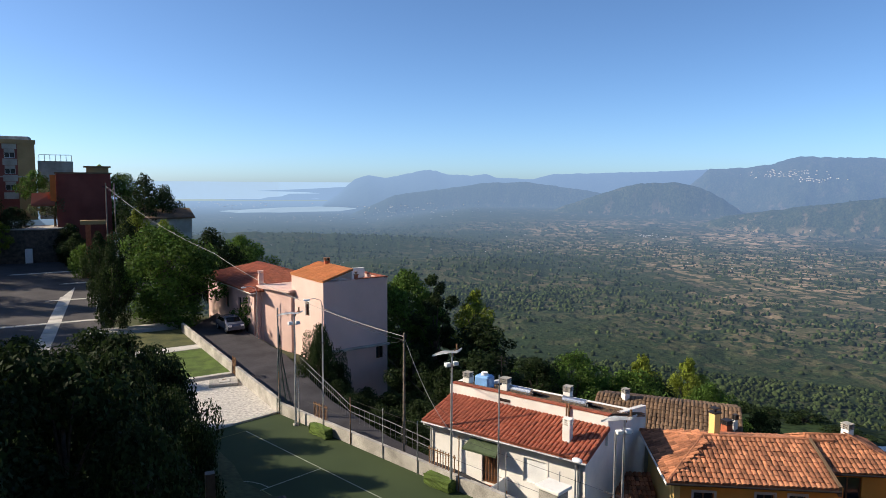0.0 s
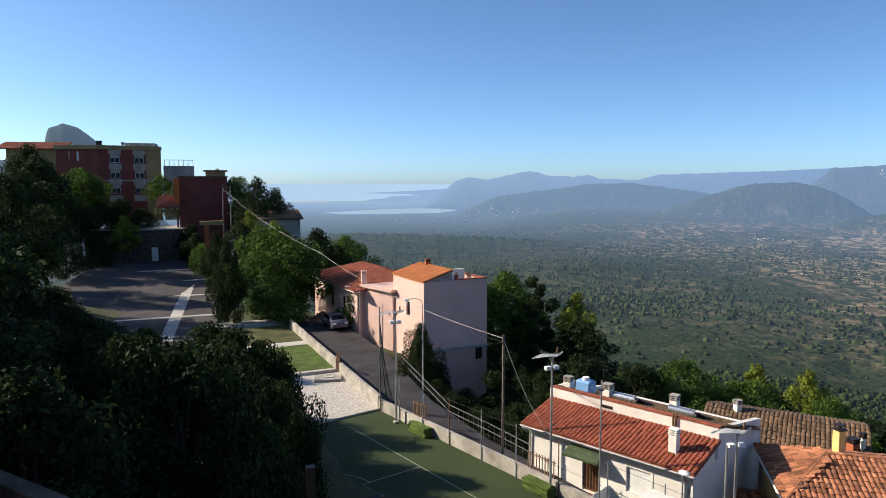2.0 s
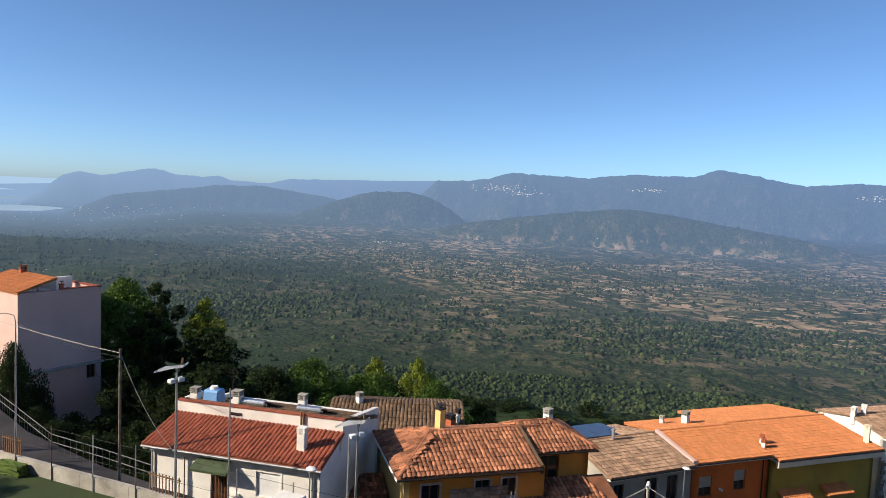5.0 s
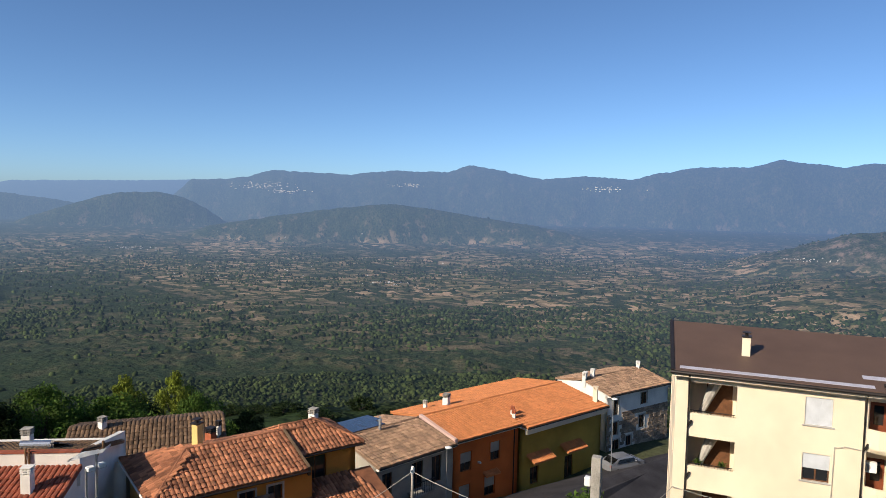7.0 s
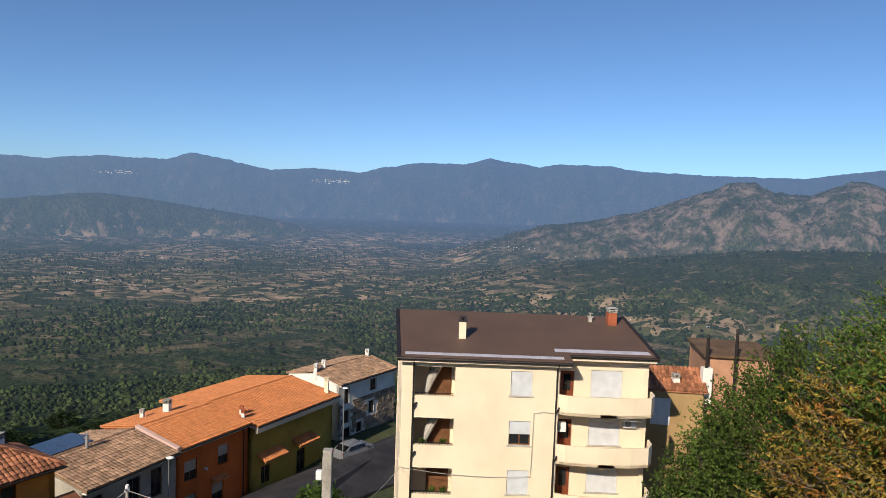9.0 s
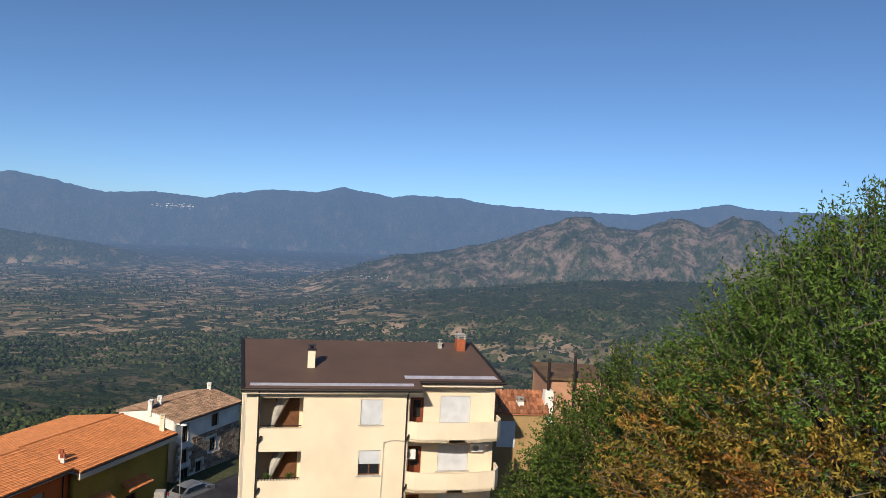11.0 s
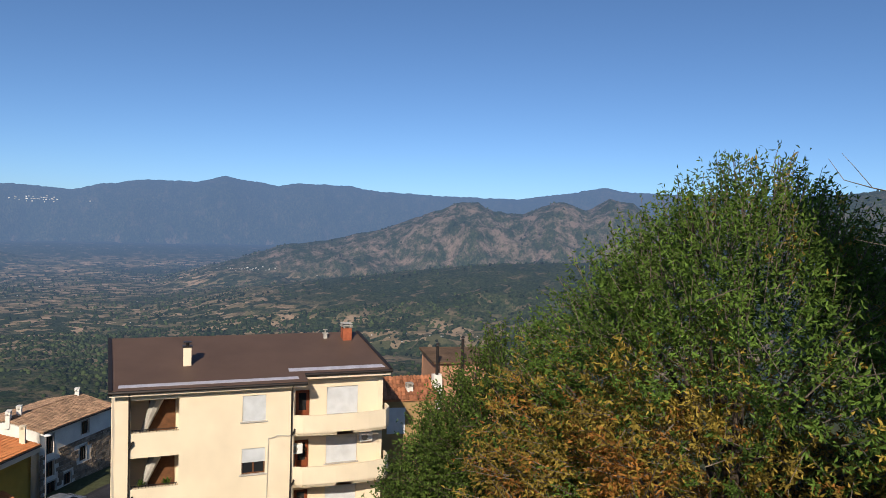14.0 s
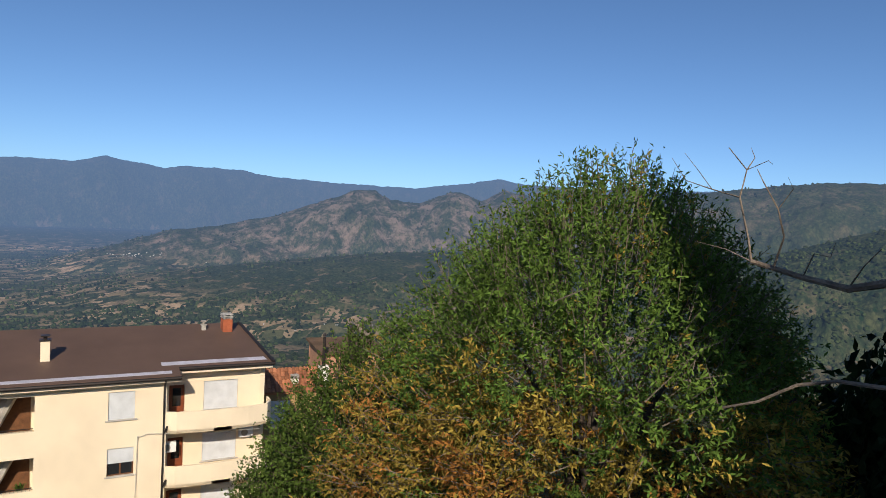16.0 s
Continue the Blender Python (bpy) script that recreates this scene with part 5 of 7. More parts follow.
roof(ph, "roof", B_, C_ - B_, -d3 * half + Vector((0, 0, rise)), new_tile, 0.30, 0.48, lambda a, b: b / sl * half < a < dp - b / sl * half, under=[B_, C_, r1])
roof(ph, "roof", D_, A - D_, d3 * half + Vector((0, 0, rise)), new_tile, 0.30, 0.48, lambda a, b: b / sl * half < a < dp - b / sl * half, under=[D_, A, r0])
roof(ph, "roof", C_, D_ - C_, -n3 * half + Vector((0, 0, rise)), new_tile, 0.30, 0.48, lambda a, b: b / sl * half < a < lw - b / sl * half, under=[C_, D_, r0, r1])
put(part("eave", boxed(-0.6, -0.55, 4.10, ln + 0.6, 0, 4.24), white_plaster, ph), m)
chimney(ph, Matrix.Translation(B_ + n3 * 1.6 - d3 * 1.2 + Vector((0, 0, 0.5))), 0.5, 0.5, 1.1, pink_plaster, pink_plaster)
# entry link and tall box
k0, k1 = Vector((13.2, 70.3)), Vector((15.5, 66.8))
side_walls(ph, [(13.0, 70.6), (15.2, 66.5), (20.5, 68.0), (20.0, 72.5)], -1.5, 4.6, pink_plaster)
put(part("flat_roof", slab(bmesh.new(), [(12.6, 70.9, 4.85), (14.9, 65.9, 4.85), (21, 68, 4.85), (20.3, 72.8, 4.85)], 0.25), pink_plaster, ph), Matrix.Identity(4))
q0, q1 = Vector((16.7, 60.1)), Vector((23.45, 61.4))
q3, q2 = q0 + Vector((-1.3, 6.9)), q1 + Vector((-1.3, 6.9))
m3, l3 = frame_at(q3, q0, 0)
hb = [(3.2, 2.7, 4.1, 4.1)]
wall("wall", l3, -9, 6.3, 0.3, hb, pink_plaster, ph, m3, "sunlit pink side wall")
window(ph, m3, *hb[0], wood_brown, dark_glass, surround=white_plaster)
m4, l4 = frame_at(q0, q1, 0)
wall("wall", l4, -9, 6.35, 0.3, [(5.6, -1.6, 6.4, -0.4)], pink_plaster, ph, m4, "shaded pink end wall")
window(ph, m4, 5.6, -1.6, 6.4, -0.4, wood_brown, dark_glass)
put(part("ledge", boxed(-0.1, -0.45, -0.28, l4 + 0.05, 0, -0.12), concrete, ph), m4)
for a, b in ((q1, q2), (q2, q3)):
    mm, l2 = frame_at(a, b, 0)
    wall("wall", l2, -9, 6.3, 0.3, [], pink_plaster, ph, mm)
e0, ex, ey = Vector((q0.x, q0.y, 6.38)), (q1 - q0).normalized().to_3d(), (q3 - q0).normalized().to_3d()
roof(ph, "roof", e0 + ey * 7.1 - ex * 0.1 + Vector((0, 0, 0.05)), ey * -7.3, ex * 3.1 + Vector((0, 0, 0.95)), orange_tile, 0.26, 0.44, label="bright terracotta tile roof")
put(part("parapet", slab(bmesh.new(), [e0 + ex * 3.0, e0 + ex * 3.0 + ey * 7, e0 + ex * 3.0 + ey * 7 + Vector((0, 0, 0.9)), e0 + ex * 3.0 + Vector((0, 0, 0.9))], 0.05), white_plaster, ph), Matrix.Identity(4))
for i in range(16):
    put(part("coping_tile", boxed(3.4 + i * 0.21, -0.08, 6.36, 3.59 + i * 0.21, 0.36, 6.45), new_tile, ph), m4)
mr, lr = frame_at(q1, q2, 0)
put(part("coping", boxed(-0.05, -0.05, 6.31, lr, 0.36, 6.42), new_tile, ph), mr)
put(part("terrace_wall", boxed(3.35, 3.4, 5.8, 6.3, 3.7, 6.95), white_plaster, ph, "cream terrace wall"), m4)
put(part("terrace_floor", boxed(3.0, 0.3, 5.5, 6.5, 6.6, 5.6), concrete, ph), m4)
chimney(ph, Matrix.Translation(e0 + ex * 2.9 + ey * 5.0 + Vector((0, 0, 0.8))), 0.5, 0.5, 0.5, brick_clay, rust)
chimney(ph, Matrix.Translation(e0 + ex * 4.2 + ey * 1.4 + Vector((0, 0, -0.4))), 0.3, 0.3, 0.6, brick_clay, rust, False)

# tiled corner house, ochre
th = house("ochre_house", "ochre corner house with old clay tile hip roof")
a0, a1 = Vector((23.9, 24.1, 0)), Vector((30.2, 20.3, 0))
td = (a1 - a0).normalized()
tn = Vector((-td.y, td.x, 0))


def tpt(x, y, z):
    return a0 + td * x + tn * y + Vector((0, 0, z))


mt, _ = frame_at(a0, a1, 0)
zt = 0.85
hf = [(1.35, -0.85, 2.35, 0.30), (4.35, -0.85, 5.2, 0.35), (5.9, -0.7, 6.7, 0.35)]
wall("wall", 8.0, -5.5, zt, 0.3, [(h[0] - 0.4, h[1], h[2] - 0.4, h[3]) for h in hf], ochre_plaster, th, mt @ Matrix.Translation((0.4, 0.4, 0)), "orange ochre front wall")
for h in hf:
    window(th, mt @ Matrix.Translation((0.4, 0.4, 0)), h[0] - 0.4, h[1], h[2] - 0.4, h[3], wood_brown, dark_glass, surround=kerb_stone, sill=kerb_stone)
for pa, pb, mat_ in (((0.4, 6.6), (0.4, 0.4), yellow_plaster), ((8.4, 0.4), (8.4, 6.6), ochre_plaster), ((8.4, 6.6), (0.4, 6.6), yellow_plaster)):
    mm, l2 = frame_at(tpt(*pa, 0), tpt(*pb, 0), 0)
    wall("wall", l2, -7.0, zt, 0.3, [], mat_, th, mm)
E0, E1, E2, E3 = tpt(0, 0, 0.95), tpt(8.0, 0, 0.95), tpt(8.0, 7.0, 0.95), tpt(0, 7.0, 0.95)
rz = 1.08
R0_, R1_ = tpt(2.6, 3.5, 0.95 + rz), tpt(8.0, 3.5, 0.95 + rz)
slt = math.hypot(3.5, rz)
roof(th, "roof", E0, E1 - E0, tn * 3.5 + Vector((0, 0, rz)), old_tile, 0.25, 0.36, lambda a, b: a > b / slt * 2.6, 300, [E0, E1, R1_, R0_], "weathered old clay tile roof")
roof(th, "roof", E3, E0 - E3, td * 2.6 + Vector((0, 0, rz)), old_tile, 0.25, 0.36, lambda a, b: b / slt * 3.5 < a < 7 - b / slt * 3.5, 0, [E3, E0, R0_])
roof(th, "roof", E2, E3 - E2, -tn * 3.5 + Vector((0, 0, rz)), old_tile, 0.25, 0.36, lambda a, b: a < 8 - b / slt * 2.6, 0, [E2, E3, R0_, R1_])
ridge_caps(th, E0, R0_, old_tile)
ridge_caps(th, E3, R0_, old_tile)
ridge_caps(th, R0_, R1_ + td * 1.2, old_tile)
# second, set back roof
F0, F1 = tpt(8.0, 1.5, 1.15), tpt(12.3, 1.5, 1.15)
F2, F3 = tpt(12.3, 6.6, 1.15), tpt(8.0, 6.6, 1.15)
S0_, S1_ = tpt(8.0, 4.05, 2.15), tpt(10.2, 4.05, 2.15)
sl2 = math.hypot(2.55, 1.0)
roof(th, "roof", F0, F1 - F0, tn * 2.55 + Vector((0, 0, 1.0)), old_tile, 0.25, 0.36, lambda a, b: a < 4.3 - b / sl2 * 2.1, 0, [F0, F1, S1_, S0_])
roof(th, "roof", F1, F2 - F1, -td * 2.1 + Vector((0, 0, 1.0)), old_tile, 0.25, 0.36, lambda a, b: b / sl2 * 2.55 < a < 5.1 - b / sl2 * 2.55, 0, [F1, F2, S1_])
roof(th, "roof", F2, F3 - F2, -tn * 2.55 + Vector((0, 0, 1.0)), old_tile, 0.25, 0.36, lambda a, b: a > b / sl2 * 2.1, 0, [F2, F3, S0_, S1_])
ridge_caps(th, S0_, S1_, old_tile)
ridge_caps(th, F1, S1_, old_tile)
put(part("gable_edge", slab(bmesh.new(), [E1 + Vector((0, 0, .14)), E1 + td * 0.15 + Vector((0, 0, .14)), R1_ + td * 0.15 + Vector((0, 0, .14)), R1_ + Vector((0, 0, .14))], 0.5), dull_shaded_tile, th), Matrix.Identity(4))
ms = mt @ Matrix.Translation((8.2, 1.9, 0))
wall("wall", 3.7, -5.5, 1.05, 0.3, [(0.5, -0.6, 1.8, 0.8)], ochre_plaster, th, ms)
window(th, ms, 0.5, -0.6, 1.8, 0.8, wood_brown, dark_glass)
mm, l2 = frame_at(tpt(11.9, 1.9, 0), tpt(11.9, 6.3, 0), 0)
wall("wall", l2, -7.5, 1.05, 0.3, [], ochre_plaster, th, mm)
mm, l2 = frame_at(tpt(11.9, 6.3, 0), tpt(8.2, 6.3, 0), 0)
wall("wall", l2, -7.5, 1.05, 0.3, [], ochre_plaster, th, mm)
# stone pier, canopy roofs and porch
def stones(parent, m, w, h, base, mat, size=0.34, seed=1, y=-0.09):
    """Rough stones laid over a wall face, each with its own edges."""
    rr = random.Random(seed)
    bm = bmesh.new()
    z = base
    while z < base + h - 0.05:
        hh = size * rr.uniform(0.55, 0.95)
        x = 0.0
        while x < w - 0.05:
            ww = min(size * rr.uniform(0.7, 1.7), w - x)
            box(bm, x + 0.012, y - rr.uniform(0, 0.035), z + 0.012, x + ww - 0.012, 0.0, min(z + hh, base + h) - 0.012, bevel=0.02)
            x += ww
        z += hh
    return tagged(put(part("stone_facing", bm, mat, parent, "rough stone facing"), m), kind="stuff")


stones(th, mt @ Matrix.Translation((2.9, 0.38, 0)), 3.3, 2.2, -2.2, stone_wall_mat, 0.36, 3)
roof(th, "canopy", tpt(0.5, -0.5, -1.55), td * 7.2, tn * 0.9 + Vector((0, 0, 0.35)), old_tile, 0.25, 0.36, label="narrow clay tile canopy")
roof(th, "canopy", tpt(6.2, -1.9, -1.75), td * 6.6, tn * 3.6 + Vector((0, 0, 1.3)), old_tile, 0.25, 0.36, lambda a, b: a < 6.6 - b * 0.35, label="clay tile porch roof")
roof(th, "canopy", tpt(-3.1, 2.0, -2.1), td * 3.4, tn * 3.4 + Vector((0, 0, 1.1)), old_tile, 0.25, 0.36, label="clay tile side roof")
my = mt @ Matrix.Translation((-2.9, 2.3, 0))
wall("wall", 3.2, -6.0, -2.25, 0.3, [(0.4, -4.6, 1.7, -2.6)], grey_plaster, th, my)
mpz = mt @ Matrix.Translation((6.4, -1.7, 0))
wall("porch_wall", 6.3, -6.2, -1.9, 0.35, [(0.5, -5.5, 2.7, -2.5), (3.4, -5.5, 5.6, -2.5)], ochre_plaster, th, mpz, "porch wall with dark archways")
wall("wall", 8.4, -6.0, -1.7, 0.3, [(1.4, -4.4, 3.2, -2.2), (4.6, -4.4, 5.8, -2.2)], grey_plaster, th, mt @ Matrix.Translation((0.3, 0.1, 0)))
chimney(th, Matrix.Translation(tpt(3.6, 5.0, 1.5)), 0.42, 0.42, 1.35, yellow_plaster, dark_metal, False)
chimney(th, Matrix.Translation(tpt(10.6, 4.9, 1.7)), 0.45, 0.45, 0.55, white_plaster, concrete)
put(part("gutter", rodded((-0.1, -0.08, 0.86), (8.1, -0.08, 0.84), 0.055), dark_metal, th), mt)
put(part("gutter", rodded((8.0, 1.42, 1.1), (12.3, 1.42, 1.08), 0.055), dark_metal, th), mt)
put(part("gutter", rodded((-0.08, 7.0, 0.86), (-0.08, -0.1, 0.84), 0.055), white_plaster, th), mt)
put(part("downpipe", rodded((0.25, 0.3, -5.5), (0.25, 0.3, 0.8), 0.05), yellow_plaster, th), mt)
for x, lean in ((4.4, -0.9), (5.35, 0.0), (7.6, 0.0)):
    sc = thing("scaffold_pole", "thin metal scaffold pole before the ochre house", "pole", Matrix.Translation(tpt(x, -2.2, -5.5)), "scaffold poles")
    part("shaft", rodded((0, 0, 0), (lean * td.x * -1.3, lean * td.y * -1.3, 6.3 if x < 7 else 4.6), 0.035), galvanised, sc)

# rear dull-roofed house beyond the white one
rh = house("rear_house", "low house with a shaded brown tile roof")
ra, rb = Vector((26.5, 34.0, 0)), Vector((33.0, 27.2, 0))
rd = (rb - ra).normalized()
rn = Vector((-rd.y, rd.x, 0))
roof(rh, "roof", ra + Vector((0, 0, -0.6)), rd * 9.4, rn * 5.0 + Vector((0, 0, 1.35)), dull_shaded_tile, 0.26, 0.42, label="shaded brown tile roof")
roof(rh, "roof", ra + rn * 10 + rd * 9.4 + Vector((0, 0, -0.6)), rd * -9.4, rn * -5.0 + Vector((0, 0, 1.35)), dull_shaded_tile, 0.26, 0.42)
q = [ra + rd * 0.3 + rn * 0.3, ra + rd * 9.1 + rn * 0.3, ra + rd * 9.1 + rn * 9.7, ra + rd * 0.3 + rn * 9.7]
side_walls(rh, [p.to_2d() for p in q], -8, -0.75, grey_plaster)
chimney(rh, Matrix.Translation(ra + rd * 2.0 + rn * 4.6 + Vector((0, 0, 0.2))), 0.4, 0.4, 0.9, white_plaster, concrete)
chimney(rh, Matrix.Translation(ra + rd * 8.4 + rn * 2.0 + Vector((0, 0, 0.0))), 0.5, 0.5, 0.6, brick_clay, dark_metal)
chimney(rh, Matrix.Translation(ra + rd * 8.9 + rn * 2.6 + Vector((0, 0, 0.1))), 0.25, 0.25, 0.7, white_plaster, dark_metal)


def row_house(name, label, a, b, eave, base, depth, rise, wall_mat, tile, holes, rear=None, over=0.4, tw=0.26):
    """A house in the street row: front wall from a to b, a pitched front roof and a rear one."""
    h = house(name, label)
    a, b = Vector((*a, 0)), Vector((*b, 0))
    m, ln = frame_at(a, b, 0)
    x, y = (b - a).normalized(), Vector((-(b - a).normalized().y, (b - a).normalized().x, 0))
    wall("wall", ln, base, eave - 0.05, 0.3, holes, wall_mat, h, m)
    c, e = b + y * depth * 2, a + y * depth * 2
    for p, q_ in ((b, c), (c, e), (e, a)):
        mm, l2 = frame_at(p, q_, 0)
        wall("wall", l2, base - 2, eave - 0.05, 0.3, [], wall_mat, h, mm)
    for p, off in ((a, 0.0), (b - x * 0.3, 0.0)):
        bm = bmesh.new()
        pts = [p + Vector((0, 0, eave - 0.06)), p + y * depth + Vector((0, 0, eave + rise - 0.16)), p + y * depth * 2 + Vector((0, 0, eave - 0.06))]
        f0, f1 = [bm.verts.new(v) for v in pts], [bm.verts.new(v + x * 0.3) for v in pts]
        bm.faces.new(f0), bm.faces.new(f1[::-1])
        for i in range(3):
            bm.faces.new((f0[i], f0[(i + 1) % 3], f1[(i + 1) % 3], f1[i]))
        bmesh.ops.recalc_face_normals(bm, faces=bm.faces)
        part("gable", bm, wall_mat, h)
    s = rise / depth
    o = a - y * over + Vector((0, 0, eave - over * s + 0.1))
    roof(h, "roof", o, x * ln, y * (depth + over) + Vector((0, 0, (depth + over) * s)), tile, tw, 0.40)
    o2 = b + y * (2 * depth + over) + Vector((0, 0, eave - over * s + 0.1))
    roof(h, "roof", o2, x * -ln, y * -(depth + over) + Vector((0, 0, (depth + over) * s)), rear or tile, tw, 0.40)
    ridge_caps(h, a + y * depth + Vector((0, 0, eave + rise + 0.12)), b + y * depth + Vector((0, 0, eave + rise + 0.12)), tile)
    put(part("gutter", rodded((0, -over - 0.06, eave - over * s + 0.02), (ln, -over - 0.06, eave - over * s), 0.06), dark_metal, h), m)
    put(part("eave_board", boxed(0, -over + 0.02, eave - over * s - 0.14, ln, 0, eave - over * s - 0.04), white_plaster, h), m)
    return h, m, ln, a, x, y


# tan-roofed house
hs = [(0.6, -5.9, 1.5, -4.2), (3.4, -6.2, 4.5, -4.1), (5.4, -6.2, 6.4, -4.1), (3.4, -9.4, 4.6, -7.2)]
tn_h, mt2, l2, ta, tx, ty = row_house("tan_house", "plain grey house with a tan clay tile roof", (42.2, 22.0), (49.2, 18.9), -3.5, -9.6, 4.2, 0.85, grey_plaster, tan_tile, hs)
for h in hs:
    window(tn_h, mt2, *h, wood_brown, dark_glass, 0.0)
bal = put(part("balcony", boxed(3.0, -0.9, -6.35, 5.0, 0, -6.2), concrete, tn_h, "small iron balcony"), mt2)
for i in range(12):
    part("baluster", boxed(3.02 + i * 0.175, -0.88, -6.2, 3.045 + i * 0.175, -0.86, -5.3), dark_metal, bal)
part("handrail", boxed(3.0, -0.9, -5.3, 5.0, -0.84, -5.26), dark_metal, bal)
for k, (u0, v0) in enumerate(((1.0, 4.5), (2.75, 4.5), (0.6, 6.6), (2.3, 6.6), (4.0, 6.6))):
    zz = lambda v: -3.5 + 0.85 * (1 - (v - 4.2) / 4.2) + 0.3
    pts = [ta + tx * u0 + ty * v0, ta + tx * (u0 + 1.65) + ty * v0, ta + tx * (u0 + 1.65) + ty * (v0 + 1.9), ta + tx * u0 + ty * (v0 + 1.9)]
    pn = part("solar_panel", slab(bmesh.new(), [p + Vector((0, 0, zz(v0 if i < 2 else v0 + 1.9) + (0 if i < 2 else 0.25))) for i, p in enumerate(pts)], 0.05), solar_blue, tn_h, "blue-grey solar panel")
    part("leg", rodded(pts[2] + Vector((0, 0, zz(v0 + 1.9) - 0.5)), pts[2] + Vector((0, 0, zz(v0 + 1.9) + 0.2)), 0.03), galvanised, pn)
chimney(tn_h, Matrix.Translation(ta + tx * 3.4 + ty * 3.9 + Vector((0, 0, -2.7))), 0.18, 0.18, 0.9, galvanised, galvanised, False)
# orange house
hs = [(0.7, -6.3, 1.9, -4.7), (4.0, -6.1, 5.1, -4.5), (0.6, -9.4, 1.8, -7.4), (3.4, -9.0, 4.6, -7.3)]
or_h, mo, lo, oa, ox, oy = row_house("orange_house", "bright orange house with new terracotta tile roof", (49.6, 19.0), (56.0, 15.6), -3.5, -10.2, 4.2, 0.8, orange_plaster, orange_tile, hs)
for h in hs:
    window(or_h, mo, *h, wood_brown, dark_glass, 0.55, grey_plaster, surround=orange_plaster)
roof(or_h, "canopy", oa + ox * 3.2 - oy * 0.5 + Vector((0, 0, -7.05)), ox * 1.6, oy * 0.5 + Vector((0, 0, 0.2)), orange_tile, 0.2, 0.3)
put(part("lamp", boxed(2.6, -0.3, -5.9, 2.75, 0, -5.75), white_paint, or_h), mo)
put(part("downpipe", rodded((6.7, -0.1, -10.2), (6.7, -0.1, -3.5), 0.05), dark_metal, or_h), mo)
chimney(or_h, Matrix.Translation(oa + ox * 4.3 + oy * 6.2 + Vector((0, 0, -3.2))), 0.65, 0.5, 1.0, white_plaster, concrete)
chimney(or_h, Matrix.Translation(oa + ox * 2.5 + oy * 7.0 + Vector((0, 0, -3.4))), 0.3, 0.3, 0.7, white_plaster, concrete)
put(part("parapet", slab(bmesh.new(), [oa - ox * 0.3 - oy * 0.45 + Vector((0, 0, -3.2)), oa + ox * 0.0 - oy * 0.45 + Vector((0, 0, -3.2)), oa + oy * 4.2 + Vector((0, 0, -2.4)), oa - ox * 0.3 + oy * 4.2 + Vector((0, 0, -2.4))], 0.6), pink_plaster, or_h, "pale party wall coping"), Matrix.Identity(4))
# olive house
hs = [(1.4, -9.6, 2.5, -8.0), (6.0, -10.2, 7.2, -8.0)]
ol_h, ml, ll, la, lx, ly = row_house("olive_house", "olive yellow house with a broad orange tile roof", (56.6, 15.6), (66.4, 10.3), -3.85, -11, 5.2, 0.8, olive_plaster, orange_tile, hs, over=0.9)
for h in hs:
    window(ol_h, ml, *h, wood_brown, dark_glass)
put(part("eave_band", boxed(0, -0.85, -4.75, ll, -0.6, -4.35), cream_plaster, ol_h, "pale eave band"), ml @ Matrix.Translation((0, 0, 0.25)))
for x0 in (0.9, 5.3):
    roof(ol_h, "canopy", la + lx * x0 - ly * 1.0 + Vector((0, 0, -7.2)), lx * 2.8, ly * 1.0 + Vector((0, 0, 0.5)), orange_tile, 0.24, 0.36, label="small tiled door canopy")
chimney(ol_h, Matrix.Translation(la + lx * 0.6 + ly * 1.6 + Vector((0, 0, -3.6))), 0.28, 0.28, 0.6, white_plaster, brick_clay)
chimney(ol_h, Matrix.Translation(la + lx * 0.2 + ly * 1.0 + Vector((0, 0, -3.6))), 0.28, 0.28, 0.5, white_plaster, brick_clay)
chimney(ol_h, Matrix.Translation(la + lx * (ll - 0.6) + ly * 0.3 + Vector((0, 0, -3.7))), 0.42, 0.42, 1.2, cream_plaster, cream_plaster)
# stone house
hs = [(0.8, -6.2, 1.7, -4.5), (5.2, -5.7, 6.2, -4.4), (0.8, -8.3, 1.7, -6.9), (5.0, -8.2, 5.9, -6.8), (0.9, -10.7, 2.0, -8.8), (3.0, -9.8, 3.9, -8.7)]
st_h, ms2, ls, sa, sx, sy = row_house("stone_house", "house of rough stone with a white upper floor", (69.6, 10.2), (77.8, 5.0), -3.9, -10.9, 3.6, 0.75, white_plaster, tan_tile, hs)
for h in hs:
    window(st_h, ms2, *h, wood_brown, dark_glass, surround=kerb_stone)


def stones_over(parent, m, w, h, base, holes, mat, size, seed, y):
    """Rough stones over a wall face, left out before its openings."""
    rr = random.Random(seed)
    z, n = base, 0
    while z < base + h - 0.05:
        hh, x = size * rr.uniform(0.6, 0.95), 0.0
        while x < w - 0.05:
            ww = min(size * rr.uniform(0.8, 1.7), w - x)
            if not any(hx0 - 0.1 < x + ww and x < hx1 + 0.1 and hz0 - 0.05 < z + hh and z < hz1 + 0.12 for hx0, hz0, hx1, hz1 in holes):
                bm = boxed(x + 0.012, y - rr.uniform(0, 0.04), z + 0.012, x + ww - 0.012, 0.0, min(z + hh, base + h) - 0.012, bevel=0.025)
                put(part("stone", bm, mat, parent), m)
            x += ww
        z += hh


stones_over(st_h, ms2, ls, 4.9, -10.9, hs, stone_wall_mat, 0.46, 5, -0.06)
chimney(st_h, Matrix.Translation(sa + sx * 0.2 + sy * 3.4 + Vector((0, 0, -3.2))), 0.9, 0.35, 0.6, white_plaster, white_plaster)
chimney(st_h, Matrix.Translation(sa + sx * 1.6 + sy * 3.6 + Vector((0, 0, -3.1))), 0.5, 0.4, 0.6, white_plaster, white_plaster)
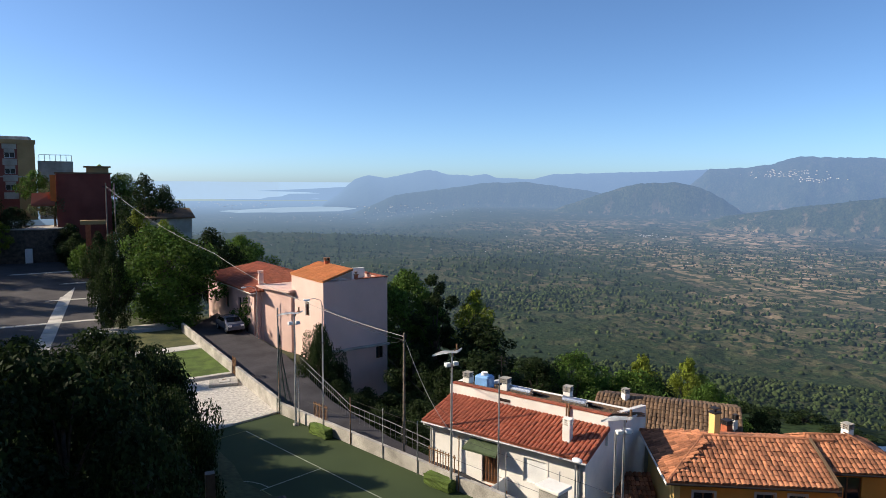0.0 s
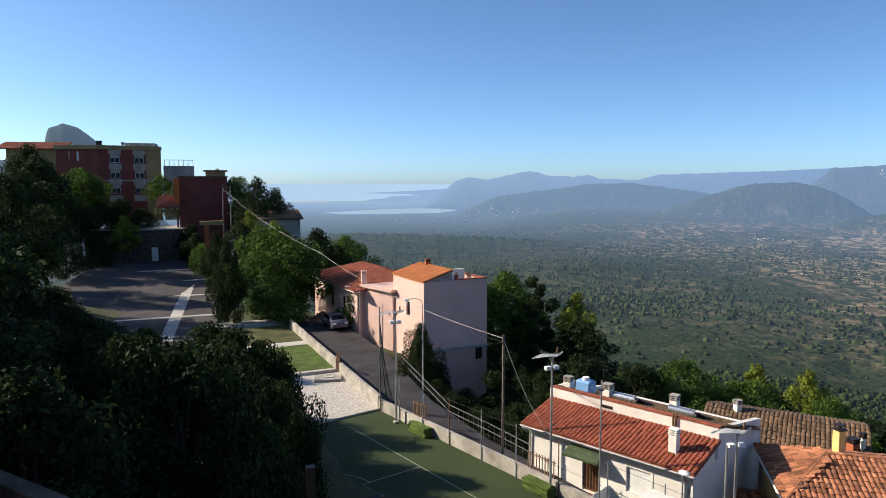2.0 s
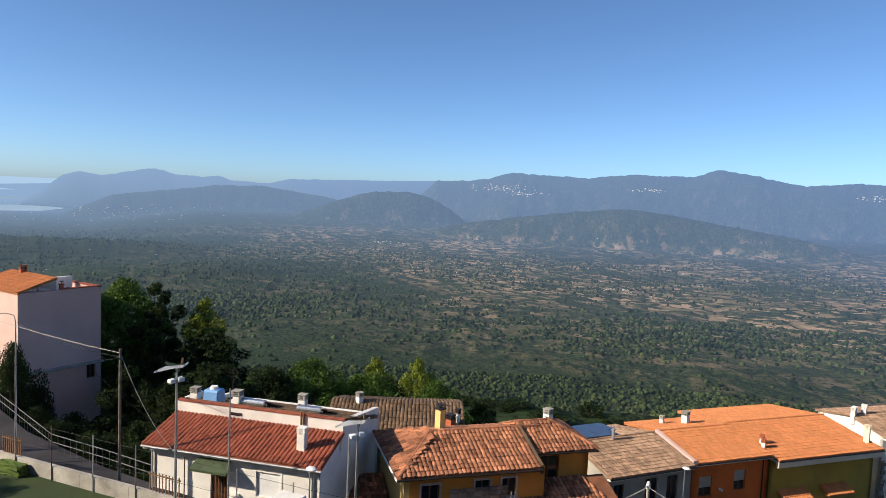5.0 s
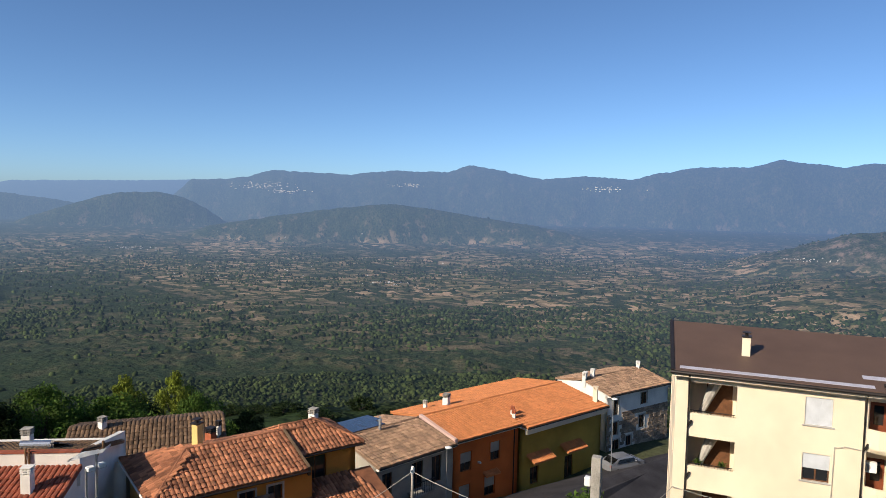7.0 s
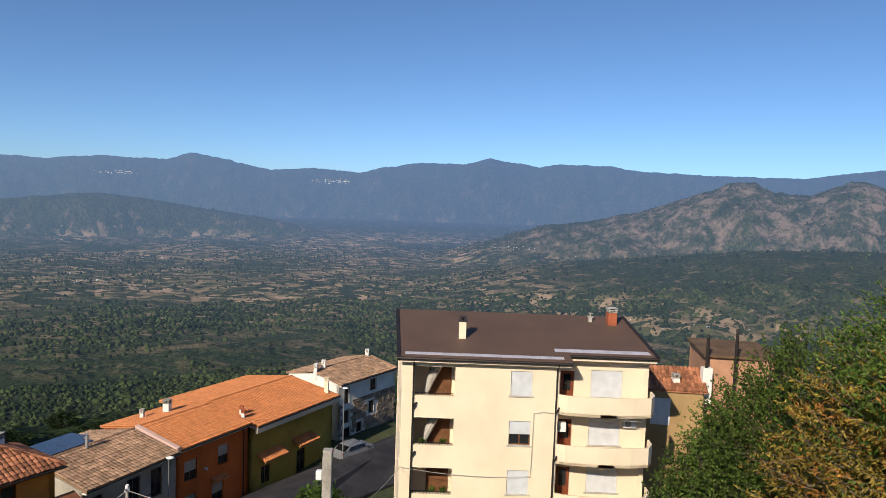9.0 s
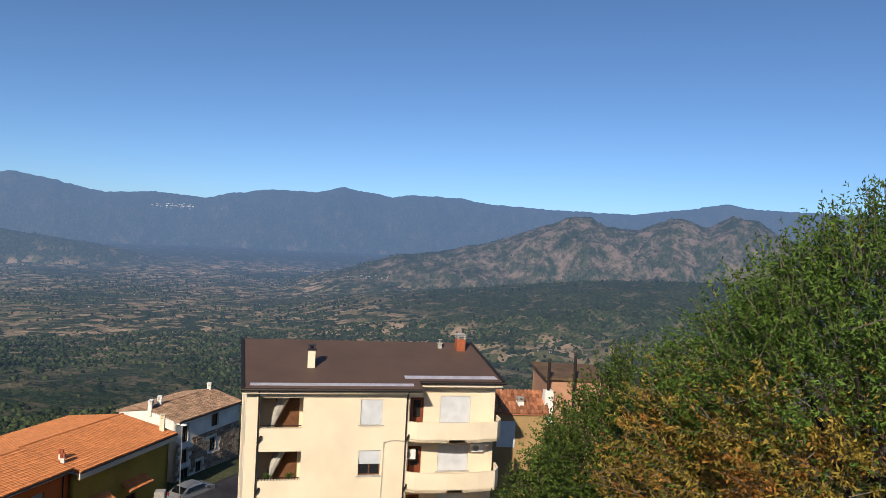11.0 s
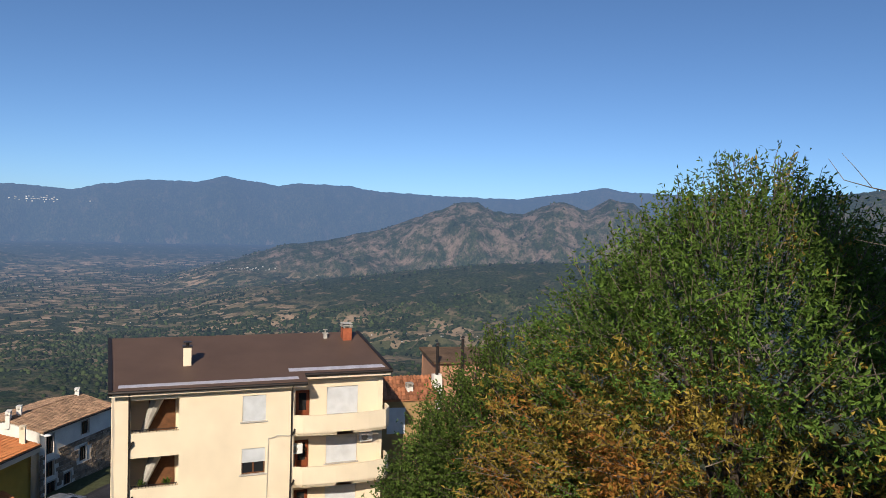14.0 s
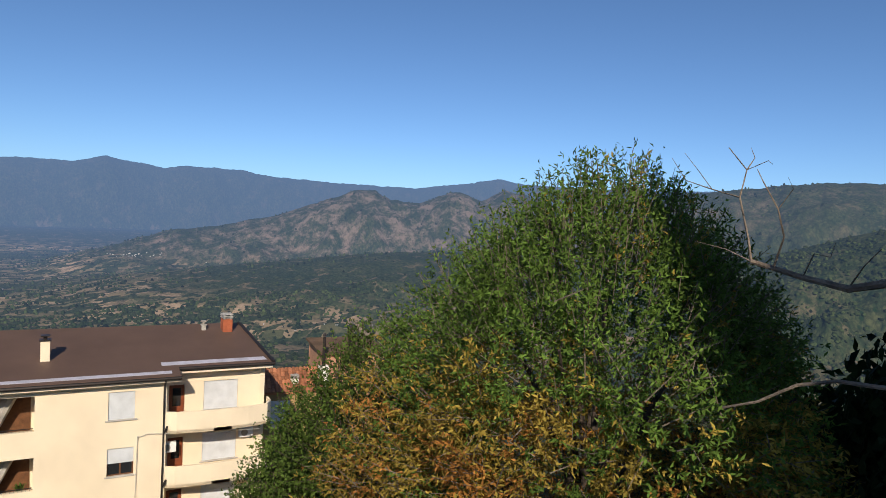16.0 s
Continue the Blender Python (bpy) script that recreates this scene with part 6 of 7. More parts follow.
chimney(st_h, Matrix.Translation(sa + sx * (ls - 0.6) + sy * 3.7 + Vector((0, 0, -3.1))), 0.6, 0.4, 0.5, white_plaster, white_plaster)

# ---- cream apartment house ----
ca = house("apartment_house", "cream rendered four-storey house with brown sheet roof")
FX = 41.0
mc = Matrix.Translation((FX, 2.05, 0)) @ Matrix.Rotation(radians(-90), 4, "Z")
ZE = 6.1
FL = [(3.15, 5.65), (0.1, 2.5), (-2.95, -0.6), (-6.0, -3.6)]
loggia, wins = [], []
for k, (lo_, hi_) in enumerate(FL):
    loggia.append((0.75, lo_ + 0.65, 3.2, hi_ - 0.05))
    wins.append((6.55, lo_ + 0.85, 7.85, lo_ + 2.35))
wall("wall", 9.45, -8.5, ZE, 0.3, loggia + wins, cream_plaster, ca, mc, "sunlit cream rendered facade")
for k, w in enumerate(wins):
    window(ca, mc, *w, wood_brown, dark_glass, 0.55 if k == 1 else 1.0, shutter_white, sill=kerb_stone)
for k, lg in enumerate(loggia):
    lo_ = FL[k][0]
    put(part("loggia_floor", boxed(0.35, 0.3, lo_ - 0.15, 3.4, 2.2, lo_), concrete, ca), mc)
    put(part("loggia_wall", boxed(0.35, 2.0, lo_, 3.4, 2.2, lo_ + 2.7), cream_plaster, ca), mc)
    put(part("loggia_wall", boxed(3.25, 0.3, lo_, 3.45, 2.0, lo_ + 2.7), cream_plaster, ca), mc)
    put(part("loggia_door", boxed(1.6, 1.94, lo_, 3.0, 2.0, lo_ + 2.2), wood_brown, ca), mc)
    bmr = boxed(0.8, 0.05, lo_ + 0.78, 3.15, 0.09, lo_ + 0.82)
    for i in range(14):
        box(bmr, 0.85 + i * 0.17, 0.06, lo_ + 0.60, 0.87 + i * 0.17, 0.08, lo_ + 0.8)
    put(part("loggia_rail", bmr, dark_metal, ca), mc)
mleft, lleft = frame_at((48.0, 2.75), (41.0, 2.05), 0)
hl = [(2.2, z + 0.9, 3.0, z + 2.3) for z, _ in FL] + [(5.0, z + 0.7, 6.3, z + 2.4) for z, _ in FL]
wall("wall", lleft - 0.02, -9, ZE + 0.2, 0.3, hl, cream_plaster, ca, mleft, "side wall")
for h in hl:
    window(ca, mleft, *h, wood_brown, dark_glass, 0.3, shutter_white)
# set-back right bay
RB = 1.35
mr_ = mc @ Matrix.Translation((9.45, RB, 0))
hw = []
for k, (lo_, hi_) in enumerate(FL):
    hw.append((2.2, lo_ + 0.55, 4.15, lo_ + 2.25))
    hw.append((0.30, lo_ + 0.05, 1.15, lo_ + 2.15))
wall("wall", 5.75, -8.5, ZE + 0.35, 0.3, hw, cream_plaster, ca, mr_)
for k, (lo_, hi_) in enumerate(FL):
    window(ca, mr_, *hw[2 * k], shutter_white, dark_glass, 1.0, shutter_white, sill=kerb_stone)
    dd = put(part("door", boxed(0.32, 0.1, lo_ + 0.06, 1.13, 0.16, lo_ + 2.13, bevel=0.01), door_red, ca, "red-brown balcony door"), mr_)
    part("pane", boxed(0.5, 0.085, lo_ + 0.9, 0.95, 0.1, lo_ + 1.95), dark_glass, dd)
    # balcony with a curved front
    poly = [(0, 0), (0, -RB - 0.02), (0.5, -RB - 0.25)]
    poly += [(0.5 + 4.9 * t, -RB - 0.25 - 0.22 * math.sin(math.pi * t)) for t in (0.2, 0.4, 0.6, 0.8)]
    poly += [(5.55, -RB - 0.15), (5.95, -RB * 0.6), (6.0, 0.0)]
    bmb = prism(bmesh.new(), poly, lo_ - 0.18, lo_)
    bc = put(part("balcony", bmb, cream_plaster, ca, "rounded cream balcony"), mr_)
    bm = bmesh.new()
    for p, q_ in zip(poly[1:], poly[2:]):
        dv_ = (Vector(q_) - Vector(p))
        nrm = Vector((dv_.y, -dv_.x)).normalized() * -0.12
        vs = [(*p, lo_ - 0.18), (*q_, lo_ - 0.18), (*q_, lo_ + 1.02), (*p, lo_ + 1.02)]
        f0 = [bm.verts.new((x, y, z)) for x, y, z in vs]
        f1 = [bm.verts.new((x + nrm.x, y + nrm.y, z)) for x, y, z in vs]
        for f in ((f0[0], f0[1], f0[2], f0[3]), (f1[3], f1[2], f1[1], f1[0]), (f0[3], f0[2], f1[2], f1[3]), (f0[1], f0[0], f1[0], f1[1])):
            bm.faces.new(f)
    bmesh.ops.remove_doubles(bm, verts=bm.verts, dist=0.02)
    bmesh.ops.recalc_face_normals(bm, faces=bm.faces)
    part("parapet", bm, cream_plaster, bc)
put(part("side_return", boxed(9.15, 0.3, -8.5, 9.45, RB + 0.3, ZE + 0.1), cream_plaster, ca), mc)
mright, lright = frame_at((FX + RB, -13.15), (48.0, -12.6), 0)
wall("wall", lright, -8.5, ZE + 0.3, 0.3, [], cream_plaster, ca, mright)
mback, lback = frame_at((48.0, -12.6), (48.0, 2.75), 0)
wall("wall", lback, -9, ZE + 1.2, 0.3, [], cream_plaster, ca, mback)
# roof of brown sheet, with flashing and gutters
slope = (7.75 - 6.3) / 7.6


def rz_(x):
    return 6.3 + (x - 40.45) * slope


def rp(x, y):
    return Vector((x, y, rz_(x)))


rf = part("roof", slab(bmesh.new(), [rp(40.45, 2.35), rp(40.45, -8.05), rp(41.55, -8.05), rp(41.55, -13.5), rp(48.3, -13.0), rp(48.3, 3.05)], 0.2), brown_sheet, ca, "brown metal sheet roof")
part("flashing", slab(bmesh.new(), [rp(40.75, 1.9) + Vector((0, 0, .02)), rp(40.75, -7.6) + Vector((0, 0, .02)), rp(41.1, -7.6) + Vector((0, 0, .02)), rp(41.1, 1.9) + Vector((0, 0, .02))], 0.015), flashing, rf, "pale metal flashing strip")
part("flashing", slab(bmesh.new(), [rp(41.85, -7.2) + Vector((0, 0, .02)), rp(41.85, -13.1) + Vector((0, 0, .02)), rp(42.3, -13.0) + Vector((0, 0, .02)), rp(42.3, -7.2) + Vector((0, 0, .02))], 0.015), flashing, rf, "pale metal flashing strip")
part("edge", slab(bmesh.new(), [rp(40.45, 2.35) + Vector((0, 0, .06)), rp(48.3, 3.05) + Vector((0, 0, .06)), rp(48.3, 2.85) + Vector((0, 0, .06)), rp(40.45, 2.15) + Vector((0, 0, .06))], 0.3), dark_metal, rf)
part("edge", slab(bmesh.new(), [rp(41.55, -13.5) + Vector((0, 0, .06)), rp(48.3, -13.0) + Vector((0, 0, .06)), rp(48.3, -12.8) + Vector((0, 0, .06)), rp(41.55, -13.3) + Vector((0, 0, .06))], 0.3), dark_metal, rf)
part("gutter", rodded((40.38, 2.35, 6.2), (40.38, -8.05, 6.17), 0.10), dark_metal, rf)
part("gutter", rodded((41.48, -8.05, 6.42), (41.48, -13.5, 6.40), 0.10), dark_metal, rf)
part("soffit", boxed(40.5, -8.0, 5.95, 41.0, 2.3, 6.06), cream_plaster, rf)
part("soffit", boxed(41.6, -13.4, 6.12, 42.4, -8.0, 6.26), cream_plaster, rf)
for y, x in ((1.35, FX), (-7.25, FX)):
    part("downpipe", path_tube(bmesh.new(), [(40.4, y, 6.15), (x - 0.09, y, 5.6), (x - 0.09, y, -1), (x - 0.09, y, -8.5)], 0.055, 0.055, 8), dark_metal, ca)
    for z in (3.0, 0.0, -3.0):
        part("bracket", path_tube(bmesh.new(), [(x - 0.09, y, z), (x - 0.2, y - 0.14, z + 0.3), (x - 0.05, y - 0.2, z + 0.36)], 0.06, 0.06), dark_metal, ca)
chimney(ca, Matrix.Translation((43.6, -1.55, rz_(43.6))), 0.45, 0.45, 1.05, cream_plaster, dark_metal, False)
bch = chimney(ca, Matrix.Translation((47.0, -11.8, rz_(47.0))), 0.8, 0.6, 0.75, brick_clay, kerb_stone)
chimney(ca, Matrix.Translation((47.2, -10.4, rz_(47.2))), 0.25, 0.25, 0.3, concrete, concrete, False)
for (x, z) in ((9.7, 2.0), (14.1, 2.2)):
    ac = thing("air_conditioner", "white air conditioner box on the balcony wall", "air conditioner", mc @ Matrix.Translation((x, RB - 0.05 if x > 10 else 0.9, z - (0.05 if x < 10 else 0))), "air conditioners")
    part("case", boxed(-0.4, -0.3, -0.28, 0.4, 0.0, 0.28, bevel=0.02), white_paint, ac)
    part("fan_grille", rodded((-0.1, -0.32, 0), (-0.1, -0.3, 0), 0.2, n=16), grey_plaster, ac)
for x, z in ((1.3, 0.75), (2.6, 0.75), (2.0, -2.3), (2.7, -2.3)):
    pl = thing("potted_plant", "green potted plant in the loggia", "plant", mc @ Matrix.Translation((x, 0.6, z - 0.65)), "loggia plants")
    part("pot", rodded((0, 0, 0), (0, 0, 0.35), 0.14, 0.18, 12), brick_clay, pl)
    bm = bmesh.new()
    for i in range(40):
        a_, r_ = r2.uniform(0, 6.28), r2.uniform(0.05, 0.4)
        path_tube(bm, [(0, 0, 0.33), (r_ * math.cos(a_) * 0.6, r_ * math.sin(a_) * 0.6, 0.6 + r2.uniform(0, 0.35)), (r_ * math.cos(a_), r_ * math.sin(a_), 0.55 + r2.uniform(0, 0.4))], 0.03, 0.004, 3)
    part("leaves", bm, leaf_mid, pl)
for k in (0, 1):
    bl = thing("parasol", "folded pale parasol leaning in the loggia", "parasol", mc @ Matrix.Translation((1.2, 1.2, FL[k][0])))
    part("canopy", rod(bmesh.new(), (0.1, 0.2, 0.2), (0.9, 0.1, 2.3), 0.16, 0.35, 8), kerb_stone, bl)
    part("pole", rodded((0.0, 0.2, 0.0), (0.1, 0.2, 0.25), 0.03), wood_brown, bl)

# low houses right of the apartment house
lh = house("low_house", "low house with faded clay roof and black flues")
roof(lh, "roof", (51.0, -13.5, 2.0), (-0.9, -6.5, 0.1), (2.6, -0.5, 1.2), old_tile, 0.28, 0.45, label="faded red clay roof")
side_walls(lh, [(51.2, -13.6), (50.3, -19.8), (54.0, -20.4), (55.0, -14.0)], -8, 1.95, beige_paint)
wl = tagged(part("garage_door", boxed(-0.7, -0.05, 0, 0.7, 0.02, 2.0), shutter_white, lh), "")
put(wl, frame_at((51.2, -13.6), (50.3, -19.8), 0)[0] @ Matrix.Translation((3.2, -0.02, -0.6)))
chimney(lh, Matrix.Translation((51.4, -18.0, 2.4)), 0.5, 0.5, 0.4, white_plaster, concrete)
for p, h_ in (((51.2, -20.2, 3.0), 3.0), ((50.6, -22.1, 3.0), 3.6)):
    fl = thing("flue_pipe", "tall black metal flue pipe", "flue", pose(*p), "flue pipes")
    part("pipe", rodded((0, 0, -1.5), (0, 0, h_), 0.12, n=10), dark_metal, fl)
    part("cap", rodded((0, 0, h_ + 0.05), (0, 0, h_ + 0.25), 0.17, 0.1, 10), dark_metal, fl)
oh = house("terracotta_house", "small house with terracotta coloured wall")
side_walls(oh, [(52.2, -20.5), (51.4, -25.5), (56, -26), (57, -21.0)], -8, 4.4, material("faded_clay_paint", (0.46, 0.25, 0.15), 0.9, 0.1))
part("roof", slab(bmesh.new(), [(51.9, -20.2, 4.55), (51.1, -25.8, 4.55), (56.3, -26.2, 4.8), (57.3, -20.8, 4.8)], 0.18), dull_shaded_tile, oh)
put(part("side_wall", boxed(51.0, -20.6, 1, 51.6, -19.9, 3.7), white_plaster, oh), Matrix.Identity(4))


# ---- cars ----
def car(name, label, m, paint):
    c = thing(name, label, "car", m)
    prof = [(-2.0, 0.35), (-2.02, 0.75), (-1.85, 0.98), (-1.35, 1.08), (-0.7, 1.46), (0.2, 1.52), (1.1, 1.45), (1.75, 1.02), (1.98, 0.85), (2.0, 0.35)]
    bm = bmesh.new()
    rows = []
    for w, inset in ((-0.86, 0.0), (0.86, 0.0)):
        rows.append([bm.verts.new((x, w * (0.84 if z > 1.2 else 1.0), z)) for x, z in prof])
    bm.faces.new(rows[0])
    bm.faces.new(rows[1][::-1])
    for i in range(len(prof)):
        j = (i + 1) % len(prof)
        bm.faces.new((rows[0][i], rows[1][i], rows[1][j], rows[0][j]))
    bmesh.ops.recalc_face_normals(bm, faces=bm.faces)
    bmesh.ops.bevel(bm, geom=bm.edges[:], offset=0.05, segments=2, affect="EDGES", profile=0.6)
    body = part("body", bm, paint, c)
    for s in (-1, 1):
        bm = bmesh.new()
        vs = [bm.verts.new((x, s * y, z)) for x, y, z in ((-1.15, 0.862, 1.10), (-0.66, 0.76, 1.40), (1.0, 0.76, 1.39), (1.4, 0.862, 1.08))]
        bm.faces.new(vs)
        bmesh.ops.solidify(bm, geom=bm.faces[:], thickness=0.03)
        part("side_window", bm, dark_glass, body)
        part("headlight", boxed(-2.03, s * 0.62 - 0.17, 0.68, -1.9, s * 0.62 + 0.17, 0.88, bevel=0.03), white_paint, body)
        part("tail_light", boxed(1.9, s * 0.7 - 0.1, 0.8, 2.02, s * 0.7 + 0.1, 1.05, bevel=0.02), lamp_red, body)
        part("mirror", boxed(-0.95, s * 0.9 - 0.07, 1.05, -0.8, s * 0.9 + 0.09, 1.18, bevel=0.03), paint, body)
    for x0, z0, x1, z1, nm in ((-1.33, 1.10, -0.72, 1.46, "windscreen"), (1.15, 1.44, 1.70, 1.07, "rear_window")):
        bm = bmesh.new()
        ww = 0.70
        bm.faces.new([bm.verts.new(v) for v in ((x0, -ww, z0 + 0.015), (x1, -ww * 0.9, z1 + 0.015), (x1, ww * 0.9, z1 + 0.015), (x0, ww, z0 + 0.015))])
        bmesh.ops.solidify(bm, geom=bm.faces[:], thickness=0.02)
        part(nm, bm, dark_glass, body)
    for x in (-1.25, 1.25):
        for s in (-1, 1):
            w = part("wheel", rodded((x, s * 0.66, 0.31), (x, s * 0.88, 0.31), 0.31, n=20), tyre_black, c)
            part("rim", rodded((x, s * 0.87, 0.31), (x, s * 0.895, 0.31), 0.2, n=14), galvanised, w)
    return c


car("car", "dark grey-blue hatchback parked by the pink house", pose(10.1, 72.2, 0.1, 0, 0, 100), car_white)
car("car", "silver hatchback parked before the stone house", pose(64.6, 7.9, -9.45, 0, 0, 140), car_silver)

# ---- upper village at the left ----
ap = house("apartment_block", "flat-roofed block in red and beige panels")
fa, fb = Vector((-24.8, 148.0)), Vector((-13.8, 150.5))
mm, l1 = frame_at((-33, 151), (-25.0, 147.5), 0)
hol = [(2.4, 20.0, 3.0, 21.8), (4.2, 20.0, 4.8, 21.8)]
wall("wall", l1, 8, 22.4, 0.3, hol, brick_red_paint, ap, mm)
mm2, lf = frame_at((-25.0, 147.5), (-13.8, 150.0), 0)
hol = [(2.2 + 4.4 * i, z, 3.9 + 4.4 * i, z + 1.6) for i in range(2) for z in (13.6, 16.6, 19.6)]
wall("wall", lf, 8, 22.4, 0.3, hol, brick_red_paint, ap, mm2)
for h in hol:
    window(ap, mm2, *h, shutter_white, dark_glass, 0.4, grey_plaster)
for x0, x1 in ((1.9, 4.2), (6.3, 8.6), (8.7, lf + 0.05)):
    if x1 > lf:
        put(part("panel", boxed(x0, -0.05, 8, x1, 0.0, 22.2), beige_paint, ap, "beige wall panel"), mm2)
    else:
        for z in (12.0, 15.25, 18.25, 21.25):
            put(part("panel", boxed(x0, -0.05, z, x1, 0.0, z + 1.2), grey_plaster, ap), mm2)
for mq, lq in ((mm, l1), (mm2, lf)):
    put(part("cornice", boxed(-0.2, -0.3, 22.2, lq + 0.2, 0.3, 23.0), beige_paint, ap), mq)
    put(part("band", boxed(0, -0.08, 16.0, lq, 0.0, 16.25), grey_plaster, ap), mq)
part("flat_roof", prism(bmesh.new(), [(-33, 151), (-25, 147.5), (-13.8, 150), (-15, 160), (-34, 162)], 22.4, 22.7), concrete, ap)
mm3, l4_ = frame_at((-13.8, 150.0), (-15, 160), 0)
wall("wall", l4_, 8, 22.4, 0.3, [], beige_paint, ap, mm3)
part("stair_tower", boxed(-20.5, 151, 22.6, -14.8, 156, 23.7, bevel=0.02), concrete, ap)
part("chimney", boxed(-25.6, 150, 22.6, -24.6, 151, 24.0), dark_metal, ap)
part("dish", rodded((-20.8, 150.4, 23.4), (-20.7, 150.1, 23.5), 0.35, n=14), galvanised, ap)
annex = house("annex", "low grey rooftop annex beside the block")
side_walls(annex, [(-13.5, 152), (-7.6, 153), (-8, 160), (-13.5, 160)], 8, 19.2, grey_plaster)
part("flat_roof", prism(bmesh.new(), [(-13.5, 152), (-7.6, 153), (-8, 160), (-13.5, 160)], 19.0, 19.2), concrete, annex)
for i in range(7):
    part("rail_post", rodded((-13.3 + i * 0.92, 152.3, 19.2), (-13.3 + i * 0.92, 152.3, 20.4), 0.05), galvanised, annex)
part("rail", boxed(-13.3, 152.25, 20.35, -7.8, 152.35, 20.45), galvanised, annex)
fr_ = house("farther_house", "house with red clay roof above the trees")
side_walls(fr_, [(-44, 160), (-34, 158), (-33, 168), (-43, 170)], 10, 22.6, beige_paint)
roof(fr_, "roof", (-46, 159.5, 22.6), (13, -2.2, 0), (0.8, 5, 1.6), new_tile, 0.35, 0.5)
rdh = house("red_house", "dark red windowless house with small roof turret")
side_walls(rdh, [(-9.0, 128.5), (-0.9, 130), (-1.5, 139), (-9.6, 138)], 2, 16.6, brick_red_paint)
part("flat_roof", prism(bmesh.new(), [(-9.2, 128.3), (-0.7, 129.8), (-1.3, 139.2), (-9.8, 138.2)], 16.6, 16.85), dull_shaded_tile, rdh)
part("turret", boxed(-4.6, 131, 16.8, -1.2, 134, 17.7), beige_paint, rdh)
part("turret_roof", boxed(-5.0, 130.6, 17.7, -0.8, 134.4, 17.95), dull_shaded_tile, rdh)
part("pier", boxed(-9.8, 127.6, 12.0, -9.0, 128.4, 16.4), orange_plaster, rdh)
part("lean_to", slab(bmesh.new(), [(-12.5, 126.5, 11.6), (-9.2, 127.2, 11.6), (-9.2, 129, 13.6), (-12.5, 128.4, 13.4)], 0.3), new_tile, rdh)
gp = thing("gate_pier", "terracotta gate pier with pale lintel", "pier", pose(-4.0, 112, 1.8))
part("shaft", boxed(-0.35, -0.35, -1, 0.35, 0.35, 7.3), brick_clay, gp)
part("lintel", boxed(-1.0, -0.6, 7.3, 2.4, 0.6, 7.9), beige_paint, gp)
for p, h_ in (((-1.35, 103, 1.0), 14.2), ((-0.35, 112, 1.5), 13.6)):
    up_ = thing("utility_pole", "tall utility pole among the trees", "pole", pose(*p))
    part("shaft", rodded((0, 0, -1), (0, 0, h_), 0.12, 0.08), pole_wood, up_)
    part("crossarm", boxed(-0.5, -0.05, h_ - 0.6, 0.5, 0.05, h_ - 0.5), dark_metal, up_)
lb = house("hillside_house", "low house roof beyond the trees")
side_walls(lb, [(3.5, 118), (11, 119), (10.5, 126), (3, 125)], -2, 9.6, grey_plaster)
part("roof", slab(bmesh.new(), [(3.0, 117.4, 9.6), (11.5, 118.4, 9.6), (11.0, 122.5, 11.0), (3.2, 121.5, 11.0)], 0.2), dull_shaded_tile, lb)
part("roof", slab(bmesh.new(), [(3.0, 126, 9.6), (11.2, 127, 9.6), (11.0, 122.5, 11.0), (3.2, 121.5, 11.0)], 0.2), dull_shaded_tile, lb)

# ---- trees ----
def leaf_cloud(name, centres, radii, count, size, aspect, mat, parent, seed, up=0.3):
    """Leaves scattered over clumps, denser towards each clump's skin."""
    g = np.random.default_rng(seed)
    centres, radii = np.array(centres), np.array(radii)
    w = radii**2
    pick_ = g.choice(len(centres), count, p=w / w.sum())
    d = g.normal(size=(count, 3))
    d /= np.linalg.norm(d, axis=1)[:, None]
    p = centres[pick_] + d * (radii[pick_] * g.uniform(0.35, 1.08, count) ** 0.6)[:, None] * np.array([1, 1, 0.85])
    nrm = d + g.normal(0, 0.7, (count, 3)) + np.array([0, 0, up])
    nrm /= np.linalg.norm(nrm, axis=1)[:, None]
    t = np.cross(nrm, g.normal(size=(count, 3)))
    t /= np.linalg.norm(t, axis=1)[:, None]
    b = np.cross(nrm, t)
    s = size * g.uniform(0.6, 1.4, count)[:, None]
    v = np.stack([p - t * s, p + b * s * aspect + nrm * s * 0.15, p + t * s, p - b * s * aspect + nrm * s * 0.15], 1).reshape(-1, 3)
    return leaf_mesh(name, v, mat, parent)


def leaf_mesh(name, v, mat, parent):
    n = len(v) // 4
    me = bpy.data.meshes.new(name)
    me.vertices.add(len(v))
    me.vertices.foreach_set("co", v.ravel())
    me.loops.add(len(v))
    me.loops.foreach_set("vertex_index", np.arange(len(v), dtype=np.int32))
    me.polygons.add(n)
    me.polygons.foreach_set("loop_start", np.arange(0, len(v), 4, dtype=np.int32))
    me.update(calc_edges=True)
    me.materials.append(mat)
    ob = new(name, me)
    ob.parent = parent
    return ob


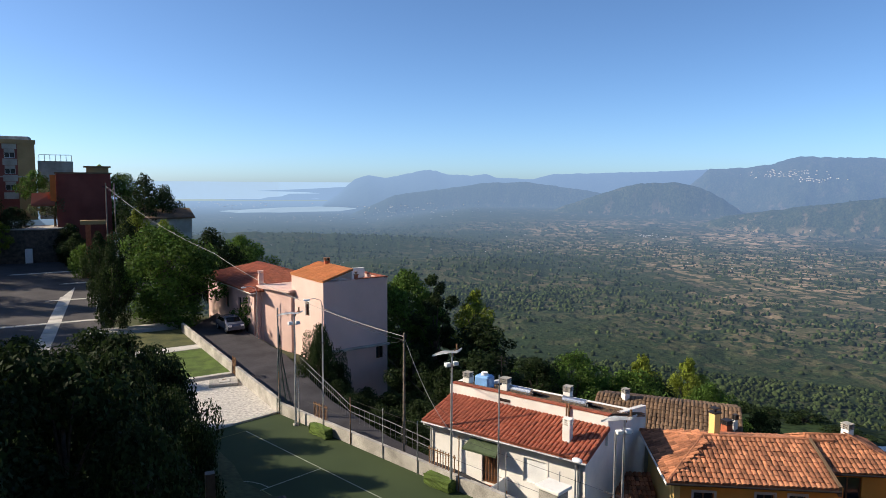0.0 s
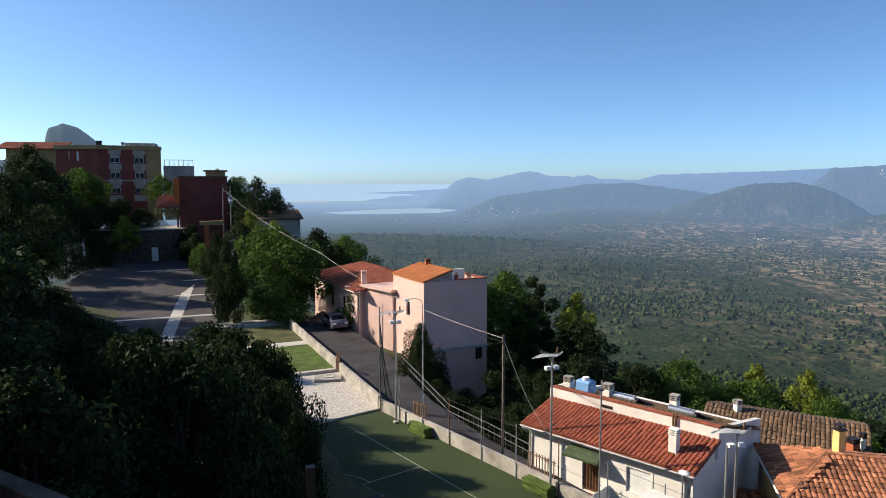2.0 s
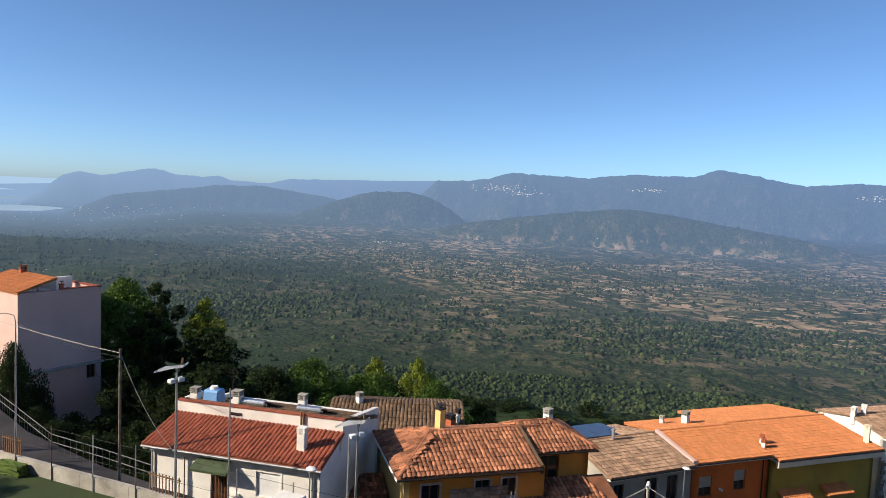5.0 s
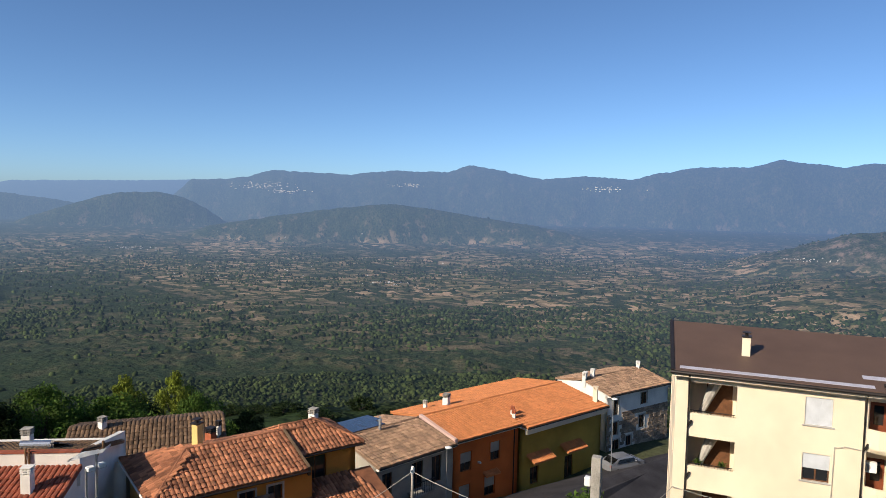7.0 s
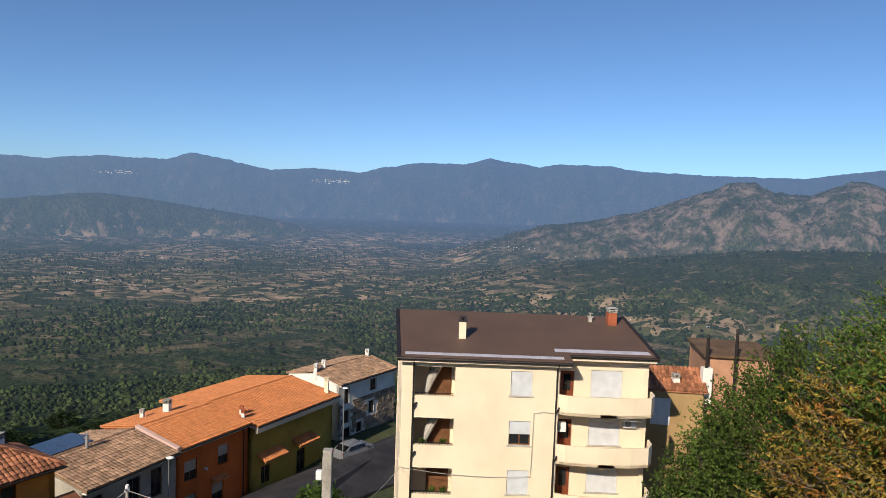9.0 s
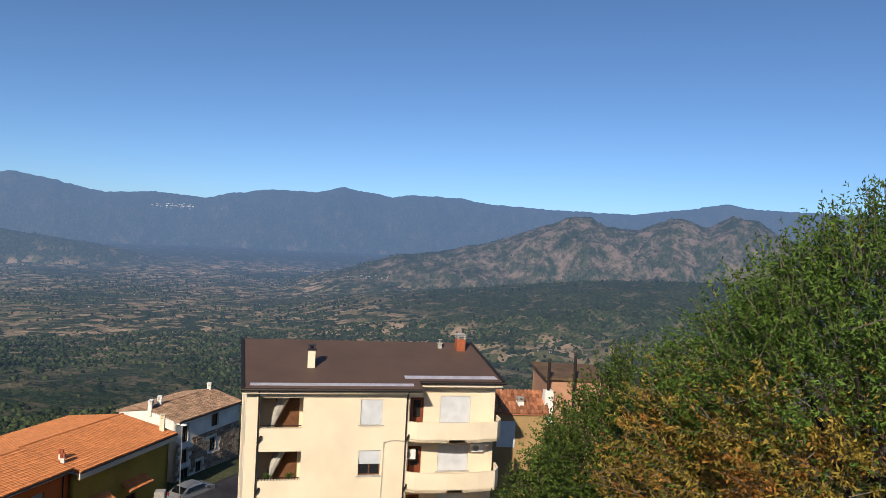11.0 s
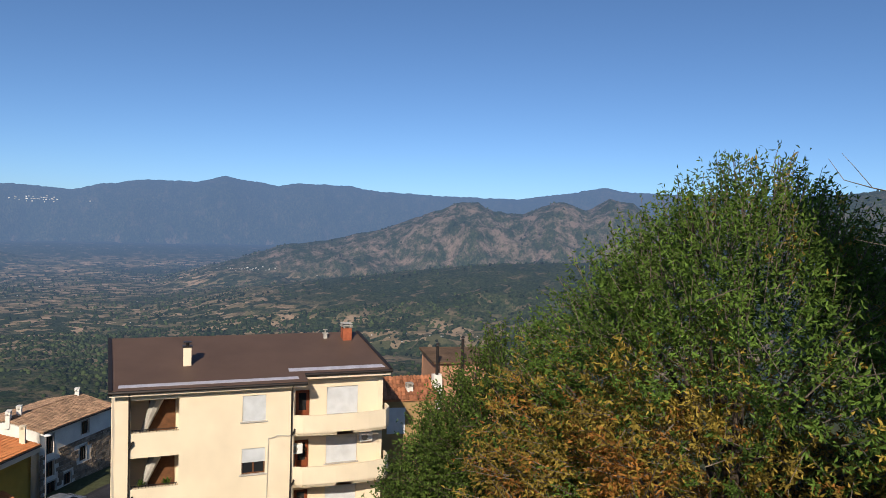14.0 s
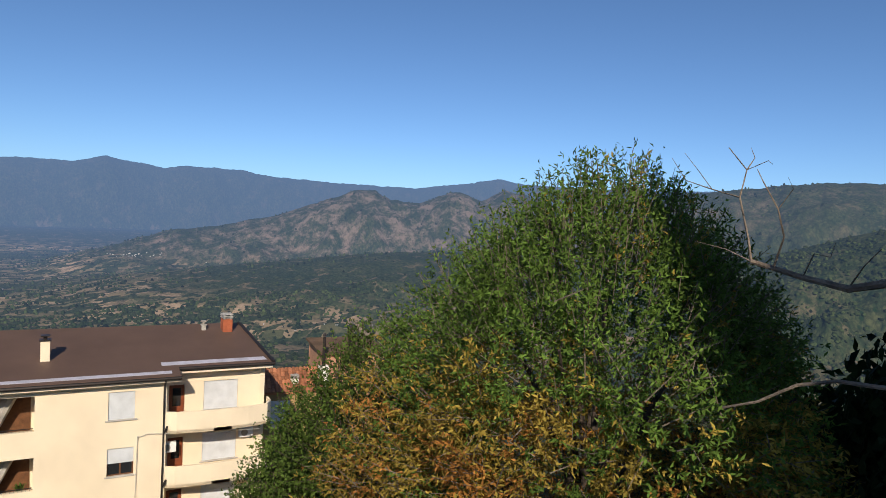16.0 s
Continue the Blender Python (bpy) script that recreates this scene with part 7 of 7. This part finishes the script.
def tree(name, label, h, r, mat, seed, leaves=4200, size=0.16, slim=1.0, trunk_h=0.3, group="", lobes=26):
    """A tree: tapered trunk, forking limbs, and a crown of leaf clumps round the limbs' ends."""
    g = random.Random(seed)
    ob = thing(name, label, "tree", Matrix.Identity(4), group)
    bm = path_tube(bmesh.new(), [(0, 0, -0.6), (g.uniform(-.1, .1), g.uniform(-.1, .1), h * trunk_h), (g.uniform(-.3, .3), g.uniform(-.3, .3), h * 0.62)], 0.035 * h * 0.6 + 0.05, 0.05, 8)
    centres, radii = [], []
    for i in range(lobes):
        a = i * 2.399 + g.uniform(-0.4, 0.4)
        f = (i + 0.5) / lobes
        z = h * (trunk_h + (1 - trunk_h) * f * 0.97)
        env = math.sin(math.pi * min(1, 0.16 + 0.84 * f) ** slim) ** 0.75
        d = r * env * g.uniform(0.35, 0.95)
        c = (d * math.cos(a), d * math.sin(a), z - r * 0.12)
        centres.append(c)
        radii.append(r * g.uniform(0.20, 0.38) * (0.55 + 0.45 * env))
        if i % 2 == 0:
            z0 = h * trunk_h * 0.8 + (z - h * trunk_h) * 0.35
            path_tube(bm, [(0, 0, z0), (c[0] * 0.5, c[1] * 0.5, (z0 + c[2]) / 2 + 0.2), c], 0.018 * h * 0.5 + 0.02, 0.015, 5)
    part("trunk", bm, bark, ob)
    leaf_cloud("crown", centres, radii, leaves, size, 0.55, mat, ob, seed)
    return ob


oak = tree("tree", "full round green broadleaf tree", 10, 5.2, leaf_mid, 1, 17000, 0.15, 1.0, 0.10, "", 40)
oak2 = tree("tree", "dense dark green broadleaf tree", 9, 4.2, leaf_dark, 2, 12000, 0.14, 1.0, 0.12, "", 34)
lime = tree("tree", "bright yellow-green young slender tree", 9, 3.0, leaf_bright, 3, 7000, 0.13, 0.8)
olive = tree("tree", "grey-green olive tree with airy crown", 7, 3.4, leaf_olive, 4, 7000, 0.11)
holm = tree("tree", "dark evergreen oak with dense crown", 8, 3.6, leaf_dark, 5, 8000, 0.14, 1.1, 0.2)
pine = tree("tree", "dark slim conifer on the slope", 11, 2.6, leaf_dark, 6, 8000, 0.13, 1.5, 0.12)
shrub = tree("shrub", "leafy green shrub beside the street", 3.2, 2.0, leaf_mid, 8, 5000, 0.085, 0.9, 0.08)
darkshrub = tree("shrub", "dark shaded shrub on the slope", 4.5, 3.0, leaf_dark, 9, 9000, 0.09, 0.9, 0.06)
used = {}


def plant(src, x, y, z, s=1.0, sz=None, turn=None, label="", group=""):
    g = random.Random(int(x * 37 + y * 91))
    m = Matrix.Translation((x, y, z)) @ Matrix.Rotation(turn if turn is not None else g.uniform(0, 6.28), 4, "Z") @ Matrix.Diagonal((s, s, sz or s, 1))
    if src.name in used:
        ob = copy_thing(src, m @ Matrix.Diagonal((1 / src.scale[0], 1 / src.scale[1], 1 / src.scale[2], 1)))
    else:
        used[src.name] = 1
        src.matrix_world = m
        ob = src
    return tagged(ob, label, group=group)


def gz(x, y):
    return float(near_height(np.array([float(x)]), np.array([float(y)]))[0]) if math.hypot(x, y) < 85 else float(height(np.array([math.degrees(math.atan2(x, y))]), np.array([math.hypot(x, y)]))[0])


# round the square and the pink house
plant(oak, 4.5, 79.5, 0.1, 1.22, 1.12)
plant(oak2, -0.9, 77, 0.1, 0.5, 1.0)
plant(oak2, 10.5, 92, -0.6, 1.1, 1.15)
plant(oak, 15.5, 98, -1.5, 0.95, 1.0)
plant(lime, 5.5, 96, -0.5, 1.0, 1.25)
plant(oak2, 1.2, 100, 0.6, 0.9, 1.1)
plant(lime, 2.5, 108, 1.0, 0.9, 1.2)
plant(oak2, -2.4, 98, 0.6, 0.5, 0.95)
plant(oak2, 4, 122, 3, 1.0, 1.55)
plant(oak2, 7.5, 130, 2, 1.0, 1.45)
plant(oak, 0.5, 136, 6, 1.0, 1.15)
plant(olive, -9.5, 131, 7.6, 1.15, 1.2)
plant(shrub, -4.6, 112, 1.4, 1.3, 1.6)
plant(lime, -17.5, 124, 2.3, 0.8, 0.9)
plant(oak2, -6.0, 121, 1.8, 0.75, 0.62)
plant(oak2, -28.5, 118, 4.5, 1.5, 1.75)
plant(oak2, -33, 132, 9, 1.4, 1.5)
plant(oak2, -26.5, 100, 4, 1.3, 1.5)
plant(oak2, -23, 84, 3.5, 1.2, 1.5)
for x, y, z, a, b in ((-22, 127.5, 7.4, 1.3, 1.2), (-18.5, 128.5, 7.5, 1.2, 1.3), (-15, 128, 7.5, 0.9, 0.9), (-24.5, 126, 5.5, 1.2, 1.4), (-21.5, 121, 2.4, 1.1, 1.3), (-7.2, 126, 2.2, 0.9, 1.5), (-23, 108, 2.5, 1.2, 1.0)):
    plant(darkshrub, x, y, z, a, b)
# tall trees at and past the left edge, added to shade the bushes
for x, y, top in ((-14, 36, 17.6), (-17, 44, 18.4), (-19, 55, 19), (-21, 66, 19.5), (-16, 31, 18.5)):
    plant(oak2, x, y, gz(x, y) - 0.5, 1.0, (top - gz(x, y)) / 9.2)
plant(oak, -27, 142, 9, 1.0, 1.0)
plant(shrub, -13, 138, 12.4, 1.4, 1.6)
plant(lime, -3.0, 148, 12, 0.6, 0.75)
# beyond the houses, down the slope
plant(oak, 26.5, 64.5, -4, 0.82, 1.12)
plant(pine, 30.5, 66, -5, 1.0, 1.0)
plant(pine, 28.0, 60, -4.5, 0.9, 0.85)
plant(lime, 34.5, 64, -6.5, 0.9, 1.2)
plant(holm, 31.5, 57, -5.5, 1.15, 1.0)
plant(holm, 24.5, 57, -5.2, 0.8, 0.75)
plant(holm, 19.5, 50, -7.5, 0.9, 0.8)
plant(holm, 17.2, 45.5, -7.5, 0.6, 0.7)
plant(holm, 22.5, 45, -7, 1.0, 0.75)
plant(darkshrub, 16.4, 55, -6.5, 0.8, 1.6)
plant(holm, 27, 49, -4, 1.0, 0.7)
plant(holm, 34, 51, -6.5, 1.0, 0.8)
plant(oak, 38.5, 51.5, -8.5, 0.8, 0.85)
plant(oak, 44, 50, -10.5, 0.9, 0.85)
plant(oak2, 49, 52, -12.5, 0.9, 0.95)
plant(lime, 52, 57, -15, 1.0, 1.32)
plant(lime, 62, 60, -17, 0.95, 1.3)
plant(oak, 57, 52, -15, 0.8, 0.95)
plant(oak2, 63, 50, -16, 0.8, 0.8)
plant(holm, 40, 44, -8.5, 1.0, 0.75)
for x, y, z, a, b in ((14.9, 49.5, -2.2, 0.5, 0.6), (15.0, 46.5, -2.4, 0.55, 0.6), (16.2, 43.8, -3.0, 0.6, 0.7), (17.6, 41.0, -3.4, 0.6, 0.7), (18.6, 38.4, -3.4, 0.6, 0.7), (18, 52, -6, 0.9, 1.1), (20.5, 47, -6, 1.0, 1.1), (22, 42, -6, 1.0, 1.1), (23.5, 37.5, -6, 1.0, 1.0), (25, 52, -5.5, 1.0, 1.2)):
    plant(darkshrub, x, y, z, a, b)
plant(darkshrub, 14.3, 53.0, -1.6, 0.55, 1.15)
plant(darkshrub, 15.2, 56.0, -2.0, 0.65, 1.3)
scrub_tree = tree("tree", "green oak on the slope below the village", 8, 3.8, leaf_mid, 12, 2000, 0.28, 1.0, 0.12, "", 30)
dark_scrub_tree = tree("tree", "dark oak on the slope below the village", 8, 3.8, leaf_dark, 13, 2000, 0.28, 1.1, 0.12, "", 30)
for k in range(300):
    az_, r = radians(10 + (k * 0.618034 % 1) * 118), 74 + 125 * (k * 0.381966 * 7.3 % 1)
    x, y = r * math.sin(az_), r * math.cos(az_)
    if math.hypot(x - 60, y - 14) < 24 or math.hypot(x - 53, y + 18) < 12:
        continue
    plant((scrub_tree, dark_scrub_tree, dark_scrub_tree)[k % 3], x, y, gz(x, y) - 0.8, r2.uniform(0.6, 1.0), r2.uniform(0.5, 0.8) * (1.0 if az_ < 0.85 else 0.5))
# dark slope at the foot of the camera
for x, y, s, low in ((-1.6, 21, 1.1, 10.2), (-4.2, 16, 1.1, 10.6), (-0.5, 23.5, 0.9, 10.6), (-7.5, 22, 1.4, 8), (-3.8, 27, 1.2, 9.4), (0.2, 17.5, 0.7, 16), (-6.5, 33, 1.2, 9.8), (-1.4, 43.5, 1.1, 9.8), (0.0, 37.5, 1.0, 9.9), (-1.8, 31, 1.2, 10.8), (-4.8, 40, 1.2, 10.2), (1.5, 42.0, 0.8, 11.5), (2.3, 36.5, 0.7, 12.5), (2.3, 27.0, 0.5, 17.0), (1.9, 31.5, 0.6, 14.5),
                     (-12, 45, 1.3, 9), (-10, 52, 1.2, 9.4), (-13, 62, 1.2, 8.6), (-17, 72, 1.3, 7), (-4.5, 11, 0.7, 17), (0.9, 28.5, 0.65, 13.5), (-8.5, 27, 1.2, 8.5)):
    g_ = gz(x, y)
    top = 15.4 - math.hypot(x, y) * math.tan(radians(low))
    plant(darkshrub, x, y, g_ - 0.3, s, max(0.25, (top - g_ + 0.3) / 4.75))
# trees outside the view, added to shade the slope and the garden wall
for x, y, s in ((-12, 15, 1.15), (-10, 22, 1.0), (-13, 8, 1.2), (-24, 20, 1.4), (-18, 26, 1.0), (-17, 16, 1.3)):
    plant(oak2, x, y, gz(x, y) - 0.5, s, s * 1.1)
# street greenery before the orange house
for x, y, s in ((36.5, 10.5, 1.4), (39.5, 8.5, 1.3), (43, 7, 1.6), (38, 4.8, 1.4), (39, 3.2, 1.4), (34, 6.5, 1.3), (41, 5.0, 1.3)):
    plant(shrub, x, y, gz(x, y) - 0.1, s, s * 1.1)


# ---- almond tree with turning leaves ----
def shape_at(profile, f):
    xs, ys = zip(*profile)
    return float(np.interp(f, xs, ys))


def feathered(name, label, x, y, z, h, profile, seed, n_twigs, turning, leaf_len=(0.07, 0.125), leaf_w=0.016, green=None):
    """A tree of many leafy twigs over a profile of heights and radii, its leaves turning yellow and rust low down."""
    g = np.random.default_rng(seed)
    ob = thing(name, label, "tree", pose(x, y, z))
    bm = path_tube(bmesh.new(), [(0, 0, -1.5), (0.1, 0.05, h * 0.2), (0.0, 0.2, h * 0.45), (0.05, 0.1, h * 0.8)], 0.22, 0.03, 10)
    for i in range(20):
        a, f = i * 2.399, (i + 0.5) / 20
        rr = shape_at(profile, 0.35 + 0.6 * f) * 0.85
        tip = Vector((rr * math.cos(a), rr * math.sin(a), h * (0.35 + 0.6 * f)))
        root = Vector((0, 0.1, h * (0.12 + 0.45 * f)))
        path_tube(bm, [root, root.lerp(tip, 0.5) + Vector((0, 0, h * 0.03)), tip], 0.06, 0.015, 6)
    part("trunk", bm, bark, ob)
    fs = np.linspace(0.12, 1, 200)
    w = np.array([shape_at(profile, f) for f in fs]) + 0.15
    fr = g.choice(fs, n_twigs, p=w / w.sum()) + g.uniform(-0.003, 0.003, n_twigs)
    tw = bmesh.new()
    sets = {0: [], 1: [], 2: []}
    for i in range(n_twigs):
        f, a = fr[i], g.uniform(0, 2 * math.pi)
        lump = 1 + 0.13 * math.sin(3 * a + seed + 4 * f) + 0.09 * math.sin(7 * a + 11 * f) + 0.05 * math.sin(17 * f + 5 * a)
        rr = shape_at(profile, f) * lump * g.uniform(0.3, 1.0) ** 0.35
        base = np.array([rr * math.cos(a), rr * math.sin(a), h * f])
        u = np.array([math.cos(a), math.sin(a), 0.0])
        tall = max(0.0, (f - 0.72) / 0.28)
        ln = g.uniform(0.30, 0.65) * (1 + 0.9 * tall)
        dirn = u * (0.75 - 0.6 * tall) + np.array([0, 0, 0.25 + 1.0 * tall]) + g.normal(0, 0.32 - 0.15 * tall, 3)
        dirn /= np.linalg.norm(dirn)
        start = base - dirn * ln * 0.6
        end = start + dirn * ln
        if i % 3 == 0:
            path_tube(tw, [tuple(start), tuple((start + end) / 2), tuple(end)], 0.008, 0.003, 3)
        patch = math.sin(base[0] * 1.7 + seed) + math.sin(base[1] * 2.1 + 1.3) + math.sin(base[2] * 2.3)
        patch += 0.8 * math.sin(base[0] * 4.7 + base[2] * 3.1) + 0.8 * math.sin(base[1] * 5.3 - base[2] * 4.1)
        q = patch * 0.12 + (0.98 - f) * turning + g.normal(0, 0.22)
        kind = 0 if q < 0.70 else (1 if q < 1.16 else 2)
        nl = int(g.integers(13, 22) * (1.0 if kind < 2 else 0.75))
        t = g.uniform(0.05, 1.05, nl)[:, None]
        p = start + (end - start) * t
        out = g.normal(size=(nl, 3)) + dirn * 0.9 + np.array([0, 0, -0.25])
        out /= np.linalg.norm(out, axis=1)[:, None]
        side = np.cross(out, g.normal(size=(nl, 3)))
        side /= np.linalg.norm(side, axis=1)[:, None]
        L_ = g.uniform(*leaf_len, nl)[:, None]
        curl = np.cross(out, side) * leaf_w
        v = np.stack([p, p + out * L_ * 0.45 + side * leaf_w + curl, p + out * L_, p + out * L_ * 0.45 - side * leaf_w + curl], 1)
        sets[kind].append(v.reshape(-1, 3))
    part("branchwork", tw, dead_wood if turning > 0 else bark, ob)
    for k, mat, nm in ((0, green or leaf_almond, "green leaves"), (1, leaf_yellow, "yellowing leaves"), (2, leaf_rust, "rust brown leaves")):
        if sets[k]:
            tagged(leaf_mesh("leaves", np.concatenate(sets[k]), mat, ob), nm)
    return ob


feathered("almond_tree", "almond tree with green, yellow and rust leaves", 8.4, -8.1, 7.0, 9.22, [(0, 2.2), (0.3, 3.0), (0.55, 3.15), (0.68, 2.95), (0.78, 2.55), (0.87, 1.95), (0.93, 1.3), (1.0, 0.4)], 3, 16000, 2.5, (0.055, 0.10), 0.0125)
feathered("green_tree", "dense small-leaved green tree below the almond", 12.4, -6.7, 5.5, 7.9, [(0, 1.7), (0.3, 2.2), (0.6, 2.2), (0.8, 1.75), (0.93, 1.0), (1.0, 0.4)], 9, 7500, -2.0, (0.045, 0.075), 0.017, leaf_fresh)
feathered("green_tree", "small-leaved green bush below the almond", 13.1, -5.5, 4.5, 7.2, [(0, 1.2), (0.3, 1.6), (0.6, 1.5), (0.85, 0.9), (1.0, 0.2)], 15, 4000, -2.0, (0.045, 0.075), 0.017, leaf_fresh)
for x, y, z, s in ((3.6, -8.6, 8.6, 0.7), (2.9, -7.6, 8.6, 0.6), (5.2, -6.6, 7.4, 0.6)):
    plant(darkshrub, x, y, z, s, s)
# bare branch reaching in
dbr = thing("dead_branch", "bare grey dead branch with forked twigs", "branch", Matrix.Identity(4))


def fork(bm, p, d, ln, r, depth, g):
    pts = [Vector(p)]
    d = Vector(d).normalized()
    for i in range(4):
        d = (d + Vector([g.uniform(-0.28, 0.28) for _ in range(3)]) + Vector((0, 0, 0.06))).normalized()
        pts.append(pts[-1] + d * ln / 4)
    path_tube(bm, pts, r, r * 0.55, 5)
    if depth:
        for k in range(3):
            q = pts[2 + k % 3]
            nd = (d + Vector([g.uniform(-0.9, 0.9) for _ in range(3)]) + Vector((0, 0, 0.25))).normalized()
            fork(bm, q, nd, ln * g.uniform(0.45, 0.7), r * 0.5, depth - 1, g)


gb = random.Random(12)
bm = bmesh.new()
path_tube(bm, [(3.82, -6.83, 15.29), (4.32, -6.93, 15.25), (4.58, -6.91, 15.18), (4.95, -6.92, 15.23), (5.33, -6.79, 15.33)], 0.040, 0.020, 7)
path_tube(bm, [(5.33, -6.79, 15.33), (5.36, -6.77, 15.53), (5.46, -6.76, 15.87), (5.46, -6.83, 16.11), (5.58, -6.73, 16.30)], 0.012, 0.004, 5)
path_tube(bm, [(5.46, -6.83, 16.11), (5.44, -6.90, 16.22), (5.50, -6.92, 16.31)], 0.006, 0.002, 5)
path_tube(bm, [(5.46, -6.76, 15.87), (5.73, -6.74, 15.94), (5.97, -6.68, 16.02), (6.07, -6.59, 16.22)], 0.007, 0.002, 5)
path_tube(bm, [(5.13, -6.81, 15.31), (5.03, -6.76, 15.55), (5.05, -6.69, 15.77), (5.12, -6.57, 15.99), (5.16, -6.55, 16.08)], 0.010, 0.003, 5)
path_tube(bm, [(5.33, -6.79, 15.33), (5.56, -6.75, 15.42), (5.82, -6.67, 15.47)], 0.008, 0.002, 5)
path_tube(bm, [(5.05, -6.69, 15.77), (4.94, -6.70, 15.93), (4.97, -6.67, 16.02)], 0.004, 0.002, 5)
path_tube(bm, [(5.46, -6.83, 16.11), (5.27, -6.84, 16.18), (5.24, -6.86, 16.15)], 0.004, 0.002, 5)
path_tube(bm, [(4.95, -6.92, 15.23), (4.84, -6.87, 15.43), (4.74, -6.93, 15.41), (4.72, -6.95, 15.53)], 0.007, 0.002, 5)
path_tube(bm, [(5.73, -6.74, 15.94), (5.87, -6.70, 16.12), (5.99, -6.66, 16.27)], 0.004, 0.002, 5)
path_tube(bm, [(4.58, -6.91, 15.18), (4.45, -6.87, 15.37), (4.36, -6.91, 15.50)], 0.008, 0.003, 5)
part("limb", bm, dead_wood, dbr)
dbr2 = thing("dead_branch", "bare pale curved branch over the slope", "branch", Matrix.Identity(4))
part("limb", path_tube(bmesh.new(), [(3.66, -6.57, 14.62), (4.10, -6.60, 14.56), (4.41, -6.55, 14.54), (4.68, -6.51, 14.45), (4.95, -6.45, 14.26), (5.21, -6.39, 14.15)], 0.019, 0.010, 6), dead_wood, dbr2)
# unseen house block added to shade the almond's right side and the slope
bh = house("near_house", "unseen plain house block that casts shade")
side_walls(bh, [(-12, -17), (-2.8, -17), (-2.8, -2.75), (-12, -2.75)], 8, 24, grey_plaster)
part("flat_roof", boxed(-12.2, -17.2, 24, -2.6, -2.55, 24.25), concrete, bh)
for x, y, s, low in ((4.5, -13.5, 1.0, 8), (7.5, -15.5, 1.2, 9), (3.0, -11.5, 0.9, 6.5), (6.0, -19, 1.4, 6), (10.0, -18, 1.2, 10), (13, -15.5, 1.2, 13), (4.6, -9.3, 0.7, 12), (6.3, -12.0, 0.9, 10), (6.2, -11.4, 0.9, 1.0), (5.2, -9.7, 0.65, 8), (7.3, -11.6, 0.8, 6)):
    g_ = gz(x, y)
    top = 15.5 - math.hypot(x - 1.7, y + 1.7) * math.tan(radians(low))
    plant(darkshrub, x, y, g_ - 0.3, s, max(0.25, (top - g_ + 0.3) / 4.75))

# ---- foreground wall and rail under the terrace ----
tagged(part("terrace", boxed(-6, -6, 9, 2.2, 0.75, 13.9), concrete), "concrete terrace that the view is taken from", "terrace", kind="structure")
m, ln = frame_at((-0.83, 8.80), (-3.84, 12.11), 0)
fw = part("garden_wall", boxed(0, -0.15, 6, ln, 0.15, 11.0, bevel=0.02), shade_dark_stone)
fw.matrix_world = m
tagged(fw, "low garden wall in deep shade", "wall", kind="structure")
rl = thing("handrail", "dark square metal handrail below the terrace", "railing", Matrix.Identity(4))
part("rail", path_tube(bmesh.new(), [(0.72, 5.09, 12.96), (1.14, 5.42, 12.87)], 0.045, 0.045, 4), dark_metal, rl)
part("post", boxed(1.11, 5.39, 8, 1.17, 5.45, 12.90), dark_metal, rl)
part("post", boxed(0.61, 6.06, 8, 0.69, 6.14, 12.93), dark_metal, rl)

# ---- cables ----
cable("power_cable", [(-0.35, 112, 14.6), (-1.35, 103, 14.8), (8.0, 66, 8.8), (14.05, 34.2, 7.0), (16.2, 32.0, 1.7)], 0.7, 0.016, cable_pale, "pale twisted power cable between poles")
cable("power_cable", [(14.05, 34.2, 6.8), (14.2, 51.5, 5.8)], 0.3, 0.012, cable_black, "thin dark power cable")
cable("power_cable", [(14.05, 34.2, 6.9), (23.2, 61.2, 0.5)], 0.4, 0.012, cable_black, "thin dark power cable")
cable("power_cable", [(13.2, 35.5, 6.0), (17.2, 30.5, 1.6)], 0.25, 0.010, cable_black, "thin dark service cable")
cable("power_cable", [(34.0, 15.3, 0.45), (25.05, 3.74, 3.2), (40.85, 2.0, -0.6), (40.85, -5.9, -0.9)], 0.25, 0.016, cable_pale, "pale power cable to the apartment house")
cable("power_cable", [(27.0, 21.5, -3.3), (34.0, 15.3, 0.45)], 0.3, 0.016, cable_pale, "pale power cable along the street")
cable("wall_cable", [(40.9, -5.9, -0.9), (40.9, -5.95, 3.0), (40.9, -6.4, 3.1), (40.9, -12.5, 2.7)], 0.06, 0.014, cable_pale, "service cable fixed to the facade")
